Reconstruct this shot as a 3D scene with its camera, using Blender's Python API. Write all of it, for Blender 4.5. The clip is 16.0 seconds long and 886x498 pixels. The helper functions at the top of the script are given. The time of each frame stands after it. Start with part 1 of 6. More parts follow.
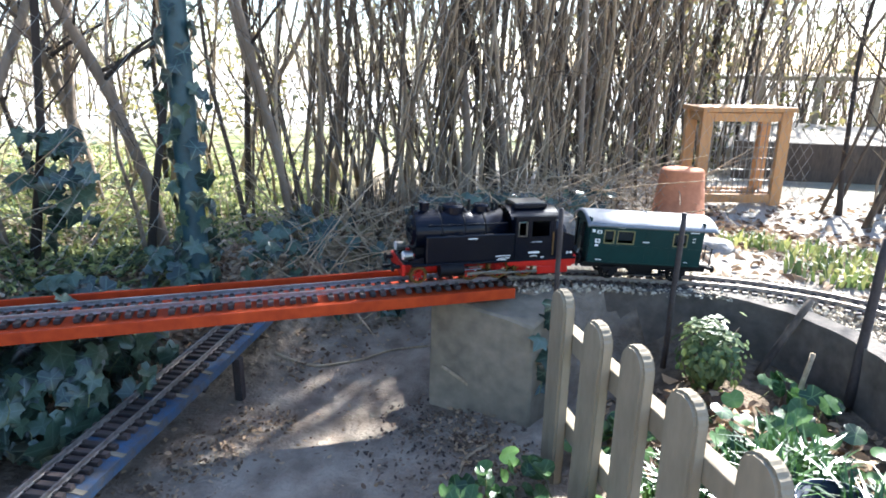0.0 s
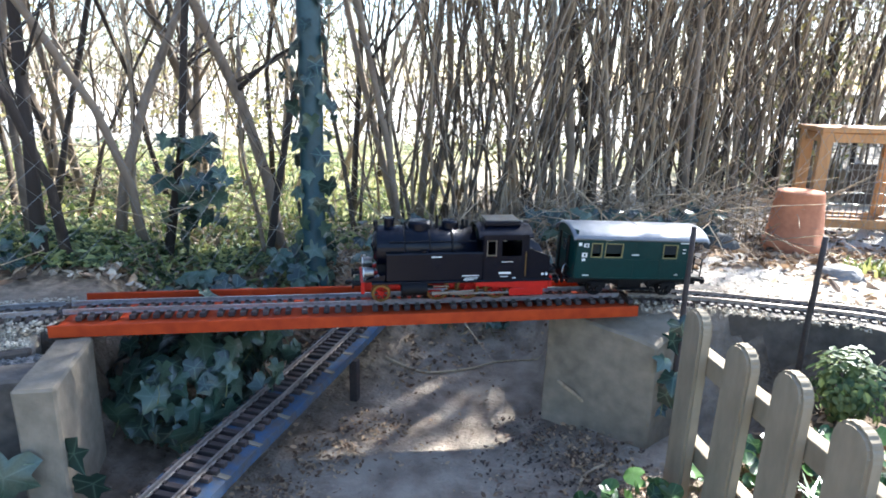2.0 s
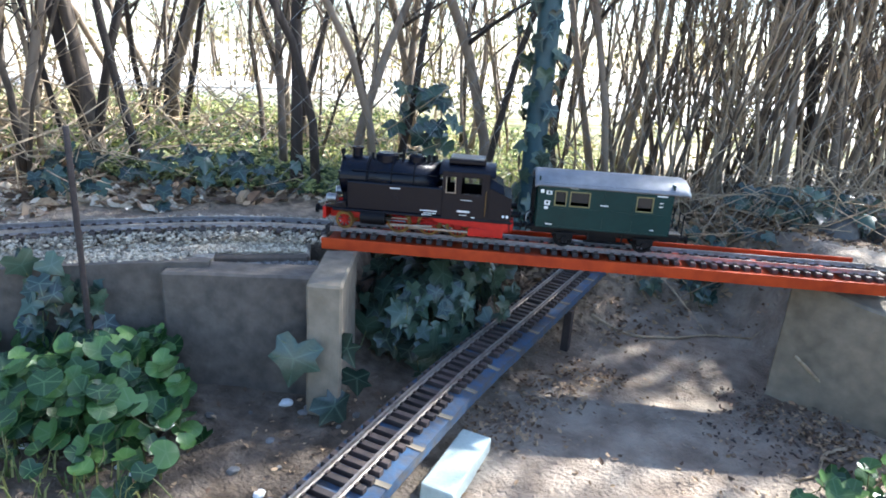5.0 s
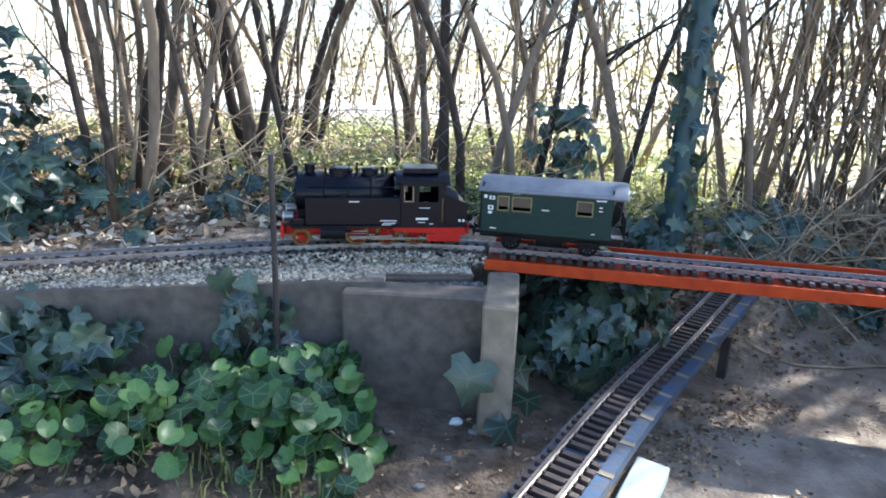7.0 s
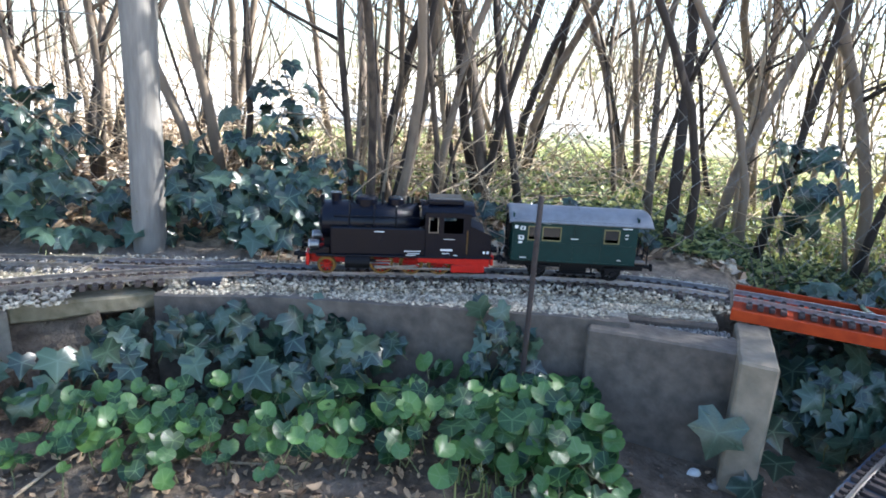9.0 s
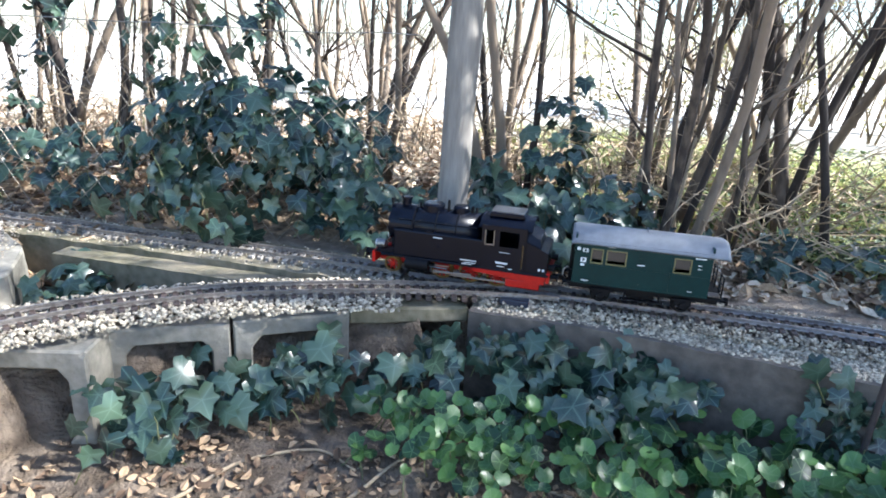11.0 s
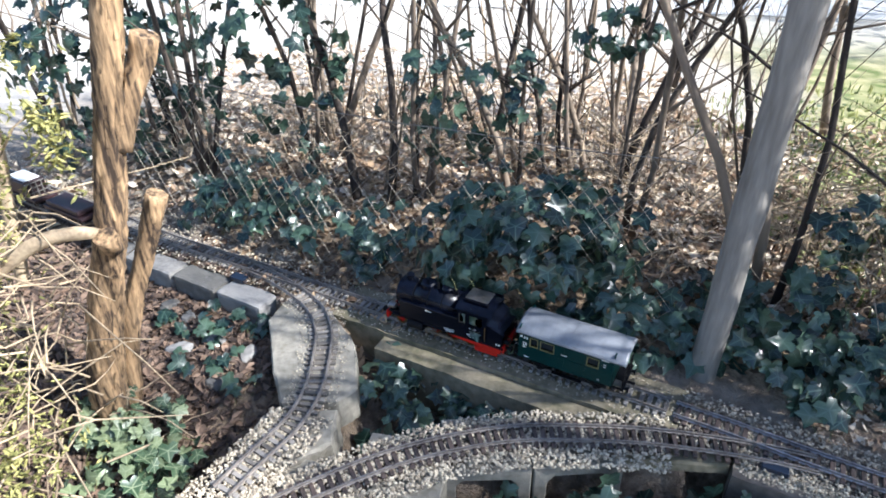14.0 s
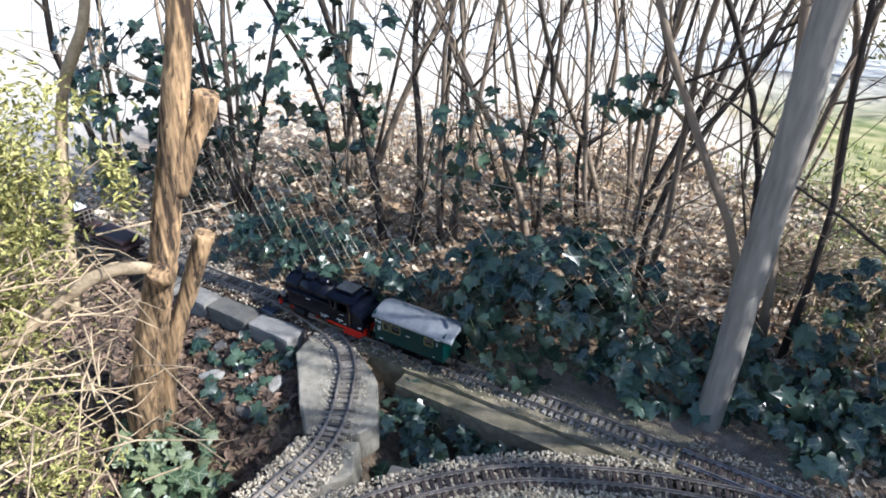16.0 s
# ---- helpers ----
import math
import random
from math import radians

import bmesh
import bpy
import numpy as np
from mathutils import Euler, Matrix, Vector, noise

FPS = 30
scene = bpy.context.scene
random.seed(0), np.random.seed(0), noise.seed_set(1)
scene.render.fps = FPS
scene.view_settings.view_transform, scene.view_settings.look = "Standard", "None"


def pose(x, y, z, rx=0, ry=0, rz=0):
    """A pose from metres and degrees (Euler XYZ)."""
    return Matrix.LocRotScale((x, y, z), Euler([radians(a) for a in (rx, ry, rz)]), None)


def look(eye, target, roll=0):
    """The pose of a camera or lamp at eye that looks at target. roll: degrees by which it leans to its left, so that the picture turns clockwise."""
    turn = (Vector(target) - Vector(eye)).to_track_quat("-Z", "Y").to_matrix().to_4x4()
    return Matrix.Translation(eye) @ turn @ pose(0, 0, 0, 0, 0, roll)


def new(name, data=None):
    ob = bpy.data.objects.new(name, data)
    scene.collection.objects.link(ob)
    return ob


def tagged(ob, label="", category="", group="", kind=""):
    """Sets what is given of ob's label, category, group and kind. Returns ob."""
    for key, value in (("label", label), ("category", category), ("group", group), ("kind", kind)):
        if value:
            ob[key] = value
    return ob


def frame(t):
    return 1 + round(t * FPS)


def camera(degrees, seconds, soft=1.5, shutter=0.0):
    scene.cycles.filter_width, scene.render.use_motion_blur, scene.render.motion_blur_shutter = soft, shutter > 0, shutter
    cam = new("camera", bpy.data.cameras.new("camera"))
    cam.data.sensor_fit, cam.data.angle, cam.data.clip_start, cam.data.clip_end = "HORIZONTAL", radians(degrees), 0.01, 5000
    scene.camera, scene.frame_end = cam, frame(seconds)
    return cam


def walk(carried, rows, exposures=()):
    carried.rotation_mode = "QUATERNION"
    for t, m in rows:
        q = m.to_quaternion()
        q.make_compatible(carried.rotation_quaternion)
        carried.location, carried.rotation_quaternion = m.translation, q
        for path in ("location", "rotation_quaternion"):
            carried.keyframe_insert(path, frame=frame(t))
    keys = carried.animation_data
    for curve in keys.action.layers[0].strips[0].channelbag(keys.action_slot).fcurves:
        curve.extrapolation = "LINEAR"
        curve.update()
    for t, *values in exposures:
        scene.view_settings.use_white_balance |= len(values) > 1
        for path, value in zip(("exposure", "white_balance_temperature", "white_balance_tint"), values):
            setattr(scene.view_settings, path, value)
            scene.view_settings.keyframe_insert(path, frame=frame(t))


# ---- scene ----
cam = camera(70.4, 16.0, soft=1.8)
PATH = [
    (0, (0.306, 0.372, 0.703), (-0.064, 2.258, 0.151), 0.6),
    (0.5, (0.273, 0.364, 0.699), (-0.178, 2.24, 0.17), 1.0),
    (1, (0.249, 0.351, 0.703), (-0.269, 2.211, 0.178), 0.7),
    (1.5, (0.238, 0.349, 0.707), (-0.309, 2.205, 0.2), 1.7),
    (2, (0.214, 0.335, 0.7), (-0.382, 2.174, 0.186), 1.3),
    (2.5, (0.181, 0.312, 0.663), (-0.438, 2.139, 0.135), 1.3),
    (3, (0.158, 0.296, 0.641), (-0.48, 2.11, 0.091), 1.3),
    (3.5, (0.137, 0.285, 0.628), (-0.547, 2.074, 0.053), 1.5),
    (4, (0.113, 0.272, 0.624), (-0.621, 2.04, 0.046), 1.9),
    (4.2, (0.105, 0.256, 0.624), (-0.696, 1.995, 0.044), 2.7),
    (6.3, (-0.025, 0.156, 0.635), (-1.146, 1.714, 0.074), 2.4),
    (6.5, (-0.037, 0.143, 0.635), (-1.184, 1.685, 0.079), 2.4),
    (7, (-0.056, 0.117, 0.632), (-1.263, 1.616, 0.088), 2.0),
    (7.5, (-0.086, 0.082, 0.639), (-1.385, 1.504, 0.098), 3.1),
    (8, (-0.103, 0.048, 0.652), (-1.488, 1.389, 0.121), 2.8),
    (10.3, (-0.22, -0.147, 0.734), (-1.953, 0.65, 0.134), 2.3),
    (10.5, (-0.229, -0.167, 0.739), (-1.988, 0.57, 0.136), 1.9),
    (11, (-0.286, -0.223, 0.742), (-2.091, 0.393, 0.141), 3.4),
    (11.5, (-0.368, -0.298, 0.889), (-2.131, 0.148, 0.055), 1.0),
    (12, (-0.42, -0.386, 1.16), (-2.133, -0.082, 0.174), -0.5),
    (12.5, (-0.465, -0.473, 1.339), (-2.166, -0.254, 0.309), -0.7),
    (13, (-0.453, -0.479, 1.4), (-2.144, -0.351, 0.34), -3.7),
    (13.5, (-0.444, -0.488, 1.421), (-2.132, -0.419, 0.35), -1.9),
    (14, (-0.439, -0.477, 1.434), (-2.135, -0.406, 0.376), -0.9),
    (14.5, (-0.419, -0.479, 1.433), (-2.122, -0.404, 0.387), 0.8),
    (15, (-0.407, -0.499, 1.483), (-2.14, -0.499, 0.484), -0.1),
    (15.5, (-0.388, -0.49, 1.494), (-2.124, -0.486, 0.502), 0.5),
    (16, (-0.358, -0.496, 1.514), (-2.111, -0.475, 0.552), 0.5),
]
walk(cam, [(t, look(eye, target, roll)) for t, eye, target, roll in PATH],
     exposures=[(0.0, 2.72, 5650, 10), (4.0, 2.74, 5650, 10), (7.0, 2.7, 5700, 10), (10.5, 2.66, 5650, 10), (12.5, 2.20, 5530, 10), (14.0, 1.82, 5550, 11), (16.0, 1.54, 5550, 11)])

# ---- light ----
SUN_AZ, SUN_EL = math.atan2(0.92, 0.40), radians(40)
SUN_DIR = Vector((math.cos(SUN_AZ) * math.cos(SUN_EL), math.sin(SUN_AZ) * math.cos(SUN_EL), math.sin(SUN_EL)))
world = bpy.data.worlds.new("sky")
scene.world = world
world.use_nodes = True
wn = world.node_tree.nodes
sky = wn.new("ShaderNodeTexSky")
sky.sky_type = "NISHITA"
sky.sun_disc = False
sky.sun_elevation = SUN_EL
sky.sun_rotation = math.pi / 2 - SUN_AZ
world.node_tree.links.new(sky.outputs[0], wn["Background"].inputs[0])
wn["Background"].inputs[1].default_value = 0.082
sun = new("sun", bpy.data.lights.new("sun", "SUN"))
sun.data.energy, sun.data.angle, sun.data.color = 5.0, radians(0.8), (1.0, 0.93, 0.82)
sun.matrix_world = look(SUN_DIR * 30, (0, 0, 0))

# ---- materials ----
def mat(name, a, b=None, scale=30.0, rough=0.7, metal=0.0, bump=0.0, bump_scale=None, rand=0.0, spec=0.5, fine=None, trans=0.0, stretch=None, vein=None):
    """A surface between the colours a and b by a coarse and a fine noise, with relief; rand varies it from piece to piece."""
    m = bpy.data.materials.new(name)
    m.use_nodes = True
    n, link = m.node_tree.nodes, m.node_tree.links.new
    p = n["Principled BSDF"]
    p.inputs["Roughness"].default_value = rough
    p.inputs["Metallic"].default_value = metal
    p.inputs["Specular IOR Level"].default_value = spec
    b = b or tuple(c * 0.7 for c in a)
    tc = n.new("ShaderNodeTexCoord")
    src = tc.outputs["Object"]
    if stretch:
        mp = n.new("ShaderNodeMapping")
        mp.inputs["Scale"].default_value = stretch
        link(src, mp.inputs["Vector"])
        src = mp.outputs[0]
    big = n.new("ShaderNodeTexNoise")
    big.inputs["Scale"].default_value, big.inputs["Detail"].default_value = scale, 5
    small = n.new("ShaderNodeTexNoise")
    small.inputs["Scale"].default_value, small.inputs["Detail"].default_value = fine or scale * 6, 4
    link(src, big.inputs["Vector"]), link(src, small.inputs["Vector"])
    add = n.new("ShaderNodeMath")
    add.operation = "MULTIPLY_ADD"
    link(small.outputs["Fac"], add.inputs[0])
    add.inputs[1].default_value = 0.5
    half = n.new("ShaderNodeMath")
    half.operation = "MULTIPLY"
    half.inputs[1].default_value = 0.5
    link(big.outputs["Fac"], half.inputs[0]), link(half.outputs[0], add.inputs[2])
    value = add.outputs[0]
    if rand:
        oi = n.new("ShaderNodeObjectInfo")
        geo = n.new("ShaderNodeNewGeometry")
        both = n.new("ShaderNodeMath")
        both.operation = "ADD"
        link(oi.outputs["Random"], both.inputs[0]), link(geo.outputs["Random Per Island"], both.inputs[1])
        fr = n.new("ShaderNodeMath")
        fr.operation = "FRACT"
        link(both.outputs[0], fr.inputs[0])
        ma = n.new("ShaderNodeMath")
        ma.operation = "MULTIPLY_ADD"
        link(fr.outputs[0], ma.inputs[0])
        ma.inputs[1].default_value = rand
        sub = n.new("ShaderNodeMath")
        sub.operation = "SUBTRACT"
        link(value, sub.inputs[0])
        sub.inputs[1].default_value = rand / 2
        link(sub.outputs[0], ma.inputs[2])
        value = ma.outputs[0]
    ramp = n.new("ShaderNodeValToRGB")
    ramp.color_ramp.elements[0].position, ramp.color_ramp.elements[1].position = 0.33, 0.67
    ramp.color_ramp.elements[0].color, ramp.color_ramp.elements[1].color = (*b, 1), (*a, 1)
    link(value, ramp.inputs[0])
    colour = ramp.outputs[0]
    if vein:
        at = n.new("ShaderNodeAttribute")
        at.attribute_name = "vein"
        thin = n.new("ShaderNodeMath")
        thin.operation = "POWER"
        link(at.outputs["Fac"], thin.inputs[0])
        thin.inputs[1].default_value = 13.0
        mx = n.new("ShaderNodeMix")
        mx.data_type = "RGBA"
        link(thin.outputs[0], mx.inputs["Factor"])
        link(colour, mx.inputs["A"])
        mx.inputs["B"].default_value = (*vein, 1)
        colour = mx.outputs["Result"]
    link(colour, p.inputs["Base Color"])
    if bump:
        bp = n.new("ShaderNodeBump")
        bp.inputs["Strength"].default_value = bump
        bp.inputs["Distance"].default_value = 0.004
        bn = small
        if bump_scale:
            bn = n.new("ShaderNodeTexNoise")
            bn.inputs["Scale"].default_value, bn.inputs["Detail"].default_value = bump_scale, 6
            link(src, bn.inputs["Vector"])
        link(bn.outputs["Fac"], bp.inputs["Height"])
        link(bp.outputs[0], p.inputs["Normal"])
    if trans:
        tr = n.new("ShaderNodeBsdfTranslucent")
        link(colour, tr.inputs["Color"])
        mix = n.new("ShaderNodeMixShader")
        mix.inputs[0].default_value = trans
        link(p.outputs[0], mix.inputs[1]), link(tr.outputs[0], mix.inputs[2])
        link(mix.outputs[0], n["Material Output"].inputs["Surface"])
    return m


CONCRETE = mat("concrete", (0.27, 0.22, 0.155), (0.13, 0.108, 0.074), 5, 0.92, bump=0.35, bump_scale=90, fine=38)
CONCRETE_PALE = mat("pale_concrete", (0.285, 0.262, 0.215), (0.13, 0.118, 0.09), 7, 0.92, bump=0.4, bump_scale=90, fine=50)
WALL_STONE = mat("weathered_wall", (0.145, 0.122, 0.098), (0.048, 0.041, 0.034), 6, 0.92, bump=0.5, bump_scale=80, fine=42)
MOSSY = mat("mossy_stone", (0.24, 0.20, 0.135), (0.085, 0.078, 0.04), 9, 0.95, bump=0.5, bump_scale=60, fine=50)
BALLAST = mat("ballast", (0.53, 0.46, 0.34), (0.24, 0.20, 0.145), 20, 0.9, rand=0.7, bump=0.3)
BED = mat("ballast_bed", (0.44, 0.385, 0.30), (0.20, 0.165, 0.125), 60, 0.95, bump=1.0, bump_scale=140, fine=240)
RED_PAINT = mat("red_oxide_paint", (0.42, 0.055, 0.010), (0.24, 0.026, 0.007), 9, 0.55, bump=0.2, spec=0.15, fine=45)
RAIL = mat("rail_metal", (0.56, 0.56, 0.58), (0.30, 0.28, 0.27), 25, 0.32, metal=0.9)
DUSTY_SLEEPER = mat("dusty_sleeper", (0.22, 0.20, 0.175), (0.10, 0.088, 0.075), 40, 0.9, rand=0.5)
OLD_RAIL = mat("tarnished_rail", (0.40, 0.36, 0.315), (0.17, 0.145, 0.125), 25, 0.42, metal=0.65)
SLEEPER = mat("sleeper_plastic", (0.075, 0.053, 0.043), (0.034, 0.025, 0.021), 40, 0.6, rand=0.5)
LOCO_BLACK = mat("black_enamel", (0.0028, 0.0042, 0.0100), (0.0018, 0.0026, 0.006), 20, 0.27, bump=0.05, spec=0.20)
LOCO_DARK = mat("dull_black", (0.004, 0.004, 0.005), (0.002, 0.002, 0.003), 20, 0.6, spec=0.2)
LOCO_RED = mat("signal_red", (0.46, 0.011, 0.005), (0.30, 0.008, 0.004), 20, 0.45, spec=0.25)
BRASS = mat("brass", (0.22, 0.14, 0.04), (0.10, 0.065, 0.03), 60, 0.4, metal=0.8)
STEEL = mat("bright_steel", (0.30, 0.29, 0.27), (0.16, 0.15, 0.14), 60, 0.3, metal=0.9)
GREEN = mat("bottle_green", (0.002, 0.030, 0.028), (0.0012, 0.020, 0.019), 15, 0.36, bump=0.05, spec=0.22)
ROOF_GREY = mat("grey_roof", (0.20, 0.21, 0.225), (0.13, 0.137, 0.15), 12, 0.42)
WHITE = mat("white_paint", (0.75, 0.75, 0.72), (0.6, 0.6, 0.57), 30, 0.6)
YELLOW_TRIM = mat("ochre_trim", (0.19, 0.165, 0.06), (0.12, 0.105, 0.04), 40, 0.6)
BARK = mat("grey_bark", (0.215, 0.165, 0.118), (0.036, 0.027, 0.021), 12, 0.95, bump=0.8, bump_scale=90, rand=0.75, fine=60, stretch=(1, 1, 0.3))
BARK_PALE = mat("pale_twig", (0.33, 0.25, 0.16), (0.075, 0.055, 0.037), 12, 0.95, bump=0.5, rand=0.9, stretch=(1, 1, 0.3))
JUNIPER_BARK = mat("juniper_bark", (0.46, 0.30, 0.155), (0.030, 0.018, 0.010), 34, 0.95, bump=1.0, bump_scale=90, fine=120, stretch=(1, 1, 0.055))
DEADWOOD = mat("dead_twig", (0.46, 0.36, 0.23), (0.20, 0.145, 0.09), 20, 0.95)
for node in JUNIPER_BARK.node_tree.nodes:
    if node.type == "VALTORGB":
        node.color_ramp.elements[0].position, node.color_ramp.elements[1].position = 0.40, 0.64
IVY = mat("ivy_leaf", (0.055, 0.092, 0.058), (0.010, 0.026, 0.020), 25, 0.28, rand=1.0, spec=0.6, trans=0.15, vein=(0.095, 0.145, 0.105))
# lighter copy of the ivy with sunlight in its colour; leaf veins use it too
IVY_PALE = mat("pale_sunlit_ivy", (0.19, 0.23, 0.12), (0.045, 0.08, 0.04), 25, 0.4, rand=0.7, trans=0.25, vein=(0.32, 0.36, 0.22))
ROUND_LEAF = mat("violet_leaf", (0.088, 0.175, 0.045), (0.017, 0.050, 0.015), 40, 0.36, rand=1.0, trans=0.22, vein=(0.13, 0.21, 0.08))
BUSH_LEAF = mat("bush_leaf", (0.16, 0.20, 0.06), (0.06, 0.10, 0.03), 30, 0.5, rand=0.9, trans=0.3)
GRASS = mat("grass_blade", (0.30, 0.30, 0.10), (0.10, 0.14, 0.04), 30, 0.6, rand=0.9, trans=0.35)
CONIFER = mat("juniper_scale", (0.50, 0.46, 0.17), (0.17, 0.17, 0.05), 30, 0.8, rand=0.9, trans=0.35)
# darker copy of the dry leaf; shade around the juniper is in its colour
DARK_LITTER = mat("dark_leaf", (0.17, 0.112, 0.075), (0.045, 0.030, 0.022), 30, 0.8, rand=1.0)
# lighter copy of the dry leaf; full sun is put into the colour
SUNLIT_LITTER = mat("sunlit_leaf", (0.72, 0.61, 0.46), (0.32, 0.22, 0.14), 30, 0.85, rand=1.0, trans=0.15)
BRUSH = mat("faded_brush_leaf", (0.34, 0.29, 0.11), (0.10, 0.105, 0.04), 30, 0.7, rand=1.0, trans=0.35)
LITTER = mat("dry_leaf", (0.42, 0.29, 0.17), (0.11, 0.068, 0.04), 30, 0.85, rand=1.0, trans=0.15)
STEM_GREEN = mat("leaf_stalk", (0.16, 0.18, 0.06), (0.09, 0.09, 0.04), 30, 0.6)
POST_GREEN = mat("painted_post", (0.020, 0.062, 0.075), (0.012, 0.038, 0.046), 16, 0.5, bump=0.1)
POST_GREY = mat("grey_wood_post", (0.30, 0.275, 0.24), (0.14, 0.125, 0.105), 14, 0.9, bump=0.5, stretch=(1, 1, 0.15))
PICKET = mat("weathered_picket", (0.285, 0.235, 0.16), (0.165, 0.135, 0.088), 9, 0.9, bump=0.35, bump_scale=60, fine=45, stretch=(1, 1, 0.35))
WIRE = mat("galvanised_wire", (0.30, 0.285, 0.26), (0.13, 0.12, 0.10), 40, 0.5, metal=0.6)
OLD_WIRE = mat("old_wire", (0.40, 0.35, 0.28), (0.20, 0.165, 0.12), 40, 0.7, metal=0.3)
RUST = mat("rusty_rod", (0.07, 0.055, 0.05), (0.035, 0.027, 0.025), 40, 0.8, metal=0.3)
BLUE_PLANK = mat("blue_painted_plank", (0.030, 0.085, 0.17), (0.075, 0.070, 0.066), 30, 0.75, bump=0.5, fine=60)
TERRACOTTA = mat("terracotta", (0.50, 0.20, 0.09), (0.36, 0.13, 0.06), 12, 0.85, bump=0.2)
CRATE_WOOD = mat("orange_pine", (0.52, 0.28, 0.11), (0.36, 0.18, 0.07), 14, 0.7, stretch=(1, 1, 0.15))
PALE_BLOCK = mat("pale_block", (0.58, 0.66, 0.60), (0.46, 0.53, 0.48), 30, 0.8, bump=0.2)
STONE = mat("field_stone", (0.215, 0.205, 0.19), (0.10, 0.094, 0.083), 10, 0.9, bump=0.6, rand=0.5, bump_scale=80)
WOOD_DARK = mat("dark_timber", (0.10, 0.075, 0.055), (0.05, 0.037, 0.028), 20, 0.9, bump=0.5, stretch=(1, 1, 0.2))
BLUE_PLASTIC = mat("blue_plastic", (0.012, 0.022, 0.042), (0.008, 0.015, 0.03), 20, 0.4)
MAROON = mat("maroon_plastic", (0.028, 0.012, 0.014), (0.018, 0.008, 0.009), 20, 0.5)
RENDER_WALL = mat("pale_render", (0.72, 0.70, 0.64), (0.60, 0.58, 0.53), 0.6, 0.9)
ROOF_TILE = mat("roof_tile", (0.36, 0.17, 0.11), (0.26, 0.12, 0.08), 2, 0.9)
GLASS = mat("dark_pane", (0.02, 0.025, 0.028), (0.015, 0.018, 0.02), 5, 0.1)
WEED = mat("sunny_weed", (0.36, 0.38, 0.14), (0.050, 0.080, 0.030), 30, 0.6, rand=1.0, trans=0.35)
ROAD = mat("pale_road", (0.55, 0.54, 0.50), (0.45, 0.44, 0.41), 1.5, 0.9)


def ground_material():
    m = bpy.data.materials.new("garden_ground")
    m.use_nodes = True
    n, link = m.node_tree.nodes, m.node_tree.links.new
    p = n["Principled BSDF"]
    p.inputs["Roughness"].default_value = 0.95
    p.inputs["Specular IOR Level"].default_value = 0.2
    tc = n.new("ShaderNodeTexCoord")

    def noisy(scale, lo, hi, detail=6):
        t = n.new("ShaderNodeTexNoise")
        t.inputs["Scale"].default_value, t.inputs["Detail"].default_value = scale, detail
        link(tc.outputs["Object"], t.inputs["Vector"])
        r = n.new("ShaderNodeValToRGB")
        r.color_ramp.elements[0].position, r.color_ramp.elements[1].position = 0.36, 0.66
        r.color_ramp.elements[0].color, r.color_ramp.elements[1].color = (*lo, 1), (*hi, 1)
        link(t.outputs["Fac"], r.inputs[0])
        return r.outputs[0], t.outputs["Fac"]

    soil, fac = noisy(16, (0.19, 0.15, 0.115), (0.37, 0.31, 0.24))
    litter, _ = noisy(45, (0.11, 0.078, 0.05), (0.38, 0.28, 0.18))
    dark_soil, _ = noisy(22, (0.050, 0.038, 0.028), (0.15, 0.12, 0.092))
    lawn, _ = noisy(5.0, (0.10, 0.13, 0.035), (0.36, 0.32, 0.17), 9)

    def blend(attribute, x, y):
        at = n.new("ShaderNodeAttribute")
        at.attribute_name = attribute
        mx = n.new("ShaderNodeMix")
        mx.data_type = "RGBA"
        link(at.outputs["Fac"], mx.inputs["Factor"])
        link(x, mx.inputs["A"]), link(y, mx.inputs["B"])
        return mx.outputs["Result"]

    col = blend("lawn", blend("litter", blend("dark_soil", soil, dark_soil), litter), lawn)
    # pale tone of the gravel, and of far ground with sun glare painted in
    pale = n.new("ShaderNodeRGB")
    pale.outputs[0].default_value = (0.44, 0.41, 0.36, 1)
    col = blend("gravel_sunlit", col, pale.outputs[0])
    link(col, p.inputs["Base Color"])
    fine = n.new("ShaderNodeTexNoise")
    fine.inputs["Scale"].default_value, fine.inputs["Detail"].default_value = 130, 6
    link(tc.outputs["Object"], fine.inputs["Vector"])
    bp = n.new("ShaderNodeBump")
    bp.inputs["Strength"].default_value, bp.inputs["Distance"].default_value = 1.0, 0.008
    link(fine.outputs["Fac"], bp.inputs["Height"])
    link(bp.outputs[0], p.inputs["Normal"])
    return m


GROUND = ground_material()

# ---- tools ----
def part(name, bm, material, parent=None, label=""):
    """Links a bmesh as one mesh object, under a thing or a part."""
    me = bpy.data.meshes.new(name)
    bm.to_mesh(me)
    bm.free()
    me.materials.append(material)
    ob = new(name, me)
    if parent:
        ob.parent = parent
    if label:
        ob["label"] = label
    return ob


def piece(name, me, parent, m):
    """Another object on a mesh that alike pieces share."""
    ob = new(name, me)
    ob.parent = parent
    ob.matrix_basis = m
    return ob


def raw_mesh(name, verts, faces, material, smooth=False):
    me = bpy.data.meshes.new(name)
    me.from_pydata([tuple(v) for v in verts], [], faces)
    me.materials.append(material)
    if smooth:
        me.polygons.foreach_set("use_smooth", [True] * len(me.polygons))
    me.update()
    return me


def add_box(bm, size, centre=(0, 0, 0), bevel=0.0, turn=(0, 0, 0)):
    m = pose(*centre, *turn) @ Matrix.Diagonal((*size, 1))
    got = bmesh.ops.create_cube(bm, size=1.0, matrix=m)["verts"]
    if bevel:
        edges = {e for v in got for e in v.link_edges}
        bmesh.ops.bevel(bm, geom=list(edges), offset=bevel, segments=2, affect="EDGES", profile=0.6)
    return bm


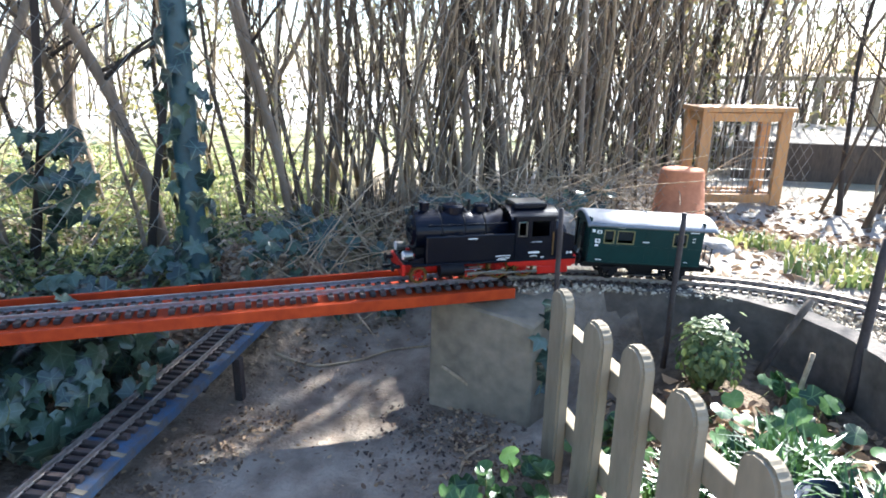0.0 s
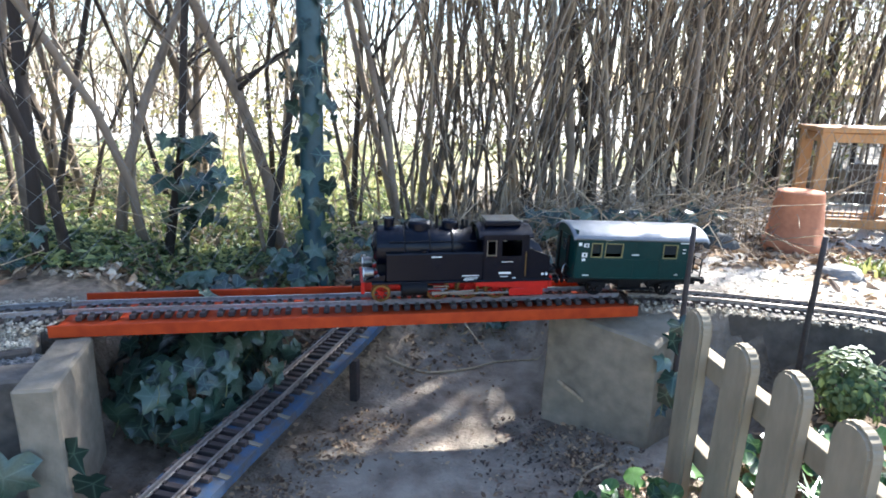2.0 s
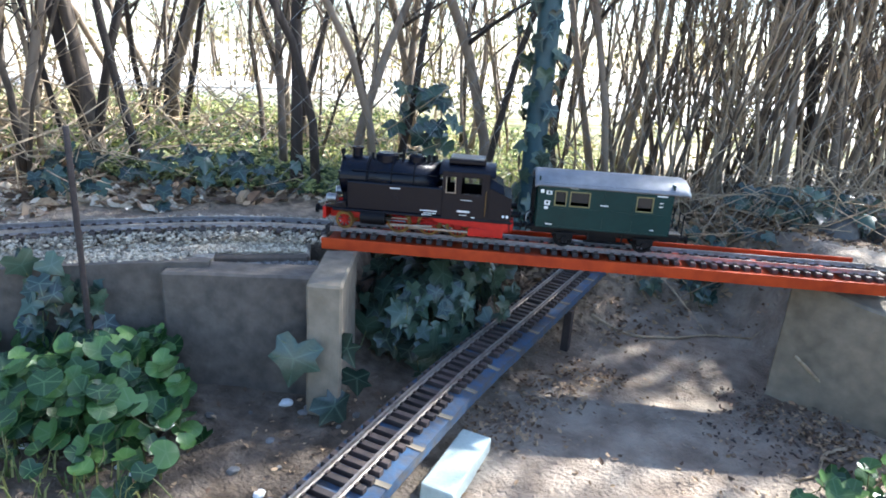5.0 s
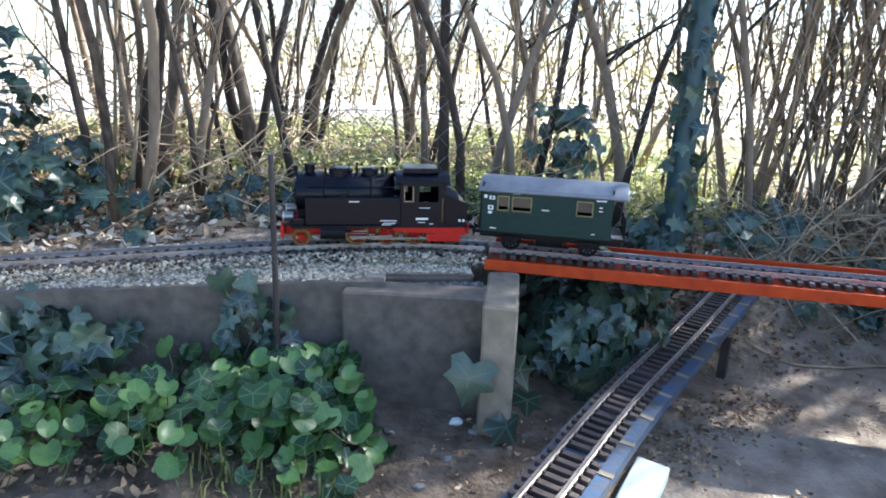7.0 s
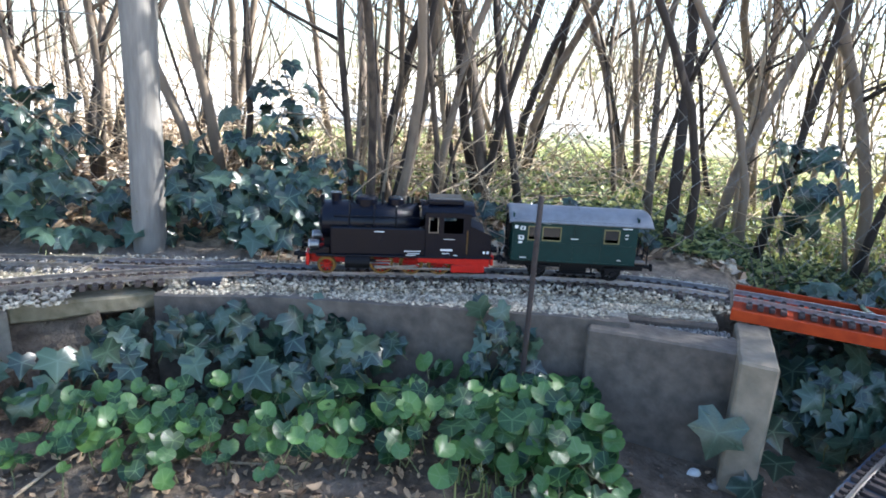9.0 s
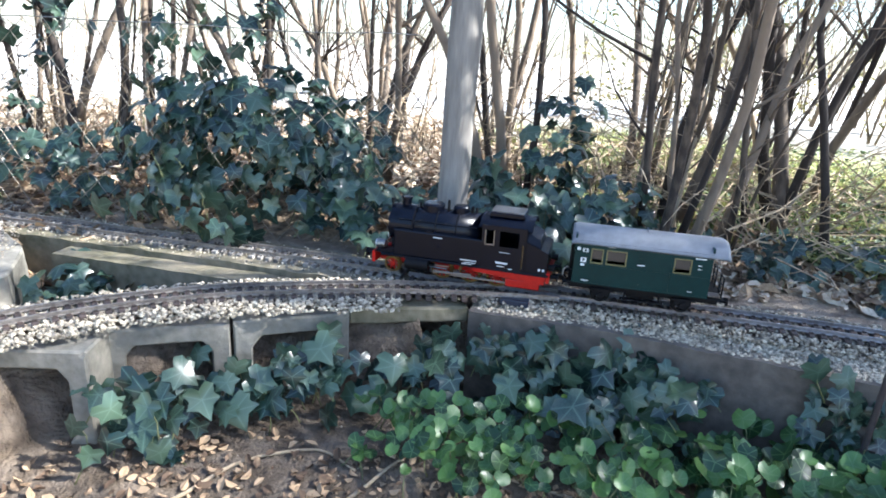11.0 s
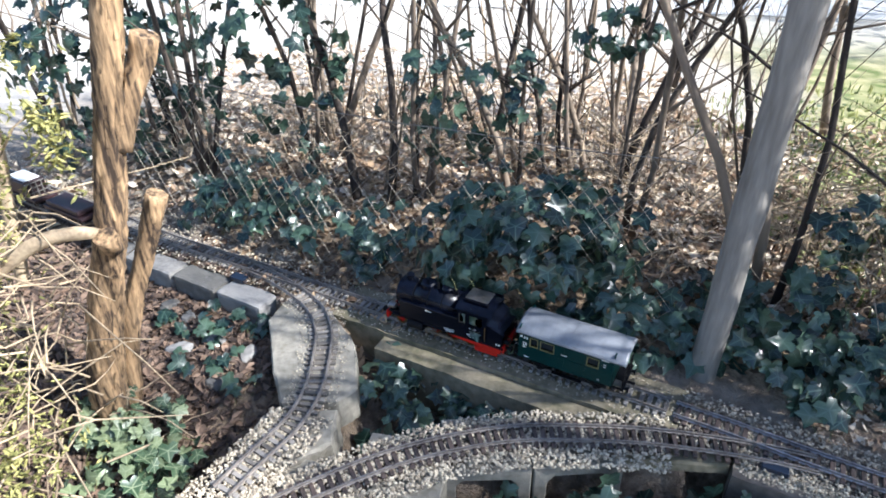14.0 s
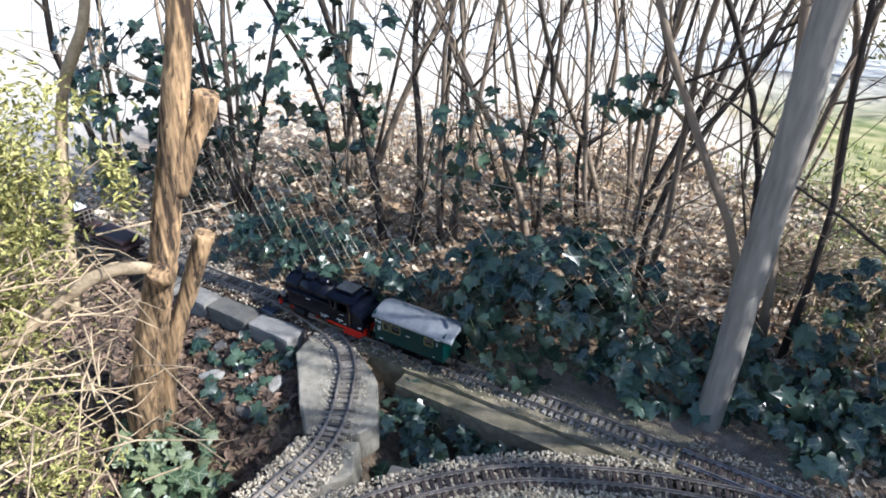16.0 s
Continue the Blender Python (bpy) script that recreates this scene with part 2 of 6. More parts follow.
def box(size, centre=(0, 0, 0), bevel=0.0, turn=(0, 0, 0)):
    return add_box(bmesh.new(), size, centre, bevel, turn)


def add_cyl(bm, r1, r2, depth, centre=(0, 0, 0), turn=(0, 0, 0), sides=16):
    bmesh.ops.create_cone(bm, cap_ends=True, segments=sides, radius1=r1, radius2=r2, depth=depth, matrix=pose(*centre, *turn))
    return bm


def smooth(bm, on=True):
    for f in bm.faces:
        f.smooth = on
    return bm


def prism(outline, z0, z1, bevel=0.0):
    """An upright body over an outline in plan."""
    bm = bmesh.new()
    low = [bm.verts.new((x, y, z0)) for x, y in outline]
    top = [bm.verts.new((x, y, z1)) for x, y in outline]
    n = len(outline)
    bm.faces.new(top)
    bm.faces.new(low[::-1])
    for i in range(n):
        bm.faces.new((low[i], low[(i + 1) % n], top[(i + 1) % n], top[i]))
    bmesh.ops.recalc_face_normals(bm, faces=bm.faces)
    if bevel:
        bmesh.ops.bevel(bm, geom=list(bm.edges), offset=bevel, segments=2, affect="EDGES")
    return bm


def roughen(bm, amount, scale=20.0, cuts=2):
    """Worn, uneven faces."""
    bmesh.ops.subdivide_edges(bm, edges=list(bm.edges), cuts=cuts, use_grid_fill=True)
    for v in bm.verts:
        v.co += Vector(noise.noise_vector(v.co * scale)) * amount
    return bm


def tube_data(points, radii, sides=6):
    """Vertices and faces of a tapered tube along points."""
    pts = [Vector(p) for p in points]
    verts, faces = [], []
    ref = Vector((0.31, 0.2, 0.9))
    for i, p in enumerate(pts):
        d = (pts[min(i + 1, len(pts) - 1)] - pts[max(i - 1, 0)]).normalized()
        u = d.cross(ref)
        if u.length < 0.1:
            u = d.cross(Vector((1, 0, 0)))
        u.normalize()
        w = d.cross(u)
        for k in range(sides):
            a = 2 * math.pi * k / sides
            verts.append(p + (u * math.cos(a) + w * math.sin(a)) * radii[i])
    for i in range(len(pts) - 1):
        for k in range(sides):
            a, b = i * sides + k, i * sides + (k + 1) % sides
            faces.append((a, b, b + sides, a + sides))
    faces.append(tuple(range(sides))[::-1])
    faces.append(tuple(range((len(pts) - 1) * sides, len(pts) * sides)))
    return verts, faces


def add_tube(bm, points, radii, sides=6):
    if not hasattr(radii, "__len__"):
        radii = [radii] * len(points)
    v, f = tube_data(points, radii, sides)
    made = [bm.verts.new(p) for p in v]
    for q in f:
        bm.faces.new([made[i] for i in q]).smooth = True
    return bm


def spline(ctrl, step=0.01):
    """Points at even steps along a smooth line through ctrl, with their headings."""
    c = [Vector((*p, 0)) if len(p) == 2 else Vector(p) for p in ctrl]
    c = [2 * c[0] - c[1], *c, 2 * c[-1] - c[-2]]
    fine = []
    for i in range(1, len(c) - 2):
        for k in range(40):
            u = k / 40
            a, b, d, e = c[i - 1], c[i], c[i + 1], c[i + 2]
            fine.append(0.5 * (2 * b + (d - a) * u + (2 * a - 5 * b + 4 * d - e) * u * u + (3 * b - a - 3 * d + e) * u ** 3))
    fine.append(c[-2])
    out, need = [fine[0]], step
    for p, q in zip(fine, fine[1:]):
        seg = (q - p).length
        while need <= seg:
            out.append(p.lerp(q, need / seg))
            need += step
        need -= seg
    return out


def clamp01(v):
    return max(0.0, min(1.0, v))


def ease(a, b, v):
    u = clamp01((v - a) / (b - a))
    return u * u * (3 - 2 * u)


# ---- the plan: track lines; heights are of the rail tops ----
RAIL_Z = 0.297
BRIDGE_R, BRIDGE_L = Vector((0.183, 1.617)), Vector((-0.753, 1.138))
BDIR = (BRIDGE_L - BRIDGE_R).normalized()
BNORM = Vector((-0.456, 0.890))
CURVE_AT = BRIDGE_R + Vector((0.890, 0.456)) * 0.20
ARC_C = CURVE_AT + Vector((0.456, -0.890)) * 0.53
ARC0 = math.atan2(CURVE_AT.y - ARC_C.y, CURVE_AT.x - ARC_C.x)
ARC = [(ARC_C.x + 0.53 * math.cos(ARC0 - a), ARC_C.y + 0.53 * math.sin(ARC0 - a)) for a in (1.75, 1.5, 1.25, 1.0, 0.8, 0.6, 0.4, 0.2, 0.0)]
MAIN_CTRL = ARC + [(BRIDGE_R.x, BRIDGE_R.y), (-0.13, 1.457), (-0.44, 1.298), (BRIDGE_L.x, BRIDGE_L.y), (-0.91, 1.022), (-1.045, 0.850), (-1.155, 0.675), (-1.25, 0.51),
                   (-1.345, 0.36), (-1.43, 0.235), (-1.535, 0.07), (-1.66, -0.13), (-1.80, -0.36), (-2.01, -0.71), (-2.20, -1.02), (-2.41, -1.37), (-2.67, -1.75), (-2.95, -2.15), (-3.35, -2.72)]
MAIN = spline(MAIN_CTRL, 0.01)
START = min(range(len(MAIN)), key=lambda i: (MAIN[i].xy - BRIDGE_R).length)  # s = 0 at the bridge's first end


def rail_top(s):
    """The line falls a little past the bridge's first end."""
    return RAIL_Z - 0.032 * ease(0.04, -0.40, s)


for i, p in enumerate(MAIN):
    p.z = rail_top((i - START) * 0.01)


def on_main(s):
    """Place and heading (degrees) on the main line, s metres past the bridge's first end."""
    u = START + s / 0.01
    i = max(1, min(len(MAIN) - 3, int(math.floor(u))))
    p = MAIN[i].lerp(MAIN[i + 1], u - i)
    d = MAIN[i + 2] - MAIN[i - 1]
    return p.copy(), math.degrees(math.atan2(d.y, d.x))


BRANCH = spline([(-1.265, 0.485), (-1.35, 0.29), (-1.412, 0.06), (-1.438, -0.13), (-1.443, -0.31), (-1.40, -0.53), (-1.315, -0.735), (-1.23, -0.88), (-1.10, -1.04), (-0.95, -1.18)], 0.01)
LOOP = spline([(-2.29, -1.165), (-2.13, -0.95), (-1.985, -0.815), (-1.865, -0.765), (-1.745, -0.757), (-1.62, -0.765), (-1.51, -0.80), (-1.40, -0.875), (-1.26, -0.965), (-1.10, -1.06)], 0.01)
LOW = spline([(-0.330, 0.20, 0.100), (-0.362, 0.50, 0.108), (-0.392, 0.80, 0.115), (-0.412, 1.05, 0.122), (-0.419, 1.32, 0.130), (-0.430, 1.66, 0.140), (-0.435, 1.80, 0.143)], 0.01)

M_ARR = np.array([(p.x, p.y) for p in MAIN])
B_ARR = np.array([(p.x, p.y) for p in BRANCH])
L_ARR = np.array([(p.x, p.y) for p in LOOP])


def near_line(arr, x, y):
    d2 = (arr[:, 0] - x) ** 2 + (arr[:, 1] - y) ** 2
    i = int(d2.argmin())
    return math.sqrt(float(d2[i])), i


def ground_z(x, y):
    """The height of the garden's ground."""
    d, i = near_line(M_ARR, x, y)
    j = max(1, min(len(MAIN) - 2, i))
    h = MAIN[j + 1] - MAIN[j - 1]
    side = h.x * (y - MAIN[j].y) - h.y * (x - MAIN[j].x)  # over 0: towards the path
    s = (i - START) * 0.01
    span = ease(-0.06, 0.08, s) * (1 - ease(0.94, 1.06, s))
    left = ease(0.9, 1.3, s)
    soft = 0.012 * noise.noise(Vector((x * 3, y * 3, 0))) + 0.006 * noise.noise(Vector((x * 11, y * 11, 4)))
    front = 0.015 + 0.05 * ease(-0.45, -0.8, x) + 0.03 * ease(-0.9, -1.3, x) + 0.11 * ease(-1.45, -1.8, x) * ease(-0.3, -0.9, y) + 0.12 * ease(0.33, 0.62, x)
    if side > 0:
        bank = (0.272 - RAIL_Z + rail_top(s)) * (1 - ease(0.055, 0.075, d))
        z = max(front, bank) * (1 - span) + front * span
    else:
        back = 0.268 - RAIL_Z + rail_top(s) + 0.05 * left * ease(0.1, 0.5, d) - 0.07 * (1 - left) * ease(0.2, 1.1, d)
        open_way = ease(-0.42, -0.26, x) * (1 - ease(0.05, 0.25, x))
        z = back * (1 - span) + span * 0.19 * (ease(0.12, 0.62, d) * (1 - open_way) + ease(0.32, 0.90, d) * open_way)
    db, _ = near_line(B_ARR, x, y)
    dl, _ = near_line(L_ARR, x, y)
    if side > 0:
        z = max(z, 0.272 * (1 - ease(0.04, 0.06, db)) if y < 0.1 else 0, 0.262 * (1 - ease(0.045, 0.09, dl)) if y > -1.5 else 0)
    return z + soft * (1.0 if 0.02 < d else 0.2)


def grow(lo, hi, step, far):
    c = list(np.arange(lo, hi + 1e-6, step))
    g, d = hi, step
    while g < far:
        d *= 1.35
        g += d
        c.append(g)
    g, d = lo, step
    while g > -far:
        d *= 1.35
        g -= d
        c.insert(0, g)
    return c


def build_ground():
    xs, ys = grow(-3.4, 1.6, 0.03, 600), grow(-2.3, 3.4, 0.03, 600)
    verts, lawn, litter, gravel_sunlit, dark_soil = [], [], [], [], []
    for y in ys:
        for x in xs:
            z = ground_z(x, y)
            d, i = near_line(M_ARR, x, y)
            j = max(1, min(len(MAIN) - 2, i))
            h = MAIN[j + 1] - MAIN[j - 1]
            side = h.x * (y - MAIN[j].y) - h.y * (x - MAIN[j].x)
            s = (i - START) * 0.01
            far = ease(2.5, 5.0, math.hypot(x + 0.5, y - 0.5))
            if side < 0:
                rough = 0.25 * noise.noise(Vector((x * 1.7, y * 1.7, 6)))
                green = ease(0.7, 1.5, y + 0.25 * (x + 2) + rough)
                la = ease(0.55, 0.95, d + 0.15 * noise.noise(Vector((x * 2, y * 2, 3)))) * ease(-0.2, 0.4, s) * green
                li = ease(0.10, 0.25, d) * (1 - 0.6 * (1 - ease(-0.3, 0.2, s)))
                li *= 1 - 0.9 * ease(-0.42, -0.26, x) * (1 - ease(0.1, 0.3, x)) * (1 - ease(0.45, 0.7, d))
                # gravel at the right end; beyond the bank, sun glare put into the colour
                gr = max((1 - ease(-0.5, 0.05, s)) * ease(0.1, 0.3, d) * 0.75, (1 - green) * (0.35 * ease(0.5, 1.1, d) + 0.5 * ease(1.2, 2.2, d)))
            else:
                la, li, gr = 0.0, 0.15 + 0.50 * ease(-0.5, -1.1, y) + 0.3 * ease(0.4, 0.7, x), 0.0
            gr = max(gr * (1 - far * green) if side < 0 else 0, 0.9 * ease(4.0, 6.5, math.hypot(x + 0.5, y - 0.5) + 1.2 * noise.noise(Vector((x * 0.5, y * 0.5, 2)))) if side < 0 else 0)
            # darker earth on the path's left, in the right bed and behind the track
            dark_soil.append(max(ease(-0.36, -0.52, x + 0.12 * noise.noise(Vector((x * 4, y * 4, 8)))), ease(0.36, 0.5, x)) if side > 0 else 0.3 * (1 - ease(0.3, 0.6, d)) * (1 - ease(-0.42, -0.26, x)))
            la = max(la, far * green if side < 0 else 0)
            z = z * (1 - far) + 0.17 * far
            verts.append((x, y, z))
            lawn.append(la)
            litter.append(min(1, li))
            gravel_sunlit.append(gr)
    w = len(xs)
    faces = [(r * w + c, r * w + c + 1, (r + 1) * w + c + 1, (r + 1) * w + c) for r in range(len(ys) - 1) for c in range(w - 1)]
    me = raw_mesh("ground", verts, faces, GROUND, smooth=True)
    for name, values in (("lawn", lawn), ("litter", litter), ("gravel_sunlit", gravel_sunlit), ("dark_soil", dark_soil)):
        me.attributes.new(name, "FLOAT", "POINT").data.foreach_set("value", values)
    return tagged(new("ground", me), "trodden brown garden earth with litter, gravel and lawn", "ground", kind="structure")


ground = build_ground()


# ---- track ----
def sleeper_mesh(material):
    bm = box((0.0105, 0.080, 0.0085), (0, 0, 0.00425), 0.0012)
    for y in (-0.0225, 0.0225):
        for k in (-0.0052, 0.0052):
            add_box(bm, (0.007, 0.0035, 0.004), (0, y + k, 0.0095))
    me = bpy.data.meshes.new("sleeper")
    bm.to_mesh(me)
    bm.free()
    me.materials.append(material)
    return me


SLEEPER_MESH, DUSTY_MESH = sleeper_mesh(SLEEPER), sleeper_mesh(DUSTY_SLEEPER)
RAIL_PROFILE = [(-0.0035, 0), (0.0035, 0), (0.0035, 0.0014), (0.0010, 0.0024), (0.0010, 0.0058), (0.0019, 0.0066), (0.0019, 0.0088), (-0.0019, 0.0088), (-0.0019, 0.0066), (-0.0010, 0.0058), (-0.0010, 0.0024), (-0.0035, 0.0014)]


def rail_object(line, i0, i1, offset, z, parent, material, name="rail"):
    verts, faces = [], []
    idx = list(range(i0, i1 + 1, 2))
    n = len(RAIL_PROFILE)
    for i in idx:
        a, b = line[max(0, i - 1)], line[min(len(line) - 1, i + 1)]
        d = (b - a).normalized()
        nrm = Vector((-d.y, d.x, 0)).normalized()
        zz = (line[i].z if line[i].z else z) - 0.0088
        for py, pz in RAIL_PROFILE:
            p = line[i] + nrm * (offset + py)
            verts.append((p.x, p.y, zz + pz))
    for k in range(len(idx) - 1):
        for q in range(n):
            faces.append((k * n + q, k * n + (q + 1) % n, (k + 1) * n + (q + 1) % n, (k + 1) * n + q))
    ob = new(name, raw_mesh(name, verts, faces, material))
    ob.parent = parent
    return ob


def track(line, s0, s1, label, z=RAIL_Z, skip=None, pitch=0.0215, ties=None, metal=OLD_RAIL):
    """A stretch of track: sleepers and two rails."""
    root = tagged(new("railway_track"), label, "track", "model railway tracks")
    for off in (-0.0225, 0.0225):
        rail_object(line, s0, s1, off, z, root, metal)
    s = s0 + 0.5
    while s < s1 - 0.5:
        i = int(s)
        p = line[i]
        d = (line[min(i + 2, len(line) - 1)] - line[max(0, i - 2)])
        zz = (p.z if p.z else z) - 0.0088 - 0.0085
        if not skip or not skip(p):
            piece("sleeper", ties or SLEEPER_MESH, root, pose(p.x, p.y, zz, 0, 0, math.degrees(math.atan2(d.y, d.x))))
        s += pitch / 0.01
    return root


END_BRIDGE = START + 105
track(MAIN, 4, START, "brown plastic model railway curve on pale gravel ballast")
track(MAIN, START + 1, END_BRIDGE, "model railway track laid in a red steel bridge trough", metal=RAIL)
track(MAIN, END_BRIDGE + 1, END_BRIDGE + 128, "model railway track on gravel behind a concrete kerb wall", metal=RAIL)
track(MAIN, END_BRIDGE + 129, len(MAIN) - 3, "weathered model railway track on a stone beam under ivy", ties=DUSTY_MESH)
track(BRANCH, 12, len(BRANCH) - 4, "curved model railway siding on gravel over hollow blocks", z=RAIL_Z + 0.001,
      skip=lambda p: near_line(M_ARR, p.x, p.y)[0] < 0.055)
track(LOOP, 14, len(LOOP) - 26, "model railway connecting curve across a concrete slab", z=RAIL_Z + 0.001,
      skip=lambda p: near_line(M_ARR, p.x, p.y)[0] < 0.05, ties=DUSTY_MESH)
track(LOW, 2, len(LOW) - 3, "lower model railway track on a blue painted plank", z=0.13)


def point_motor(x, y, turn):
    root = tagged(new("point_motor"), "grey-black plastic point motor box beside the rails", "point motor", "point motors")
    root.matrix_basis = pose(x, y, RAIL_Z - 0.02, 0, 0, turn)
    part("housing", box((0.055, 0.030, 0.013), (0, 0, 0.0065), 0.002), BLUE_PLASTIC, root)
    part("lug", box((0.012, 0.022, 0.005), (0.033, 0, 0.004), 0.001), SLEEPER, root)
    return root


p, a = on_main(1.05 + 0.80)
point_motor(-1.322, 0.285, a)
point_motor(-2.155, -1.07, 57)


# ---- bridge ----
def bridge():
    root = tagged(new("girder_bridge"), "red-painted steel trough bridge carrying a model track", "bridge")
    ang = math.degrees(math.atan2(0.479, 0.936))
    mid = (BRIDGE_L + BRIDGE_R) / 2
    root.matrix_basis = pose(mid.x, mid.y, 0.27, 0, 0, ang)
    part("side_girder", box((1.051, 0.006, 0.021), (0, -0.085, 0.0105), 0.0012), RED_PAINT, root)
    part("side_girder", box((1.051, 0.006, 0.021), (0, 0.085, 0.0105), 0.0012), RED_PAINT, root)
    part("trough_floor", box((1.049, 0.164, 0.006), (0, 0, 0.0055)), RED_PAINT, root)
    return root


bridge()


# ---- walls, piers and blocks ----
def ribbon(line, inner, outer, z0, z1, name, material, label, category, i0=0, i1=None, kind="structure"):
    """A body that follows a line between two offsets to its left."""
    i1 = i1 or len(line) - 1
    verts, faces = [], []
    idx = list(range(i0, i1 + 1, 2))
    for i in idx:
        d = (line[min(i + 2, len(line) - 1)] - line[max(0, i - 2)]).normalized()
        nrm = Vector((-d.y, d.x, 0))
        c = Vector((line[i].x, line[i].y, 0))
        a, b = c + nrm * inner, c + nrm * outer
        wob = 0.003 * noise.noise(a * 25)
        for q, z in ((a, z0), (b, z0), (b, z1 + wob), (a, z1 + wob)):
            verts.append((q.x + 0.003 * noise.noise(q * 18), q.y + 0.003 * noise.noise(q * 18 + Vector((5, 0, 0))), z))
    for k in range(len(idx) - 1):
        for q in range(4):
            faces.append((k * 4 + q, k * 4 + (q + 1) % 4, k * 4 + 4 + (q + 1) % 4, k * 4 + 4 + q))
    n = len(idx) - 1
    faces += [(3, 2, 1, 0), (n * 4, n * 4 + 1, n * 4 + 2, n * 4 + 3)]
    ob = new(name, raw_mesh(name, verts, faces, material))
    return tagged(ob, label, category, kind=kind)


def stone(name, outline, z0, z1, material, label, category, rough=0.004, cuts=3, top=None, group=""):
    """A concrete or stone body with worn faces, over an outline in plan; top gives each corner its own height."""
    bm = prism(outline, z0, z1)
    if top:
        bm.verts.ensure_lookup_table()
        n = len(outline)
        for k in range(n):
            bm.verts[n + k].co.z = top[k]
    bmesh.ops.bevel(bm, geom=list(bm.edges), offset=0.004, segments=1, affect="EDGES")
    roughen(bm, rough, 22, cuts)
    ob = part(name, bm, material)
    return tagged(ob, label, category, group)


# the curved kerb wall by the path's right side
right_line = spline([(0.258, 1.578), (0.343, 1.673), (0.426, 1.68), (0.612, 1.705), (0.711, 1.659), (0.772, 1.591), (0.811, 1.512), (0.835, 1.426), (0.85, 1.27), (0.835, 1.0), (0.75, 0.7)], 0.01)
ribbon(right_line, -0.0, 0.045, 0.0, 0.252, "kerb_wall_right", WALL_STONE, "curved grey cement kerb wall holding the ballast", "wall")
ribbon(right_line, 0.046, 0.24, 0.15, 0.240, "ballast_bed_right", BED, "gravel bed behind the kerb wall", "gravel")
# the kerb wall on the left
left_line = spline([(-0.79, 0.865), (-0.845, 0.815), (-0.95, 0.69), (-1.075, 0.535), (-1.17, 0.42), (-1.245, 0.305), (-1.315, 0.185)], 0.01)
ribbon(left_line, -0.026, 0.0, 0.0, 0.272, "kerb_wall_left", WALL_STONE, "dark weathered cement kerb wall with ivy at its foot", "wall")
ribbon(left_line, -0.16, -0.027, 0.15, 0.268, "ballast_bed_left", BED, "gravel bed behind the kerb wall", "gravel")

stone("concrete_pier", [(0.048, 1.545), (0.262, 1.488), (0.335, 1.60), (0.13, 1.69)], -0.04, 0.268, CONCRETE, "grey concrete bridge pier with a worn sloping shoulder", "pier",
      top=[0.266, 0.232, 0.262, 0.268])
stone("pier_slab", [(-0.704, 1.064), (-0.602, 0.903), (-0.552, 0.932), (-0.654, 1.094)], -0.03, 0.269, CONCRETE, "upright grey concrete slab under the bridge end", "pier", rough=0.002)
stone("edging_block", [(-0.866, 0.851), (-0.640, 1.012), (-0.598, 0.965), (-0.826, 0.800)], 0.0, 0.264, WALL_STONE, "weathered grey concrete edging block beside the pier", "concrete block", rough=0.003)
stone("slate_edge", [(-0.875, 0.872), (-0.72, 1.035), (-0.71, 1.022), (-0.862, 0.858)], 0.252, 0.266, WOOD_DARK, "thin dark slate edge along the gravel", "edging", rough=0.002)
stone("gravel_bank", [(-0.873, 0.876), (-0.722, 1.038), (-0.775, 1.10), (-0.95, 0.945)], 0.10, 0.266, BED, "bank of gravel beside the bridge end", "gravel", rough=0.003)
stone("gravel_pocket", [(-0.862, 0.850), (-0.655, 1.012), (-0.70, 1.045), (-0.875, 0.868)], 0.10, 0.250, DARK_LITTER, "pocket of earth and chips behind the edging block", "earth", rough=0.004)


def hollow_block(name, x, y, turn, length, label, z0=0.06, z1=0.262):
    """A hollow concrete block lying with its cell open to the front."""
    root = tagged(new(name), label, "concrete block", "hollow blocks")
    root.matrix_basis = pose(x, y, 0, 0, 0, turn)
    h, t, depth = z1 - z0, 0.032, 0.16
    w = length / 2
    outer = [(-w, z0), (w, z0), (w, z1), (-w, z1)]
    inner = [(-w + t + 0.012, z0 + t), (w - t - 0.012, z0 + t), (w - t, z0 + t + 0.02), (w - t, z1 - t - 0.02), (w - t - 0.016, z1 - t), (-w + t + 0.016, z1 - t), (-w + t, z1 - t - 0.02), (-w + t, z0 + t + 0.02)]
    bm = bmesh.new()
    fo = [bm.verts.new((a, 0, b)) for a, b in outer]
    fi = [bm.verts.new((a, 0, b)) for a, b in inner]
    bo = [bm.verts.new((a, depth, b)) for a, b in outer]
    bi = [bm.verts.new((a, depth, b)) for a, b in inner]
    near = [(0, (7, 0)), (1, (1, 2)), (2, (3, 4)), (3, (5, 6))]
    for ring_o, ring_i in ((fo, fi), (bo, bi)):
        for k, (p1, p2) in near:
            bm.faces.new((ring_o[k], ring_i[p1], ring_i[p2]))
        for k, (i1, i2) in ((0, (0, 1)), (1, (2, 3)), (2, (4, 5)), (3, (6, 7))):
            bm.faces.new((ring_o[k], ring_o[(k + 1) % 4], ring_i[i2], ring_i[i1]))
    for k in range(4):
        bm.faces.new((fo[k], fo[(k + 1) % 4], bo[(k + 1) % 4], bo[k]))
    for k in range(8):
        bm.faces.new((fi[k], fi[(k + 1) % 8], bi[(k + 1) % 8], bi[k]))
    bmesh.ops.recalc_face_normals(bm, faces=bm.faces)
    bmesh.ops.bevel(bm, geom=list(bm.edges), offset=0.003, segments=1, affect="EDGES")
    for v in bm.verts:
        v.co += Vector(noise.noise_vector(v.co * 30 + Vector((x, y, 0)) * 9)) * 0.002
    part("shell", bm, CONCRETE_PALE, root)
    return root


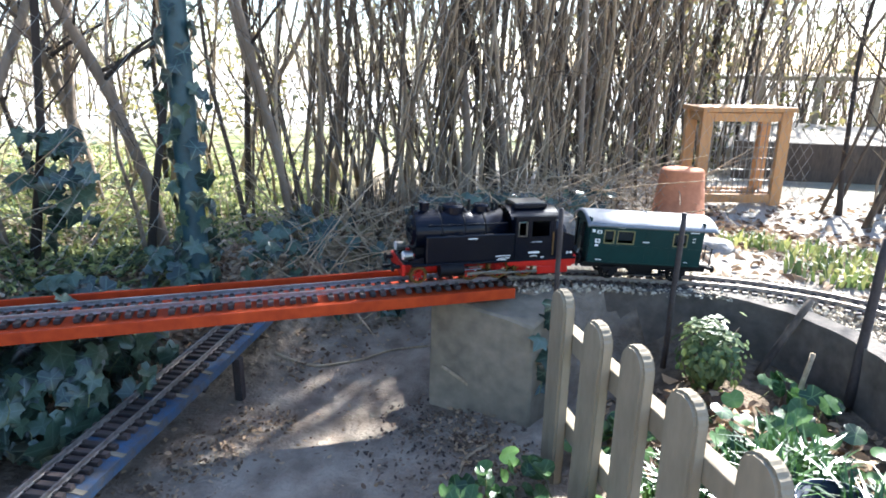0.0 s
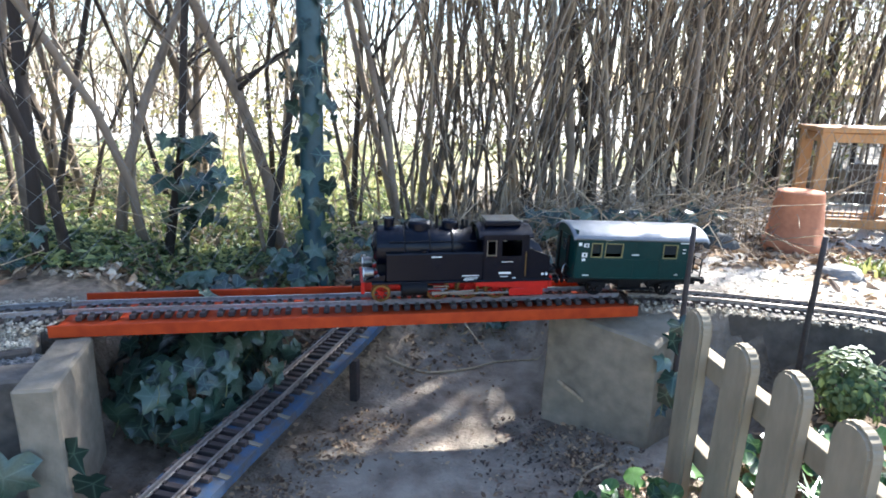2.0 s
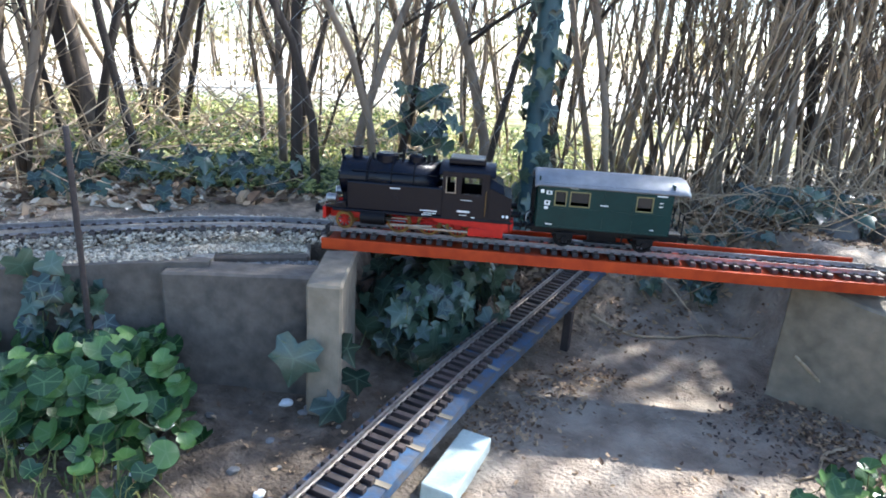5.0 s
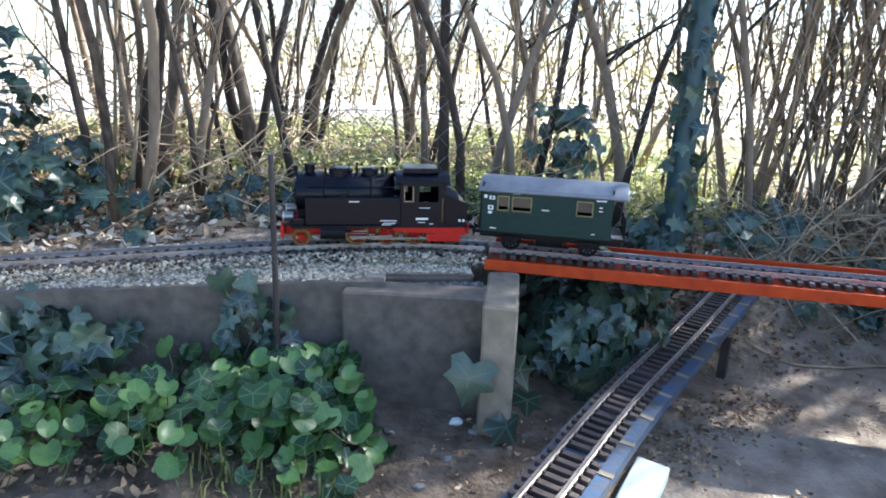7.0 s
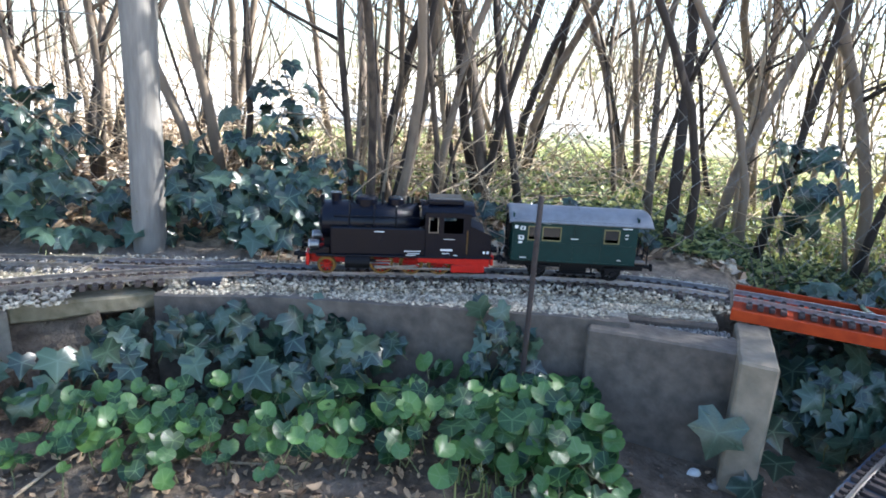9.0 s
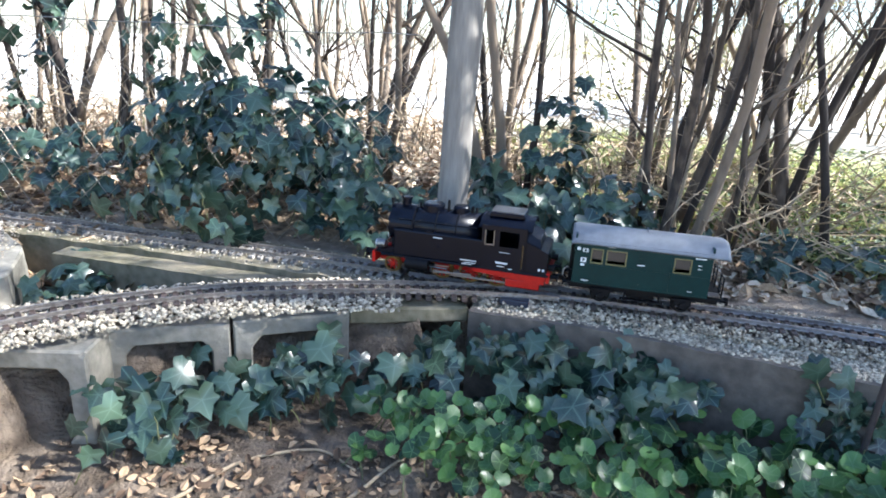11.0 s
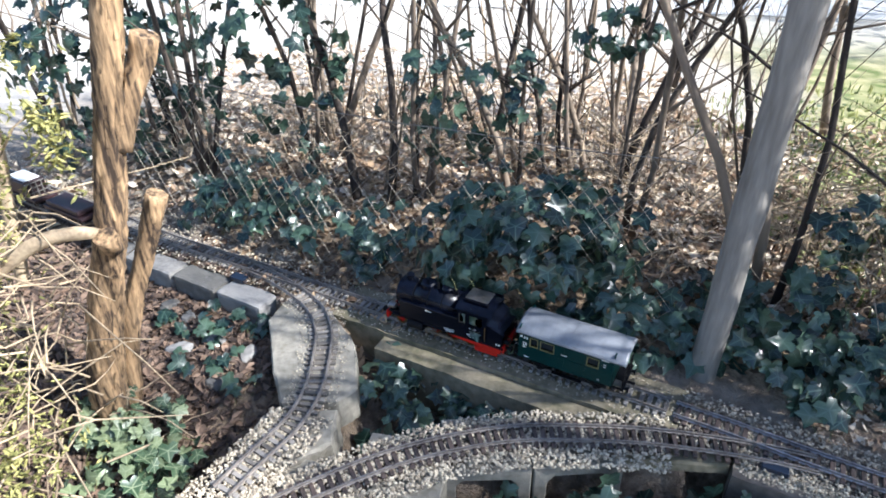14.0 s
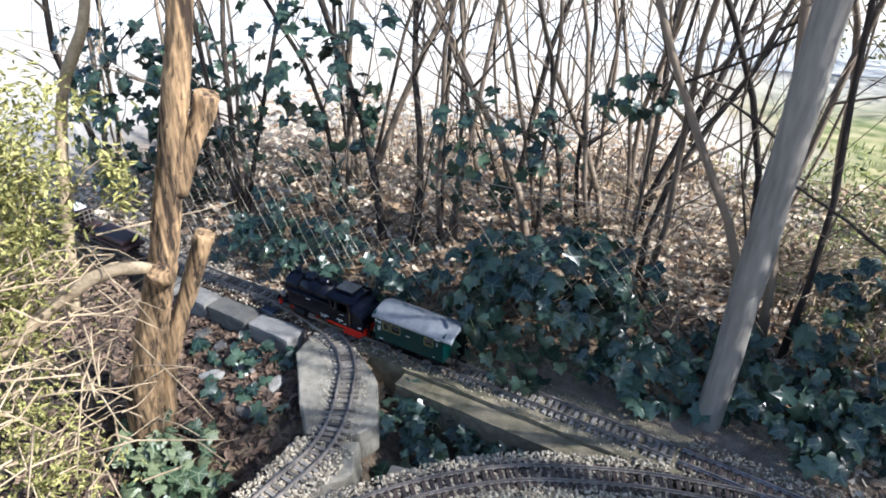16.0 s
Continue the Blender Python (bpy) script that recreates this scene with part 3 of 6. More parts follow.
hollow_block("hollow_block", -1.368, -0.135, 91, 0.208, "pale hollow concrete block with ivy in its cell")
hollow_block("hollow_block", -1.366, -0.347, 88, 0.204, "pale hollow concrete block beside another, gravel on top")
hollow_block("hollow_block", -1.318, -0.555, 75, 0.20, "pale hollow concrete block half under gravel")
hollow_block("hollow_block", -1.255, -0.755, 68, 0.20, "pale sunlit hollow concrete block")
stone("lintel", [(-1.345, 0.20), (-1.395, 0.19), (-1.43, -0.03), (-1.375, -0.03)], 0.236, 0.268, MOSSY, "mossy concrete lintel under the points", "lintel", rough=0.003)

ribbon(MAIN, 0.078, 0.135, 0.05, 0.268, "kerb_stone", MOSSY, "long mossy stone beam beside the weathered track", "kerb stone", END_BRIDGE + 134, END_BRIDGE + 206, "")
ribbon(MAIN, -0.085, 0.075, 0.1, 0.281, "stone_beam", MOSSY, "mossy stone beam that carries the track", "stone beam", END_BRIDGE + 125, END_BRIDGE + 225)
stone("concrete_slab", [(-1.93, -0.935), (-1.70, -0.88), (-1.59, -0.842), (-1.588, -0.70), (-1.625, -0.652), (-1.80, -0.668), (-1.93, -0.735), (-2.00, -0.80), (-2.02, -0.90)], 0.18, 0.2815, CONCRETE_PALE,
      "pale concrete slab with the connecting track across it", "concrete slab", rough=0.004)
stone("foundation_stone", [(-1.56, -0.88), (-1.44, -0.93), (-1.40, -0.80), (-1.46, -0.70), (-1.57, -0.70)], 0.12, 0.276, CONCRETE_PALE, "pale rounded lump of concrete under the track joint", "concrete", rough=0.012)
for k, (x, y, w) in enumerate([(-2.105, -1.015, 0.185), (-2.208, -1.182, 0.19), (-2.30, -1.335, 0.15), (-2.40, -1.49, 0.18)]):
    bm = box((w, 0.085, 0.09), (0, 0, 0), 0.012)
    roughen(bm, 0.005, 18, 3)
    ob = part("edging_stone", bm, STONE)
    ob.matrix_basis = pose(x + 0.02, y - 0.02, 0.228, 0, 0, 58)
    tagged(ob, "grey rough edging stone beside the points", "stone", "edging stones")

# ---- the train ----
def wheel_set(parent, name, x, z, r, rim_mat, disc_mat, half=0.0245, spokes=8, label=""):
    """Two wheels on an axle, turning about their axle; returns the axle part."""
    axle = part(name, add_cyl(bmesh.new(), 0.002, 0.002, 2 * half, turn=(90, 0, 0), sides=8), STEEL, parent, label)
    axle.location = (x, 0, z)
    for y in (-half, half):
        out = 1 if y > 0 else -1
        bm = bmesh.new()
        ring, n = [], 28
        for rr, yy in ((r - 0.004, -0.0035), (r, -0.0035), (r, 0.0025), (r + 0.0018, 0.0025), (r + 0.0018, 0.004), (r - 0.004, 0.004)):
            ring.append([bm.verts.new((rr * math.cos(2 * math.pi * k / n), -out * yy, rr * math.sin(2 * math.pi * k / n))) for k in range(n)])
        for a, b in zip(ring, ring[1:] + ring[:1]):
            for k in range(n):
                bm.faces.new((a[k], a[(k + 1) % n], b[(k + 1) % n], b[k]))
        bmesh.ops.recalc_face_normals(bm, faces=bm.faces)
        tyre = part("tyre", bm, rim_mat, axle)
        tyre.location = (0, y, 0)
        bm = bmesh.new()
        add_cyl(bm, r * 0.28, r * 0.28, 0.006, turn=(90, 0, 0), sides=14)
        for k in range(spokes):
            a = 2 * math.pi * k / spokes
            add_box(bm, (r - 0.004, 0.003, 0.0026), ((r - 0.003) / 2 * math.cos(a), 0, (r - 0.003) / 2 * math.sin(a)), turn=(0, -math.degrees(a), 0))
        centre = part("wheel_centre", bm, disc_mat, axle)
        centre.location = (0, y, 0)
    return axle


def bars(parent, rows, y, material=WHITE, name="lettering"):
    """Small painted markings: x, z, width, height."""
    for x, z, w, h in rows:
        part(name, box((w, 0.0006, h), (x, y, z)), material, parent)


def lower_body(root, k):
    """Brings the body to its true height; the wheels keep theirs."""
    for ob in root.children:
        if "axle" in ob.name and "guard" not in ob.name:
            continue
        for o in (ob, *ob.children):
            for v in o.data.vertices:
                v.co.z *= k


def loft(sections, caps=True):
    """A skin over closed sections with equal counts of points."""
    bm = bmesh.new()
    rings = [[bm.verts.new(p) for p in s] for s in sections]
    n = len(rings[0])
    for a, b in zip(rings, rings[1:]):
        for k in range(n):
            bm.faces.new((a[k], a[(k + 1) % n], b[(k + 1) % n], b[k]))
    if caps:
        bm.faces.new(rings[0][::-1])
        bm.faces.new(rings[-1])
    bmesh.ops.recalc_face_normals(bm, faces=bm.faces)
    return bm


def steam_engine():
    """Tank engine, 0.37 m long; x is ahead, z from the rail tops."""
    root = tagged(new("tank_locomotive"), "black model tank locomotive with bright red frames and wheels", "locomotive")
    # frame and running board
    part("frame", box((0.325, 0.040, 0.018), (0, 0, 0.030), 0.001), LOCO_RED, root, "red locomotive frame")
    part("running_board", box((0.318, 0.104, 0.005), (-0.008, 0, 0.0455), 0.001), LOCO_BLACK, root)
    part("buffer_beam", box((0.006, 0.098, 0.024), (0.166, 0, 0.036), 0.001), LOCO_RED, root, "red front buffer beam")
    part("buffer_beam", box((0.006, 0.098, 0.022), (-0.166, 0, 0.040), 0.001), LOCO_RED, root)
    for x, s in ((0.169, 1), (-0.169, -1)):
        for y in (-0.034, 0.034):
            bm = add_cyl(bmesh.new(), 0.004, 0.004, 0.012, (x + s * 0.006, y, 0.040), (0, 90, 0), 10)
            add_cyl(bm, 0.009, 0.009, 0.003, (x + s * 0.0135, y, 0.040), (0, 90, 0), 16)
            part("buffer", bm, LOCO_DARK, root)
        bm = box((0.018, 0.006, 0.005), (x + s * 0.010, 0, 0.032))
        add_cyl(bm, 0.006, 0.006, 0.006, (x + s * 0.021, 0, 0.032), sides=12)
        part("coupling", bm, LOCO_DARK, root)
    # sloped front deck
    part("front_apron", loft([[(0.165, -0.046, 0.047), (0.165, 0.046, 0.047), (0.165, 0.046, 0.050), (0.165, -0.046, 0.050)],
                              [(0.128, -0.046, 0.047), (0.128, 0.046, 0.047), (0.128, 0.046, 0.062), (0.128, -0.046, 0.062)]]), LOCO_BLACK, root)
    for y in (-0.034, 0.034):
        lamp = part("headlamp", add_cyl(bmesh.new(), 0.0085, 0.0105, 0.016, (0.155, y, 0.064), (0, 90, 0), 16), STEEL, root)
        part("lens", add_cyl(bmesh.new(), 0.0088, 0.0088, 0.002, (0.1638, y, 0.064), (0, 90, 0), 16), WHITE, lamp, "glass lamp lens")
    # boiler and smokebox
    bm = add_cyl(bmesh.new(), 0.0395, 0.0395, 0.165, (0.050, 0, 0.108), (0, 90, 0), 36)
    part("boiler", smooth(bm), LOCO_BLACK, root)
    bm = add_cyl(bmesh.new(), 0.041, 0.041, 0.046, (0.118, 0, 0.108), (0, 90, 0), 36)
    part("smokebox", bm, LOCO_BLACK, root)
    bm = add_cyl(bmesh.new(), 0.034, 0.027, 0.005, (0.1435, 0, 0.108), (0, 90, 0), 32)
    add_cyl(bm, 0.004, 0.004, 0.006, (0.147, 0, 0.110), (0, 90, 0), 10)
    add_box(bm, (0.003, 0.05, 0.004), (0.1465, 0, 0.117))
    add_box(bm, (0.003, 0.05, 0.004), (0.1465, 0, 0.103))
    part("smokebox_door", bm, LOCO_BLACK, root)
    part("boiler_saddle", box((0.055, 0.05, 0.035), (0.112, 0, 0.063), 0.002), LOCO_DARK, root)
    for x in (0.094, 0.05, 0.01):
        part("boiler_band", add_cyl(bmesh.new(), 0.0403, 0.0403, 0.0025, (x, 0, 0.108), (0, 90, 0), 36), LOCO_DARK, root)
    # chimney, domes and fittings
    bm = add_cyl(bmesh.new(), 0.0085, 0.0095, 0.020, (0.118, 0, 0.155), sides=20)
    add_cyl(bm, 0.011, 0.011, 0.003, (0.118, 0, 0.165), sides=20)
    part("chimney", bm, LOCO_BLACK, root)
    bm = add_cyl(bmesh.new(), 0.0025, 0.0025, 0.016, (0.142, 0.012, 0.150), sides=8)
    add_cyl(bm, 0.004, 0.004, 0.010, (0.142, 0.012, 0.158), sides=10)
    part("bell", bm, LOCO_DARK, root)
    for x, r, z in ((0.064, 0.021, 0.147), (0.010, 0.0155, 0.147)):
        bm = add_cyl(bmesh.new(), r, r, 0.018, (x, 0, z), sides=24)
        add_cyl(bm, r, r * 0.82, 0.004, (x, 0, z + 0.011), sides=24)
        part("dome", bm, LOCO_BLACK, root)
    for x, h in ((0.090, 0.012), (0.034, 0.024), (-0.012, 0.016), (-0.020, 0.014)):
        part("valve", add_cyl(bmesh.new(), 0.003, 0.0025, h, (x, 0.004, 0.146 + h / 2), sides=10), LOCO_DARK, root)
    for y in (-0.0405, 0.0405):
        bm = add_cyl(bmesh.new(), 0.0011, 0.0011, 0.15, (0.045, y, 0.126), (0, 90, 0), 6)
        for x in (-0.02, 0.03, 0.08, 0.115):
            add_box(bm, (0.002, 0.010, 0.002), (x, y * 0.90, 0.126))
        part("handrail", bm, LOCO_DARK, root)
    # side tanks
    for y in (-0.0405, 0.0405):
        part("side_tank", box((0.170, 0.021, 0.058), (0.041, y, 0.077), 0.003), LOCO_BLACK, root)
        part("tank_lid", add_cyl(bmesh.new(), 0.008, 0.008, 0.004, (0.06, y, 0.108), sides=14), LOCO_BLACK, root)
        part("tank_step", box((0.020, 0.010, 0.003), (0.055, y * 1.2, 0.036)), LOCO_DARK, root)
    # cab with openings
    cab_x0, cab_x1 = -0.122, -0.043
    for y in (-0.0505, 0.0505):
        bm = bmesh.new()
        add_box(bm, (cab_x1 - cab_x0, 0.003, 0.049), ((cab_x0 + cab_x1) / 2, y, 0.0725))
        add_box(bm, (cab_x1 - cab_x0, 0.003, 0.010), ((cab_x0 + cab_x1) / 2, y, 0.135))
        for x, w in ((-0.0455, 0.005), (-0.070, 0.010), (-0.116, 0.012)):
            add_box(bm, (w, 0.003, 0.034), (x, y, 0.1135))
        part("cab_side", bm, LOCO_BLACK, root)
        frame_ob = part("window_frame", box((0.018, 0.0035, 0.0015), (-0.0565, y, 0.0985)), STEEL, root)
        part("window_bar", box((0.0015, 0.0035, 0.032), (-0.0485, y, 0.113)), STEEL, frame_ob)
        part("window_bar", box((0.0015, 0.0035, 0.032), (-0.0645, y, 0.113)), STEEL, frame_ob)
        part("door_rail", add_cyl(bmesh.new(), 0.001, 0.001, 0.05, (-0.118, y * 1.04, 0.08), sides=6), BRASS, root)
    part("cab_front", box((0.003, 0.10, 0.092), (cab_x1, 0, 0.094)), LOCO_BLACK, root)
    part("cab_back", box((0.003, 0.10, 0.092), (cab_x0, 0, 0.094)), LOCO_BLACK, root)
    roof = []
    for x in (cab_x0 - 0.010, cab_x1 + 0.008):
        sec = [(x, 0.056 * math.sin(a), 0.112 + 0.042 * math.cos(a)) for a in np.linspace(-1.02, 1.02, 13)]
        roof.append(sec + [(p[0], p[1] * 0.97, p[2] - 0.003) for p in sec[::-1]])
    cab_roof = part("cab_roof", smooth(loft(roof), False), LOCO_BLACK, root)
    part("roof_vent", box((0.064, 0.052, 0.010), (-0.081, 0, 0.156), 0.002), LOCO_BLACK, cab_roof)
    part("vent_lid", box((0.060, 0.046, 0.003), (-0.081, 0, 0.1625), 0.001), STEEL, cab_roof, "pale roof hatch lid")
    # bunker
    part("coal_bunker", loft([[(-0.124, -0.050, 0.048), (-0.124, 0.050, 0.048), (-0.124, 0.050, 0.112), (-0.124, -0.050, 0.112)],
                              [(-0.163, -0.050, 0.048), (-0.163, 0.050, 0.048), (-0.163, 0.050, 0.094), (-0.163, -0.050, 0.094)]]), LOCO_BLACK, root)
    part("bunker_top", loft([[(-0.124, -0.045, 0.1122), (-0.124, 0.045, 0.1122), (-0.124, 0.036, 0.129), (-0.124, -0.036, 0.129)],
                             [(-0.150, -0.045, 0.101), (-0.150, 0.045, 0.101), (-0.146, 0.036, 0.116), (-0.146, -0.036, 0.116)]]), LOCO_BLACK, root)
    for y in (-0.034, 0.034):
        part("rear_lamp", add_cyl(bmesh.new(), 0.007, 0.006, 0.012, (-0.170, y, 0.060), (0, 90, 0), 14), LOCO_DARK, root)
    # red skirts, cylinders, steps
    for y, sgn in ((-0.0495, -1), (0.0495, 1)):
        part("red_valance", loft([[(-0.030, y - 0.002, 0.036), (-0.030, y + 0.002, 0.036), (-0.030, y + 0.002, 0.043), (-0.030, y - 0.002, 0.043)],
                                  [(-0.161, y - 0.002, 0.026), (-0.161, y + 0.002, 0.026), (-0.161, y + 0.002, 0.043), (-0.161, y - 0.002, 0.043)]]), LOCO_RED, root, "bright red valance under the cab")
        part("ash_box", box((0.062, 0.007, 0.017), (-0.122, y * 0.97, 0.021), 0.002), LOCO_RED, root, "bright red step box")
        cyl = part("cylinder", add_cyl(bmesh.new(), 0.0145, 0.0145, 0.044, (0.078, y * 0.93, 0.033), (0, 90, 0), 20), LOCO_DARK, root)
        part("piston_rod", add_cyl(bmesh.new(), 0.0016, 0.0016, 0.040, (0.040, y * 0.95, 0.030), (0, 90, 0), 8), STEEL, cyl)
        bm = box((0.030, 0.0026, 0.0022), (0.032, y * 0.97, 0.036))
        add_box(bm, (0.030, 0.0026, 0.0022), (0.032, y * 0.97, 0.024))
        part("slide_bar", bm, STEEL, cyl)
        part("connecting_rod", box((0.075, 0.0028, 0.005), (0.010, y * 0.99, 0.0225), 0.0008, (0, 4, 0)), STEEL, root)
        part("coupling_rod", box((0.108, 0.0028, 0.0045), (-0.040, y * 0.98, 0.019), 0.0008), STEEL, root)
        bars(root, [(-0.020, 0.058, 0.030, 0.0018), (-0.022, 0.053, 0.022, 0.0014), (-0.017, 0.0495, 0.018, 0.0014), (-0.081, 0.062, 0.022, 0.004), (-0.080, 0.0545, 0.014, 0.0014),
                    (-0.098, 0.051, 0.007, 0.0016), (-0.150, 0.058, 0.004, 0.005), (-0.157, 0.058, 0.004, 0.005), (0.040, 0.098, 0.018, 0.0022), (-0.085, 0.085, 0.020, 0.0012)], y * 1.05)
        part("red_frame_plate", box((0.050, 0.004, 0.040), (0.122, y * 0.42, 0.042), 0.003), LOCO_RED, root)
    wheels = [wheel_set(root, "leading_axle", 0.134, 0.0155, 0.0155, BRASS, LOCO_RED, 0.0275, 8, "small red leading wheels")]
    for x in (0.035, -0.020, -0.072):
        wheels.append(wheel_set(root, "driving_axle", x, 0.0205, 0.0205, BRASS, LOCO_RED, 0.026, 12, "red spoked driving wheels"))
    lower_body(root, 0.87)
    return root, [(w, r) for w, r in zip(wheels, (0.0155, 0.0205, 0.0205, 0.0205))]


def coach():
    """Baggage coach, 0.27 m over its roof; x is ahead."""
    root = tagged(new("baggage_coach"), "bottle-green model baggage coach with a grey arched roof", "railway coach")
    part("underframe", box((0.262, 0.070, 0.012), (0, 0, 0.033), 0.001), LOCO_DARK, root)
    part("floor", box((0.272, 0.098, 0.004), (-0.002, 0, 0.041)), LOCO_DARK, root)
    # body: sides with window openings
    x0, x1 = -0.108, 0.126
    holes = [(0.077, 0.097), (0.036, 0.070), (-0.074, -0.046)]
    for y in (-0.0505, 0.0505):
        bm = bmesh.new()
        add_box(bm, (x1 - x0, 0.003, 0.044), ((x0 + x1) / 2, y, 0.065))
        add_box(bm, (x1 - x0, 0.003, 0.014), ((x0 + x1) / 2, y, 0.124))
        edges = sorted([x0, x1] + [v for h in holes for v in h])
        for a, b in zip(edges[::2], edges[1::2]):
            add_box(bm, (b - a, 0.003, 0.030), ((a + b) / 2, y, 0.102))
        side = part("side_wall", bm, GREEN, root)
        for a, b in holes:
            bm = bmesh.new()
            for cx, w, cz, h in (((a + b) / 2, b - a, 0.0878, 0.0022), ((a + b) / 2, b - a, 0.1162, 0.0022), (a, 0.0022, 0.102, 0.03), (b, 0.0022, 0.102, 0.03)):
                add_box(bm, (w, 0.0042, h), (cx, y, cz))
            fr = part("window_frame", bm, YELLOW_TRIM, side, "ochre window frame")
            part("pane", box((b - a, 0.0008, 0.028), ((a + b) / 2, y * 0.985, 0.102)), GLASS, fr)
        part("lower_rail", box((x1 - x0, 0.0042, 0.0022), ((x0 + x1) / 2, y, 0.0445)), GREEN, root)
        part("waist_rail", box((x1 - x0, 0.0040, 0.0016), ((x0 + x1) / 2, y, 0.083)), GREEN, root)
        part("door_rail", box((0.0016, 0.0040, 0.080), (0.010, y, 0.088)), GREEN, root)
        part("door_rail", box((0.0016, 0.0040, 0.080), (-0.042, y, 0.088)), GREEN, root)
        bars(root, [(0.120, 0.114, 0.006, 0.0065), (0.108, 0.112, 0.010, 0.0075), (0.110, 0.092, 0.010, 0.009), (0.111, 0.082, 0.007, 0.005), (0.064, 0.1235, 0.014, 0.0026), (0.010, 0.094, 0.014, 0.0020),
                    (-0.088, 0.1205, 0.018, 0.0022), (-0.088, 0.107, 0.006, 0.0018), (-0.088, 0.100, 0.006, 0.0018), (0.104, 0.050, 0.012, 0.0020), (-0.078, 0.053, 0.007, 0.0016)], y * 1.035)
        bars(root, [(0.108, 0.112, 0.004, 0.004), (0.110, 0.0925, 0.004, 0.0045)], y * 1.05, GREEN, "lettering")
    for x in (x0, x1):
        part("end_wall", box((0.003, 0.098, 0.100), (x, 0, 0.092)), GREEN, root)
    door = part("end_door", box((0.003, 0.034, 0.078), (x1 + 0.003, 0, 0.083), 0.001), GREEN, root)
    part("end_window", box((0.001, 0.018, 0.024), (x1 + 0.005, 0, 0.102)), GLASS, door)
    for y in (-0.022, 0.022):
        part("gangway_post", box((0.004, 0.004, 0.082), (x1 + 0.006, y, 0.084)), LOCO_DARK, root)
    # arched roof that overhangs both ends
    sections = []
    for x, drop in ((-0.136, 0.004), (-0.130, 0.001), (0.128, 0.001), (0.134, 0.004)):
        arc = [(x, 0.0555 * math.sin(a) / math.sin(1.05), 0.128 + 0.0225 * (math.cos(a) - math.cos(1.05)) / (1 - math.cos(1.05)) - drop) for a in np.linspace(-1.05, 1.05, 17)]
        sections.append(arc + [(p[0], p[1] * 0.975, p[2] - 0.0035) for p in arc[::-1]])
    roof = part("roof", smooth(loft(sections), True), ROOF_GREY, root, "grey arched coach roof")
    part("roof_seam", box((0.0012, 0.05, 0.0012), (0.0, 0, 0.1505)), ROOF_GREY, roof)
    # open end platform with railings
    part("platform", box((0.026, 0.094, 0.004), (-0.122, 0, 0.0415)), LOCO_DARK, root)
    for y in (-0.044, -0.018, 0.018, 0.044):
        bm = add_cyl(bmesh.new(), 0.0014, 0.0014, 0.042, (-0.133, y, 0.064), sides=6)
        part("railing_post", bm, LOCO_DARK, root)
    for z in (0.085, 0.070, 0.056):
        bm = add_cyl(bmesh.new(), 0.0011, 0.0011, 0.030, (-0.133, 0.031, z), (90, 0, 0), 6)
        part("railing_bar", bm, LOCO_DARK, root)
        part("railing_bar", add_cyl(bmesh.new(), 0.0011, 0.0011, 0.030, (-0.133, -0.031, z), (90, 0, 0), 6), LOCO_DARK, root)
    part("step_plate", box((0.020, 0.022, 0.002), (-0.122, 0.036, 0.047)), STEEL, root)
    for x, s in ((0.131, 1), (-0.135, -1)):
        for y in (-0.034, 0.034):
            bm = add_cyl(bmesh.new(), 0.0035, 0.0035, 0.010, (x + s * 0.005, y, 0.036), (0, 90, 0), 10)
            add_cyl(bm, 0.008, 0.008, 0.0025, (x + s * 0.011, y, 0.036), (0, 90, 0), 16)
            part("buffer", bm, LOCO_DARK, root)
        bm = box((0.020, 0.006, 0.005), (x + s * 0.010, 0, 0.028))
        part("coupling", bm, LOCO_DARK, root)
    bm = bmesh.new()
    add_tube(bm, [(0.129, 0.030, 0.060), (0.137, 0.033, 0.068), (0.143, 0.036, 0.062), (0.144, 0.036, 0.050), (0.138, 0.034, 0.042)], 0.0014)
    part("brake_hose", bm, STEEL, root)
    axles = []
    for x in (0.072, -0.072):
        for y in (-0.041, 0.041):
            bm = box((0.030, 0.004, 0.015), (x, y, 0.026), 0.001)
            add_cyl(bm, 0.006, 0.006, 0.008, (x, y * 1.04, 0.020), (90, 0, 0), 12)
            add_box(bm, (0.044, 0.003, 0.003), (x, y * 1.06, 0.031))
            part("axle_guard", bm, LOCO_DARK, root)
        axles.append((wheel_set(root, "axle", x, 0.0165, 0.0165, LOCO_DARK, LOCO_DARK, 0.0265, 9), 0.0165))
    for y in (-0.046, 0.046):
        bm = box((0.075, 0.010, 0.002), (0.0, y, 0.020))
        for x in (-0.03, 0.03):
            add_box(bm, (0.003, 0.003, 0.016), (x, y * 0.96, 0.028))
        part("footboard", bm, LOCO_DARK, root)
    part("battery_box", box((0.05, 0.05, 0.014), (0.0, 0, 0.022), 0.001), LOCO_DARK, root)
    lower_body(root, 0.92)
    return root, axles


locomotive, loco_wheels = steam_engine()
locomotive.scale = (1.075, 1.075, 1.075)
coach_thing, coach_wheels = coach()
coach_thing.scale = (1.035, 1.035, 1.035)

# seconds, metres that the middle of the engine has gone past the bridge's first end
RUN = [(0.0, 0.036), (1.0, 0.188), (2.0, 0.345), (3.0, 0.502), (3.5, 0.581), (4.2, 0.710), (6.5, 1.187), (7.0, 1.286), (8.0, 1.485), (10.5, 2.095), (11.0, 2.21), (12.0, 2.425), (13.0, 2.675), (14.0, 2.935), (15.0, 3.20), (16.0, 3.458)]


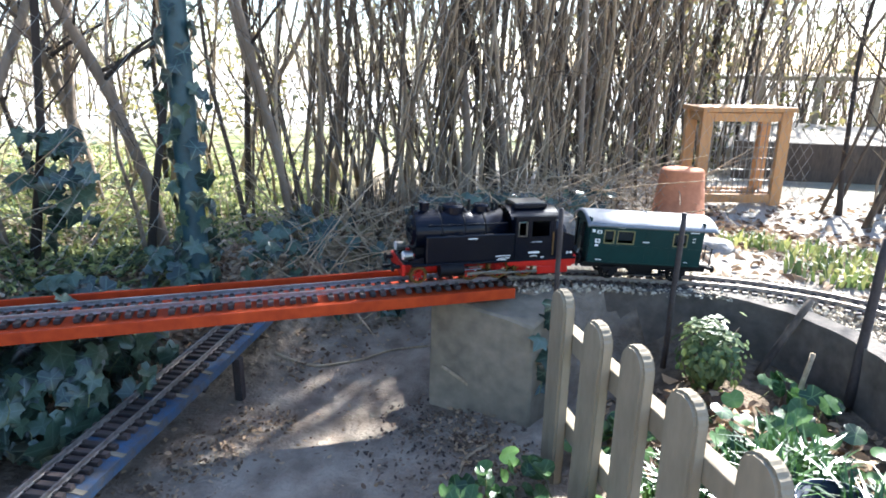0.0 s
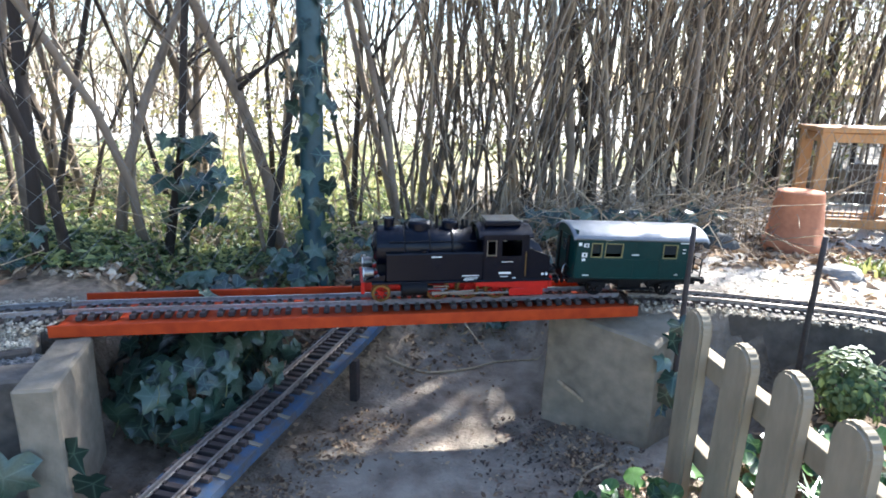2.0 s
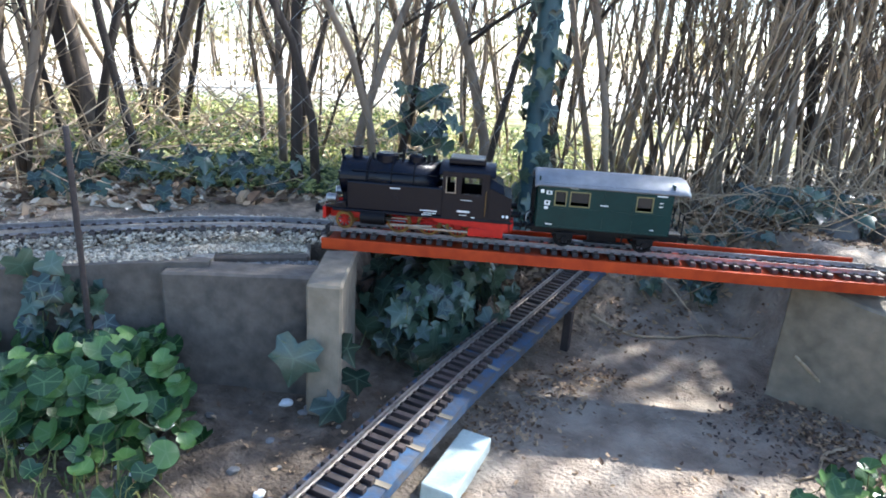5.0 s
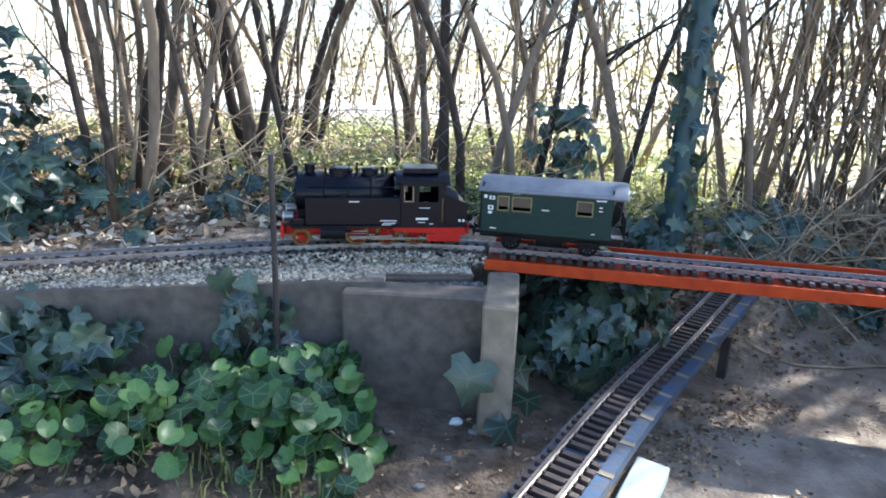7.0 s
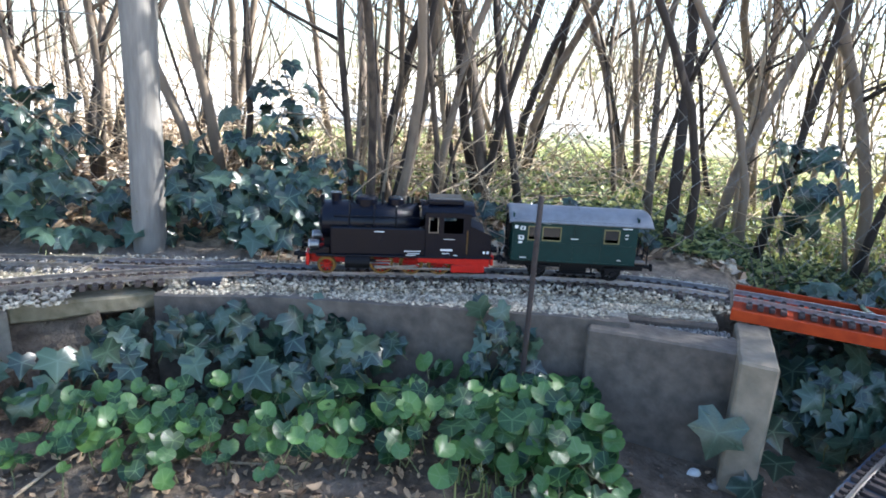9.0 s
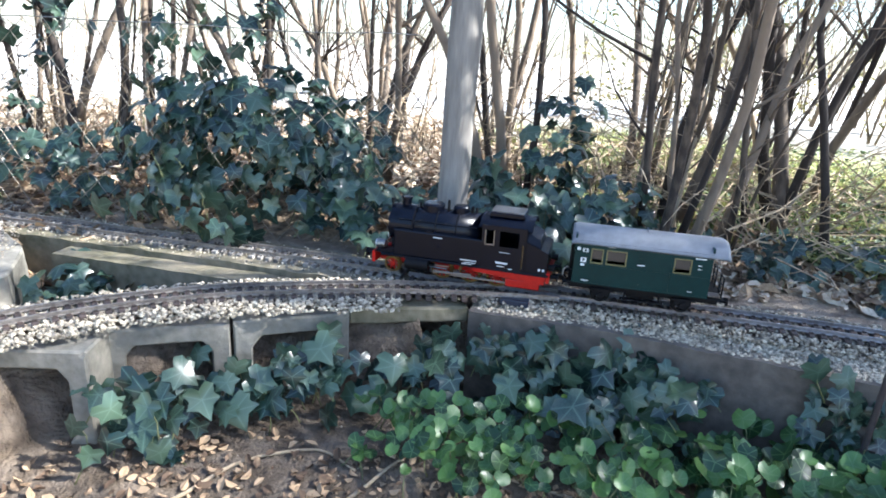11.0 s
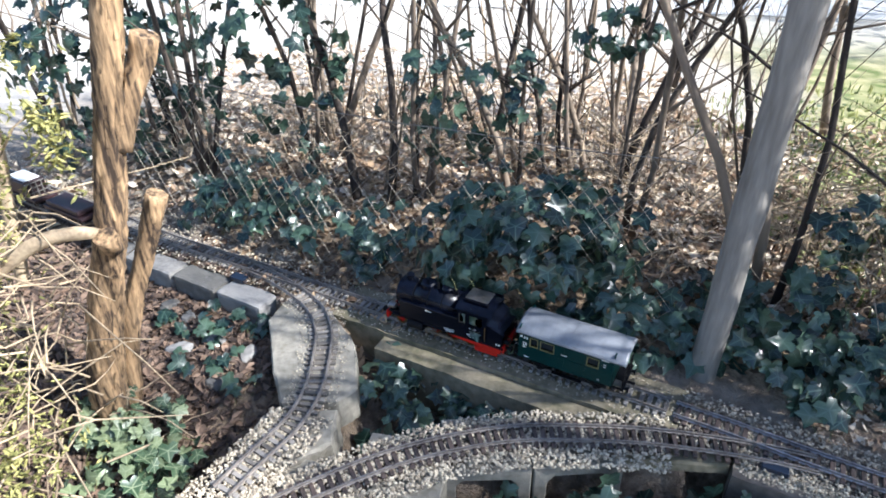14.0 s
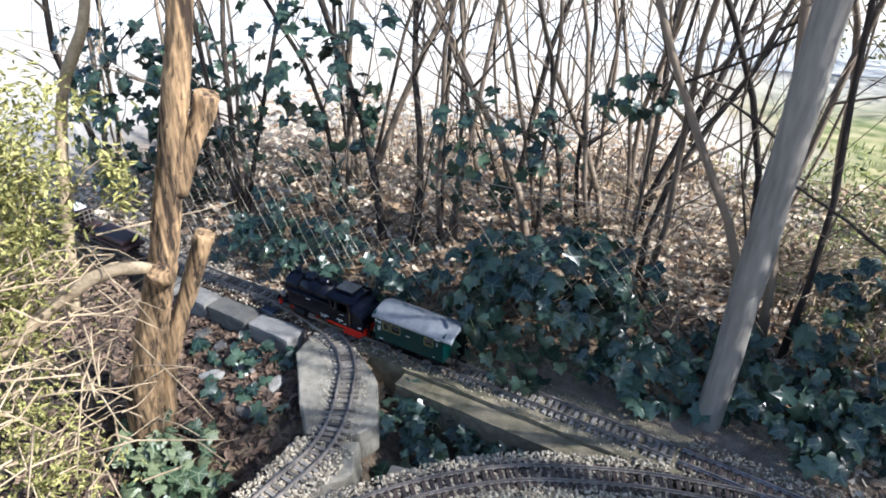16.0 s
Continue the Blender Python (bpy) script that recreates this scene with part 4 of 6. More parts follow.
def run_at(t):
    ts = [r[0] for r in RUN]
    k = max(0, min(len(RUN) - 2, sum(1 for v in ts if v <= t) - 1))
    ta, sa = RUN[k]
    tb, sb = RUN[k + 1]
    slope = lambda i: (RUN[min(i + 1, len(RUN) - 1)][1] - RUN[max(i - 1, 0)][1]) / (RUN[min(i + 1, len(RUN) - 1)][0] - RUN[max(i - 1, 0)][0])
    h = tb - ta
    u = (t - ta) / h
    return sa * (2 * u ** 3 - 3 * u * u + 1) + h * slope(k) * (u ** 3 - 2 * u * u + u) + sb * (3 * u * u - 2 * u ** 3) + h * slope(k + 1) * (u ** 3 - u * u)


COACH_BACK = 0.353  # the coach's middle behind the engine's


def carriage_pose(s, base):
    """Both ends of the wheelbase stand on the line."""
    a, _ = on_main(s + base / 2)
    b, _ = on_main(s - base / 2)
    mid = (a + b) / 2
    d = a - b
    return pose(mid.x, mid.y, mid.z, 0, -math.degrees(math.asin(d.z / d.length)), math.degrees(math.atan2(d.y, d.x)))


def motions():
    times = [k * 0.25 for k in range(65)]
    walk(locomotive, [(t, carriage_pose(run_at(t), 0.16)) for t in times])
    walk(coach_thing, [(t, carriage_pose(run_at(t) - COACH_BACK, 0.144)) for t in times])
    for sets, back in ((loco_wheels, 0.0), (coach_wheels, COACH_BACK)):
        for axle, r in sets:
            here = tuple(axle.location)
            quick = [k * 0.1 for k in range(161)]
            walk(axle, [(t, pose(*here, 0, math.degrees((run_at(t) - run_at(0)) / r), 0)) for t in quick])

# ---- hedge ----
def stem_mesh(seed, height, r0, lean, twigs):
    rng = random.Random(seed)
    verts, faces = [], []

    def put(points, radii, sides):
        v, f = tube_data(points, radii, sides)
        o = len(verts)
        verts.extend(v)
        faces.extend(tuple(o + i for i in q) for q in f)

    pts, p = [], Vector((0, 0, -0.03))
    d = Vector((rng.uniform(-lean, lean), rng.uniform(-lean, lean), 1)).normalized()
    n = 12
    for k in range(n + 1):
        pts.append(p.copy())
        d = (d + Vector((rng.uniform(-0.19, 0.19), rng.uniform(-0.19, 0.19), 0.05))).normalized()
        p = p + d * (height / n)
    radii = [r0 * (1 - 0.75 * k / n) * (1.25 if k == 0 else 1) for k in range(n + 1)]
    put(pts, radii, 7)
    for _ in range(twigs):
        k = rng.randint(1, n - 2)
        base, rr = pts[k].lerp(pts[k + 1], rng.random()), radii[k] * rng.uniform(0.25, 0.6)
        out = Vector((rng.uniform(-1, 1), rng.uniform(-1, 1), rng.uniform(0.3, 1.5))).normalized()
        length = rng.uniform(0.15, 0.75)
        tp, q = [], base.copy()
        for _ in range(6):
            tp.append(q.copy())
            out = (out + Vector((rng.uniform(-0.25, 0.25), rng.uniform(-0.25, 0.25), rng.uniform(-0.05, 0.22)))).normalized()
            q = q + out * length / 5
        put(tp, [rr * (1 - 0.8 * j / 5) for j in range(6)], 4)
        for _ in range(rng.randint(1, 4)):
            b2 = tp[rng.randint(1, 4)]
            o2 = Vector((rng.uniform(-1, 1), rng.uniform(-1, 1), rng.uniform(-0.2, 1.0))).normalized()
            l2 = rng.uniform(0.08, 0.3)
            put([b2, b2 + o2 * l2 * 0.5 + Vector((0, 0, 0.02)), b2 + o2 * l2], [rr * 0.4, rr * 0.3, rr * 0.15], 3)
    return verts, faces


STEMS = [raw_mesh("stem", *stem_mesh(40 + k, 2.6 + 0.2 * (k % 4), 0.0095 + 0.003 * (k % 3), 0.16, 12 + k % 5), BARK, True) for k in range(9)]
THIN = [raw_mesh("stem", *stem_mesh(80 + k, 2.0 + 0.25 * (k % 4), 0.0048 + 0.0013 * (k % 3), 0.24, 13), BARK_PALE, True) for k in range(7)]


def shrub(x, y, count, spread, thick, seed, label, group, z=None, lean=(0, 0), tall=1.0):
    rng = random.Random(seed)
    root = tagged(new("bare_shrub"), label, "shrub", group)
    root.matrix_basis = pose(x, y, ground_z(x, y) if z is None else z)
    for k in range(count):
        a, r = rng.uniform(0, 6.28), spread * math.sqrt(rng.random())
        me = rng.choice(STEMS if rng.random() < thick else THIN)
        ob = piece("stem", me, root, pose(r * math.cos(a), r * math.sin(a), 0, lean[0] + rng.uniform(-6, 6), lean[1] + rng.uniform(-6, 6), rng.uniform(0, 360)))
        s = rng.uniform(0.8, 1.2)
        ob.scale = (s, s, s * tall)
    return root


# the tall bare shrubs along the track
for k, (x, y, c) in enumerate([(-1.02, 1.60, 4), (-1.10, 1.36, 3), (-0.88, 1.86, 3), (-1.53, 0.74, 4), (-1.50, 0.86, 4), (-1.42, 1.08, 2), (-1.86, 1.62, 4), (-1.72, 2.05, 5), (-1.42, 2.28, 5), (-1.35, 1.62, 3),
                               (-1.88, 0.47, 4), (-1.70, 0.82, 4), (-1.60, 0.96, 3), (-1.52, 1.14, 3), (-2.30, 0.20, 3), (-2.62, 0.10, 4), (-2.68, 0.26, 4), (-2.66, -0.10, 4), (-2.56, -0.43, 4), (-2.62, -0.66, 4),
                               (-2.95, -0.84, 4), (-2.25, 0.62, 4), (-2.05, 1.10, 3), (-3.05, -0.2, 4), (-3.1, 0.5, 4), (-2.9, -1.35, 4), (-3.3, -0.9, 4), (-3.25, -1.6, 5), (-3.5, -2.2, 5), (-2.4, 1.9, 4)]):
    shrub(x, y, c, 0.10, 0.75, 300 + k, "tall bare grey-brown shrub stems behind the track", "bare shrubs")
# the thicket
rng_h = random.Random(9)
for k in range(30):
    u = k / 29
    x = -0.55 + 1.55 * u + rng_h.uniform(-0.16, 0.16)
    y = 2.18 + 2.0 * u ** 1.15 + rng_h.uniform(-0.1, 0.55)
    shrub(x, y, 7 if u < 0.5 else 8, 0.26, 0.16, 500 + k, "dense thicket of thin bare hedge stems", "hedge shrubs", lean=(rng_h.uniform(-4, 4), rng_h.uniform(2, 12)), tall=1.2 if u < 0.35 else 1.5)


for k in range(26):
    x = rng_h.uniform(0.2, 3.6)
    y = 3.9 + 0.75 * max(0, x) + rng_h.uniform(0.0, 2.2)
    shrub(x, y, 8, 0.5, 0.2, 700 + k, "pale bare bushes in the sun beyond the hedge", "far bushes")
for k, (x, y) in enumerate([(1.55, 2.2), (1.75, 2.5), (1.62, 1.9), (1.40, 2.85), (1.55, 3.15), (1.75, 2.9), (1.32, 3.05)]):
    shrub(x, y, 3, 0.05, 0.3, 760 + k, "slim bare sapling at the garden's sunny end", "saplings")
for k in range(8):
    a = rng_h.uniform(0, 1)
    shrub(-1.2 - 3.0 * a + rng_h.uniform(-0.4, 0.4), 3.2 - 3.6 * a + rng_h.uniform(-0.4, 0.6), 4, 0.25, 0.25, 790 + k, "thin bare bushes beyond the track's hedge", "far bushes")

# brush between the tall shrubs and the road
for k in range(4):
    x, y = rng_h.uniform(-1.7, -0.1), rng_h.uniform(2.5, 3.7)
    shrub(x, y, 4, 0.28, 0.3, 830 + k, "thin bare bushes beyond the track's hedge", "far bushes")
for k in range(16):
    x, y = rng_h.uniform(-6.5, -1.0), rng_h.uniform(4.2, 6.6)
    shrub(x, y, 6, 0.6, 0.15, 860 + k, "pale bare bushes in the sun beyond the hedge", "far bushes")

# the rough bushes along the far side of the lane
for k in range(30):
    a, d = radians(48 + 5.2 * k + rng_h.uniform(-2, 2)), rng_h.uniform(6.4, 9.0)
    shrub(-0.5 + d * math.cos(a), 0.5 + d * math.sin(a), 7, 0.8, 0.1, 900 + k, "pale bare bushes in the sun beyond the hedge", "far bushes", z=0.17, tall=1.5)

# ---- leaves ----
def leaf_mesh(name, outline, material, cup=0.12, seed=0, fold=0.0, ribs=(), pleat=0.0):
    """One leaf, a unit long, its tip towards +y, cupped about its midrib."""
    rng = random.Random(seed)
    verts = [(0, 0.05, -cup * 0.4)] + [(x, y, cup * (x * x + 0.6 * y * y) + fold * abs(x) + rng.uniform(-0.03, 0.03) - pleat * (1 if k in ribs else -1)) for k, (x, y) in enumerate(outline)]
    n = len(outline)
    me = raw_mesh(name, verts, [(0, 1 + k, 1 + (k + 1) % n) for k in range(n)], material, True)
    me.attributes.new("vein", "FLOAT", "POINT").data.foreach_set("value", [1.0] + [1.0 if k in ribs else 0.0 for k in range(n)])
    return me


HALF = [(0.08, -0.32), (0.27, -0.43), (0.50, -0.27), (0.41, -0.04), (0.56, 0.18), (0.26, 0.28)]
RIBS = (3, 5, 7, 9, 11)
LOBED = [(0.0, -0.24)] + HALF + [(0.0, 0.70)] + [(-x, y) for x, y in HALF[::-1]]
HEART = [(0.0, -0.30)] + [(0.5 * math.sin(a) * (1 + 0.12 * math.cos(a)), -0.5 * math.cos(a)) for a in np.linspace(0.42, 2 * math.pi - 0.42, 13)]
IVY_LEAVES = [leaf_mesh("leaf", [(x * w, y) for x, y in LOBED], IVY, c, k, f, RIBS, 0.045) for k, (w, c, f) in enumerate([(1.0, -0.25, 0.1), (0.85, 0.2, -0.15), (1.1, -0.35, 0.0), (0.95, 0.1, 0.25)])]
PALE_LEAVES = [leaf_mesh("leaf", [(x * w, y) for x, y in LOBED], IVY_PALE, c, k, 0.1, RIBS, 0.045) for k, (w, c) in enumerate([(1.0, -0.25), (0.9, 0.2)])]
ROUND_LEAVES = [leaf_mesh("leaf", [(x * w, y) for x, y in HEART], ROUND_LEAF, c, k, 0.15, (2, 4, 7, 10, 12), 0.02) for k, (w, c) in enumerate([(1.05, 0.35), (0.95, 0.2), (1.15, -0.2)])]


def leaf_pose(p, normal, tip, size):
    n = Vector(normal).normalized()
    y = Vector(tip) - n * n.dot(Vector(tip))
    if y.length < 1e-4:
        y = n.orthogonal()
    y.normalize()
    x = y.cross(n)
    m = Matrix((x, y, n)).transposed().to_4x4()
    return Matrix.Translation(p) @ m @ Matrix.Scale(size, 4)


def foliage(name, label, group, meshes, spots, seed, stalk=True):
    """A plant of single leaves. spots: place, outward direction, size."""
    rng = random.Random(seed)
    base = Vector(spots[0][0])
    root = tagged(new(name), label, "plant", group)
    root.matrix_basis = pose(base.x, base.y, ground_z(base.x, base.y))
    inv = root.matrix_basis.inverted()
    bm = bmesh.new() if stalk else None
    if meshes is IVY_LEAVES and len(spots) > 20:  # small leaves crowd in between
        more = [((p[0] + rng.uniform(-0.03, 0.03), p[1] + rng.uniform(-0.03, 0.03), p[2] + rng.uniform(-0.02, 0.02)), out, size * 0.62) for p, out, size in spots if rng.random() < 0.5]
        spots = [(p, out, size * 0.84) for p, out, size in spots] + more
    for p, out, size in spots:
        p = Vector(p)
        n = Vector(out) + Vector((rng.uniform(-0.65, 0.65), rng.uniform(-0.65, 0.65), rng.uniform(-0.4, 0.5)))
        tip = Vector((rng.uniform(-0.6, 0.6), rng.uniform(-0.6, 0.6), -0.8))
        piece("leaf", rng.choice(meshes), root, inv @ leaf_pose(p, n, tip, size * rng.uniform(0.7, 1.25)))
        if stalk and rng.random() < 0.5:
            q = inv @ (p - n.normalized() * 0.004)
            foot = q + Vector((rng.uniform(-0.03, 0.03), rng.uniform(-0.03, 0.03), -rng.uniform(0.02, 0.06)))
            add_tube(bm, [q, q.lerp(foot, 0.5) - n.normalized() * 0.008, foot], [0.0009, 0.0010, 0.0012], 4)
    if stalk and len(bm.verts):
        part("stalk_tangle", bm, STEM_GREEN, root)["kind"] = "stuff"
    return root


VIEW = Vector((0.5, -0.75, 0.45))  # towards the open path, where the leaves turn


def carpet(points, count, seed, size, low, high, out=(0.25, -0.35, 0.9)):
    """Spots strewn along a line of (x, y, radius)."""
    rng = random.Random(seed)
    got = []
    for _ in range(count):
        k = rng.randrange(len(points))
        x, y, r = points[k]
        a, d = rng.uniform(0, 6.28), r * math.sqrt(rng.random())
        px, py = x + d * math.cos(a), y + d * math.sin(a)
        if near_line(M_ARR, px, py)[0] < 0.09 or near_line(B_ARR, px, py)[0] < 0.075:
            continue
        got.append(((px, py, ground_z(px, py) + rng.uniform(low, high)), out, size))
    return got


def cloud(centre, radii, count, seed, size, bottom=-1.0):
    """Spots on and in a lumpy mound."""
    rng = random.Random(seed)
    got = []
    while len(got) < count:
        v = Vector((rng.gauss(0, 1), rng.gauss(0, 1), rng.gauss(0, 1))).normalized()
        if v.z < bottom:
            continue
        r = rng.uniform(0.55, 1.0) * (1 + 0.35 * noise.noise(v * 2.3 + Vector((seed, 0, 0))))
        p = Vector(centre) + Vector((v.x * radii[0], v.y * radii[1], v.z * radii[2])) * r
        got.append((tuple(p), tuple(v * 0.8 + Vector((0.3, -0.3, 0.25))), size))
    return got


# ivy under the bridge, beside the slab pier
foliage("ivy", "dark glossy ivy hanging under the bridge end", "ivy plants", IVY_LEAVES, cloud((-0.60, 1.27, 0.11), (0.15, 0.17, 0.15), 230, 3, 0.060, -0.6), 1)
foliage("ivy", "dark ivy spilling over the bank behind the lower track", "ivy plants", IVY_LEAVES, cloud((-0.72, 1.42, 0.16), (0.24, 0.13, 0.11), 150, 5, 0.058, -0.3), 2)
# ivy on the wall foot and the kerb wall
foliage("ivy", "dark ivy climbing the kerb wall", "ivy plants", IVY_LEAVES,
        [((-1.175 + 0.02 * math.sin(k * 2.1), 0.475 + 0.03 * math.cos(k * 1.7), 0.10 + 0.17 * (k / 14)), (0.8, -0.6, 0.2), 0.075) for k in range(14)]
        + carpet([(-1.12, 0.38, 0.10), (-1.15, 0.30, 0.09)], 22, 8, 0.065, 0.03, 0.12, (0.7, -0.5, 0.5)), 3)
def on_wall(s0, s1, count, seed, low, high, size):
    """Spots on the front of the left kerb wall, between two stretches of it."""
    rng = random.Random(seed)
    got = []
    for _ in range(count):
        k = int(rng.uniform(s0, s1) * 100)
        d = (left_line[k + 1] - left_line[k - 1]).normalized()
        n = Vector((-d.y, d.x, 0))
        q = left_line[k] + n * rng.uniform(0.008, 0.035)
        got.append(((q.x, q.y, rng.uniform(low, high)), tuple(n + Vector((0, 0, 0.25))), size))
    return got


foliage("ivy", "small dark ivy hanging over the kerb wall", "ivy plants", IVY_LEAVES, on_wall(0.16, 0.28, 26, 61, 0.10, 0.29, 0.045), 4)
foliage("ivy", "large bluish ivy leaves low on the kerb wall", "ivy plants", IVY_LEAVES, on_wall(0.42, 0.74, 46, 62, 0.08, 0.25, 0.055), 72)
foliage("ivy", "single pale-veined ivy sprig on the pier slab", "ivy plants", IVY_LEAVES, [((-0.56, 0.92, 0.06), (0.7, -0.6, 0.2), 0.06), ((-0.54, 0.96, 0.10), (0.8, -0.5, 0.2), 0.055), ((-0.55, 0.94, 0.16), (0.8, -0.5, 0.2), 0.05)], 5)
foliage("ivy", "dense ivy in front of the hollow blocks", "ivy plants", IVY_LEAVES,
        carpet([(-1.30, 0.10, 0.09), (-1.29, -0.02, 0.08), (-1.29, -0.15, 0.08), (-1.28, -0.30, 0.08), (-1.26, -0.42, 0.09), (-1.28, 0.20, 0.09)], 100, 12, 0.057, 0.02, 0.14, (0.85, -0.25, 0.45)), 6)
foliage("ivy", "ivy leaves in the shade beside the kerb wall", "ivy plants", IVY_LEAVES,
        carpet([(-1.26, 0.28, 0.09), (-1.20, 0.36, 0.08), (-1.33, 0.12, 0.06)], 70, 13, 0.052, 0.04, 0.17, (0.85, -0.35, 0.35)), 7)
foliage("ivy", "large ivy leaves hanging before the kerb wall", "ivy plants", IVY_LEAVES,
        [((-1.05 - 0.24 * u + 0.015, 0.50 - 0.31 * u - 0.015, 0.09 + 0.15 * v), (0.8, -0.6, 0.3), 0.052) for u, v in [((k * 0.618) % 1, ((k * 0.377) % 1) ** 1.5) for k in range(46)]], 71)
# ivy between the tracks
foliage("ivy", "dark ivy filling the gap between the two tracks", "ivy plants", IVY_LEAVES,
        carpet([(-1.62, -0.35, 0.09), (-1.66, -0.50, 0.11), (-1.56, -0.55, 0.10), (-1.57, -0.32, 0.06), (-1.72, -0.58, 0.08)], 130, 14, 0.056, 0.03, 0.12, (0.4, -0.1, 0.9)), 8)
# the ivy bank behind the train
foliage("ivy_bush", "large dark ivy bush on the bank behind the track", "ivy plants", IVY_LEAVES, cloud((-1.98, -0.16, 0.42), (0.26, 0.38, 0.27), 330, 15, 0.066, -0.5), 9)
foliage("ivy", "ivy covering the foot of the grey post", "ivy plants", IVY_LEAVES, carpet([(-1.68, 0.12, 0.12), (-1.72, 0.0, 0.12), (-1.62, 0.36, 0.12), (-1.50, 0.48, 0.10), (-1.80, 0.28, 0.14), (-1.55, 0.62, 0.12)], 170, 16, 0.062, 0.02, 0.16, (0.6, -0.2, 0.8)), 10)
foliage("ivy", "ivy trailing through the leaning wire netting", "ivy plants", IVY_LEAVES, carpet([(-2.20, -0.62, 0.12), (-2.34, -0.82, 0.12), (-2.44, -1.05, 0.13), (-2.55, -1.22, 0.13), (-2.62, -0.95, 0.16)], 150, 17, 0.060, 0.02, 0.20, (0.7, 0.0, 0.7)), 11)
foliage("climbing_ivy", "ivy climbing the bare stems behind the netting", "ivy plants", IVY_LEAVES, cloud((-2.72, -0.98, 0.88), (0.22, 0.34, 0.42), 120, 18, 0.068), 12, False)
foliage("climbing_ivy", "dark ivy smothering the shrubs beyond the parked wagons", "ivy plants", IVY_LEAVES, cloud((-3.05, -1.72, 0.72), (0.24, 0.46, 0.46), 230, 48, 0.075), 44, False)
foliage("climbing_ivy", "ivy climbing the stems over the bank", "ivy plants", IVY_LEAVES, cloud((-2.45, -0.30, 0.74), (0.20, 0.30, 0.26), 75, 19, 0.062), 13, False)
foliage("climbing_ivy", "small tuft of ivy on a shrub stem by the post", "ivy plants", IVY_LEAVES, cloud((-1.80, 0.62, 0.52), (0.08, 0.13, 0.17), 34, 20, 0.055), 14, False)
foliage("climbing_ivy", "browning ivy tuft high on a stem", "ivy plants", IVY_LEAVES, cloud((-2.30, 0.12, 0.98), (0.10, 0.18, 0.08), 26, 21, 0.055), 15, False)
foliage("climbing_ivy", "ivy sprays on the stems near the painted post", "ivy plants", IVY_LEAVES, cloud((-0.90, 1.66, 0.44), (0.13, 0.09, 0.15), 34, 22, 0.062), 16, False)
foliage("climbing_ivy", "ivy on the shrubs by the kerb track", "ivy plants", IVY_LEAVES, cloud((-1.66, 0.46, 0.42), (0.14, 0.20, 0.16), 60, 23, 0.06), 17, False)
sprig = leaf_pose(Vector((-0.606, 0.884, 0.150)), (0.45, -0.85, 0.3), (-0.2, 0, -1), 0.082)
veins = bmesh.new()
for tx, ty in ((0, 0.58), (0.42, 0.16), (-0.42, 0.16), (0.42, -0.22), (-0.42, -0.22)):
    add_tube(veins, [sprig @ Vector((0, -0.15, 0.02)), sprig @ Vector((tx * 0.5, ty * 0.5 - 0.07, 0.012)), sprig @ Vector((tx, ty, 0.03))], [0.0010, 0.0008, 0.0004], 4)
big_leaf = tagged(new("ivy_sprig"), "single large ivy leaf with pale veins against the slab", "plant", "ivy plants")
big_leaf.matrix_basis = pose(-0.606, 0.884, 0.03)
piece("leaf", IVY_LEAVES[0], big_leaf, big_leaf.matrix_basis.inverted() @ sprig)
vein_ob = part("leaf_vein", veins, IVY_PALE, big_leaf)
vein_ob.matrix_basis = big_leaf.matrix_basis.inverted()
# ivy at the hedge foot
foliage("ivy", "bluish ivy covering the ground at the hedge foot", "ivy plants", IVY_LEAVES,
        carpet([(-0.45, 1.92, 0.13), (-0.25, 2.02, 0.15), (-0.05, 2.15, 0.16), (0.15, 2.32, 0.16), (0.35, 2.60, 0.18), (-0.62, 1.74, 0.10)], 260, 24, 0.052, 0.01, 0.11, (0.3, -0.6, 0.7)), 18)
foliage("ivy", "ivy and low leaves along the bank behind the kerb track", "ivy plants", IVY_LEAVES,
        carpet([(-1.20, 1.10, 0.12), (-1.32, 0.92, 0.10), (-1.42, 0.72, 0.10), (-1.10, 1.28, 0.10), (-1.48, 0.60, 0.1)], 80, 25, 0.045, 0.01, 0.08, (0.5, -0.5, 0.7)), 19)
# ivy at the juniper's foot, sunlight painted into its leaf colour
foliage("ivy", "ivy at the juniper trunk, its pale green painted as sunlit", "ivy plants", PALE_LEAVES, carpet([(-1.58, -1.18, 0.10), (-1.50, -1.12, 0.09), (-1.62, -1.30, 0.08), (-1.47, -1.25, 0.10)], 140, 26, 0.041, 0.03, 0.10, (0.5, 0.0, 0.8)), 20)
foliage("ivy", "scattered ivy between the edging stones and the juniper", "ivy plants", IVY_LEAVES, carpet([(-1.95, -1.05, 0.10), (-1.85, -1.12, 0.10), (-1.78, -1.00, 0.08), (-2.02, -1.18, 0.1)], 36, 27, 0.055, 0.01, 0.06, (0.3, 0, 0.9)), 21)
# round-leaved violets
foliage("violet_patch", "fresh green round violet leaves by the kerb wall", "violets", ROUND_LEAVES,
        carpet([(-0.89, 0.69, 0.09), (-0.82, 0.65, 0.10), (-0.94, 0.58, 0.11), (-0.86, 0.53, 0.11), (-0.98, 0.45, 0.10), (-0.79, 0.74, 0.07), (-0.74, 0.68, 0.07)], 360, 30, 0.035, 0.02, 0.12, (0.3, -0.45, 0.85)), 22)
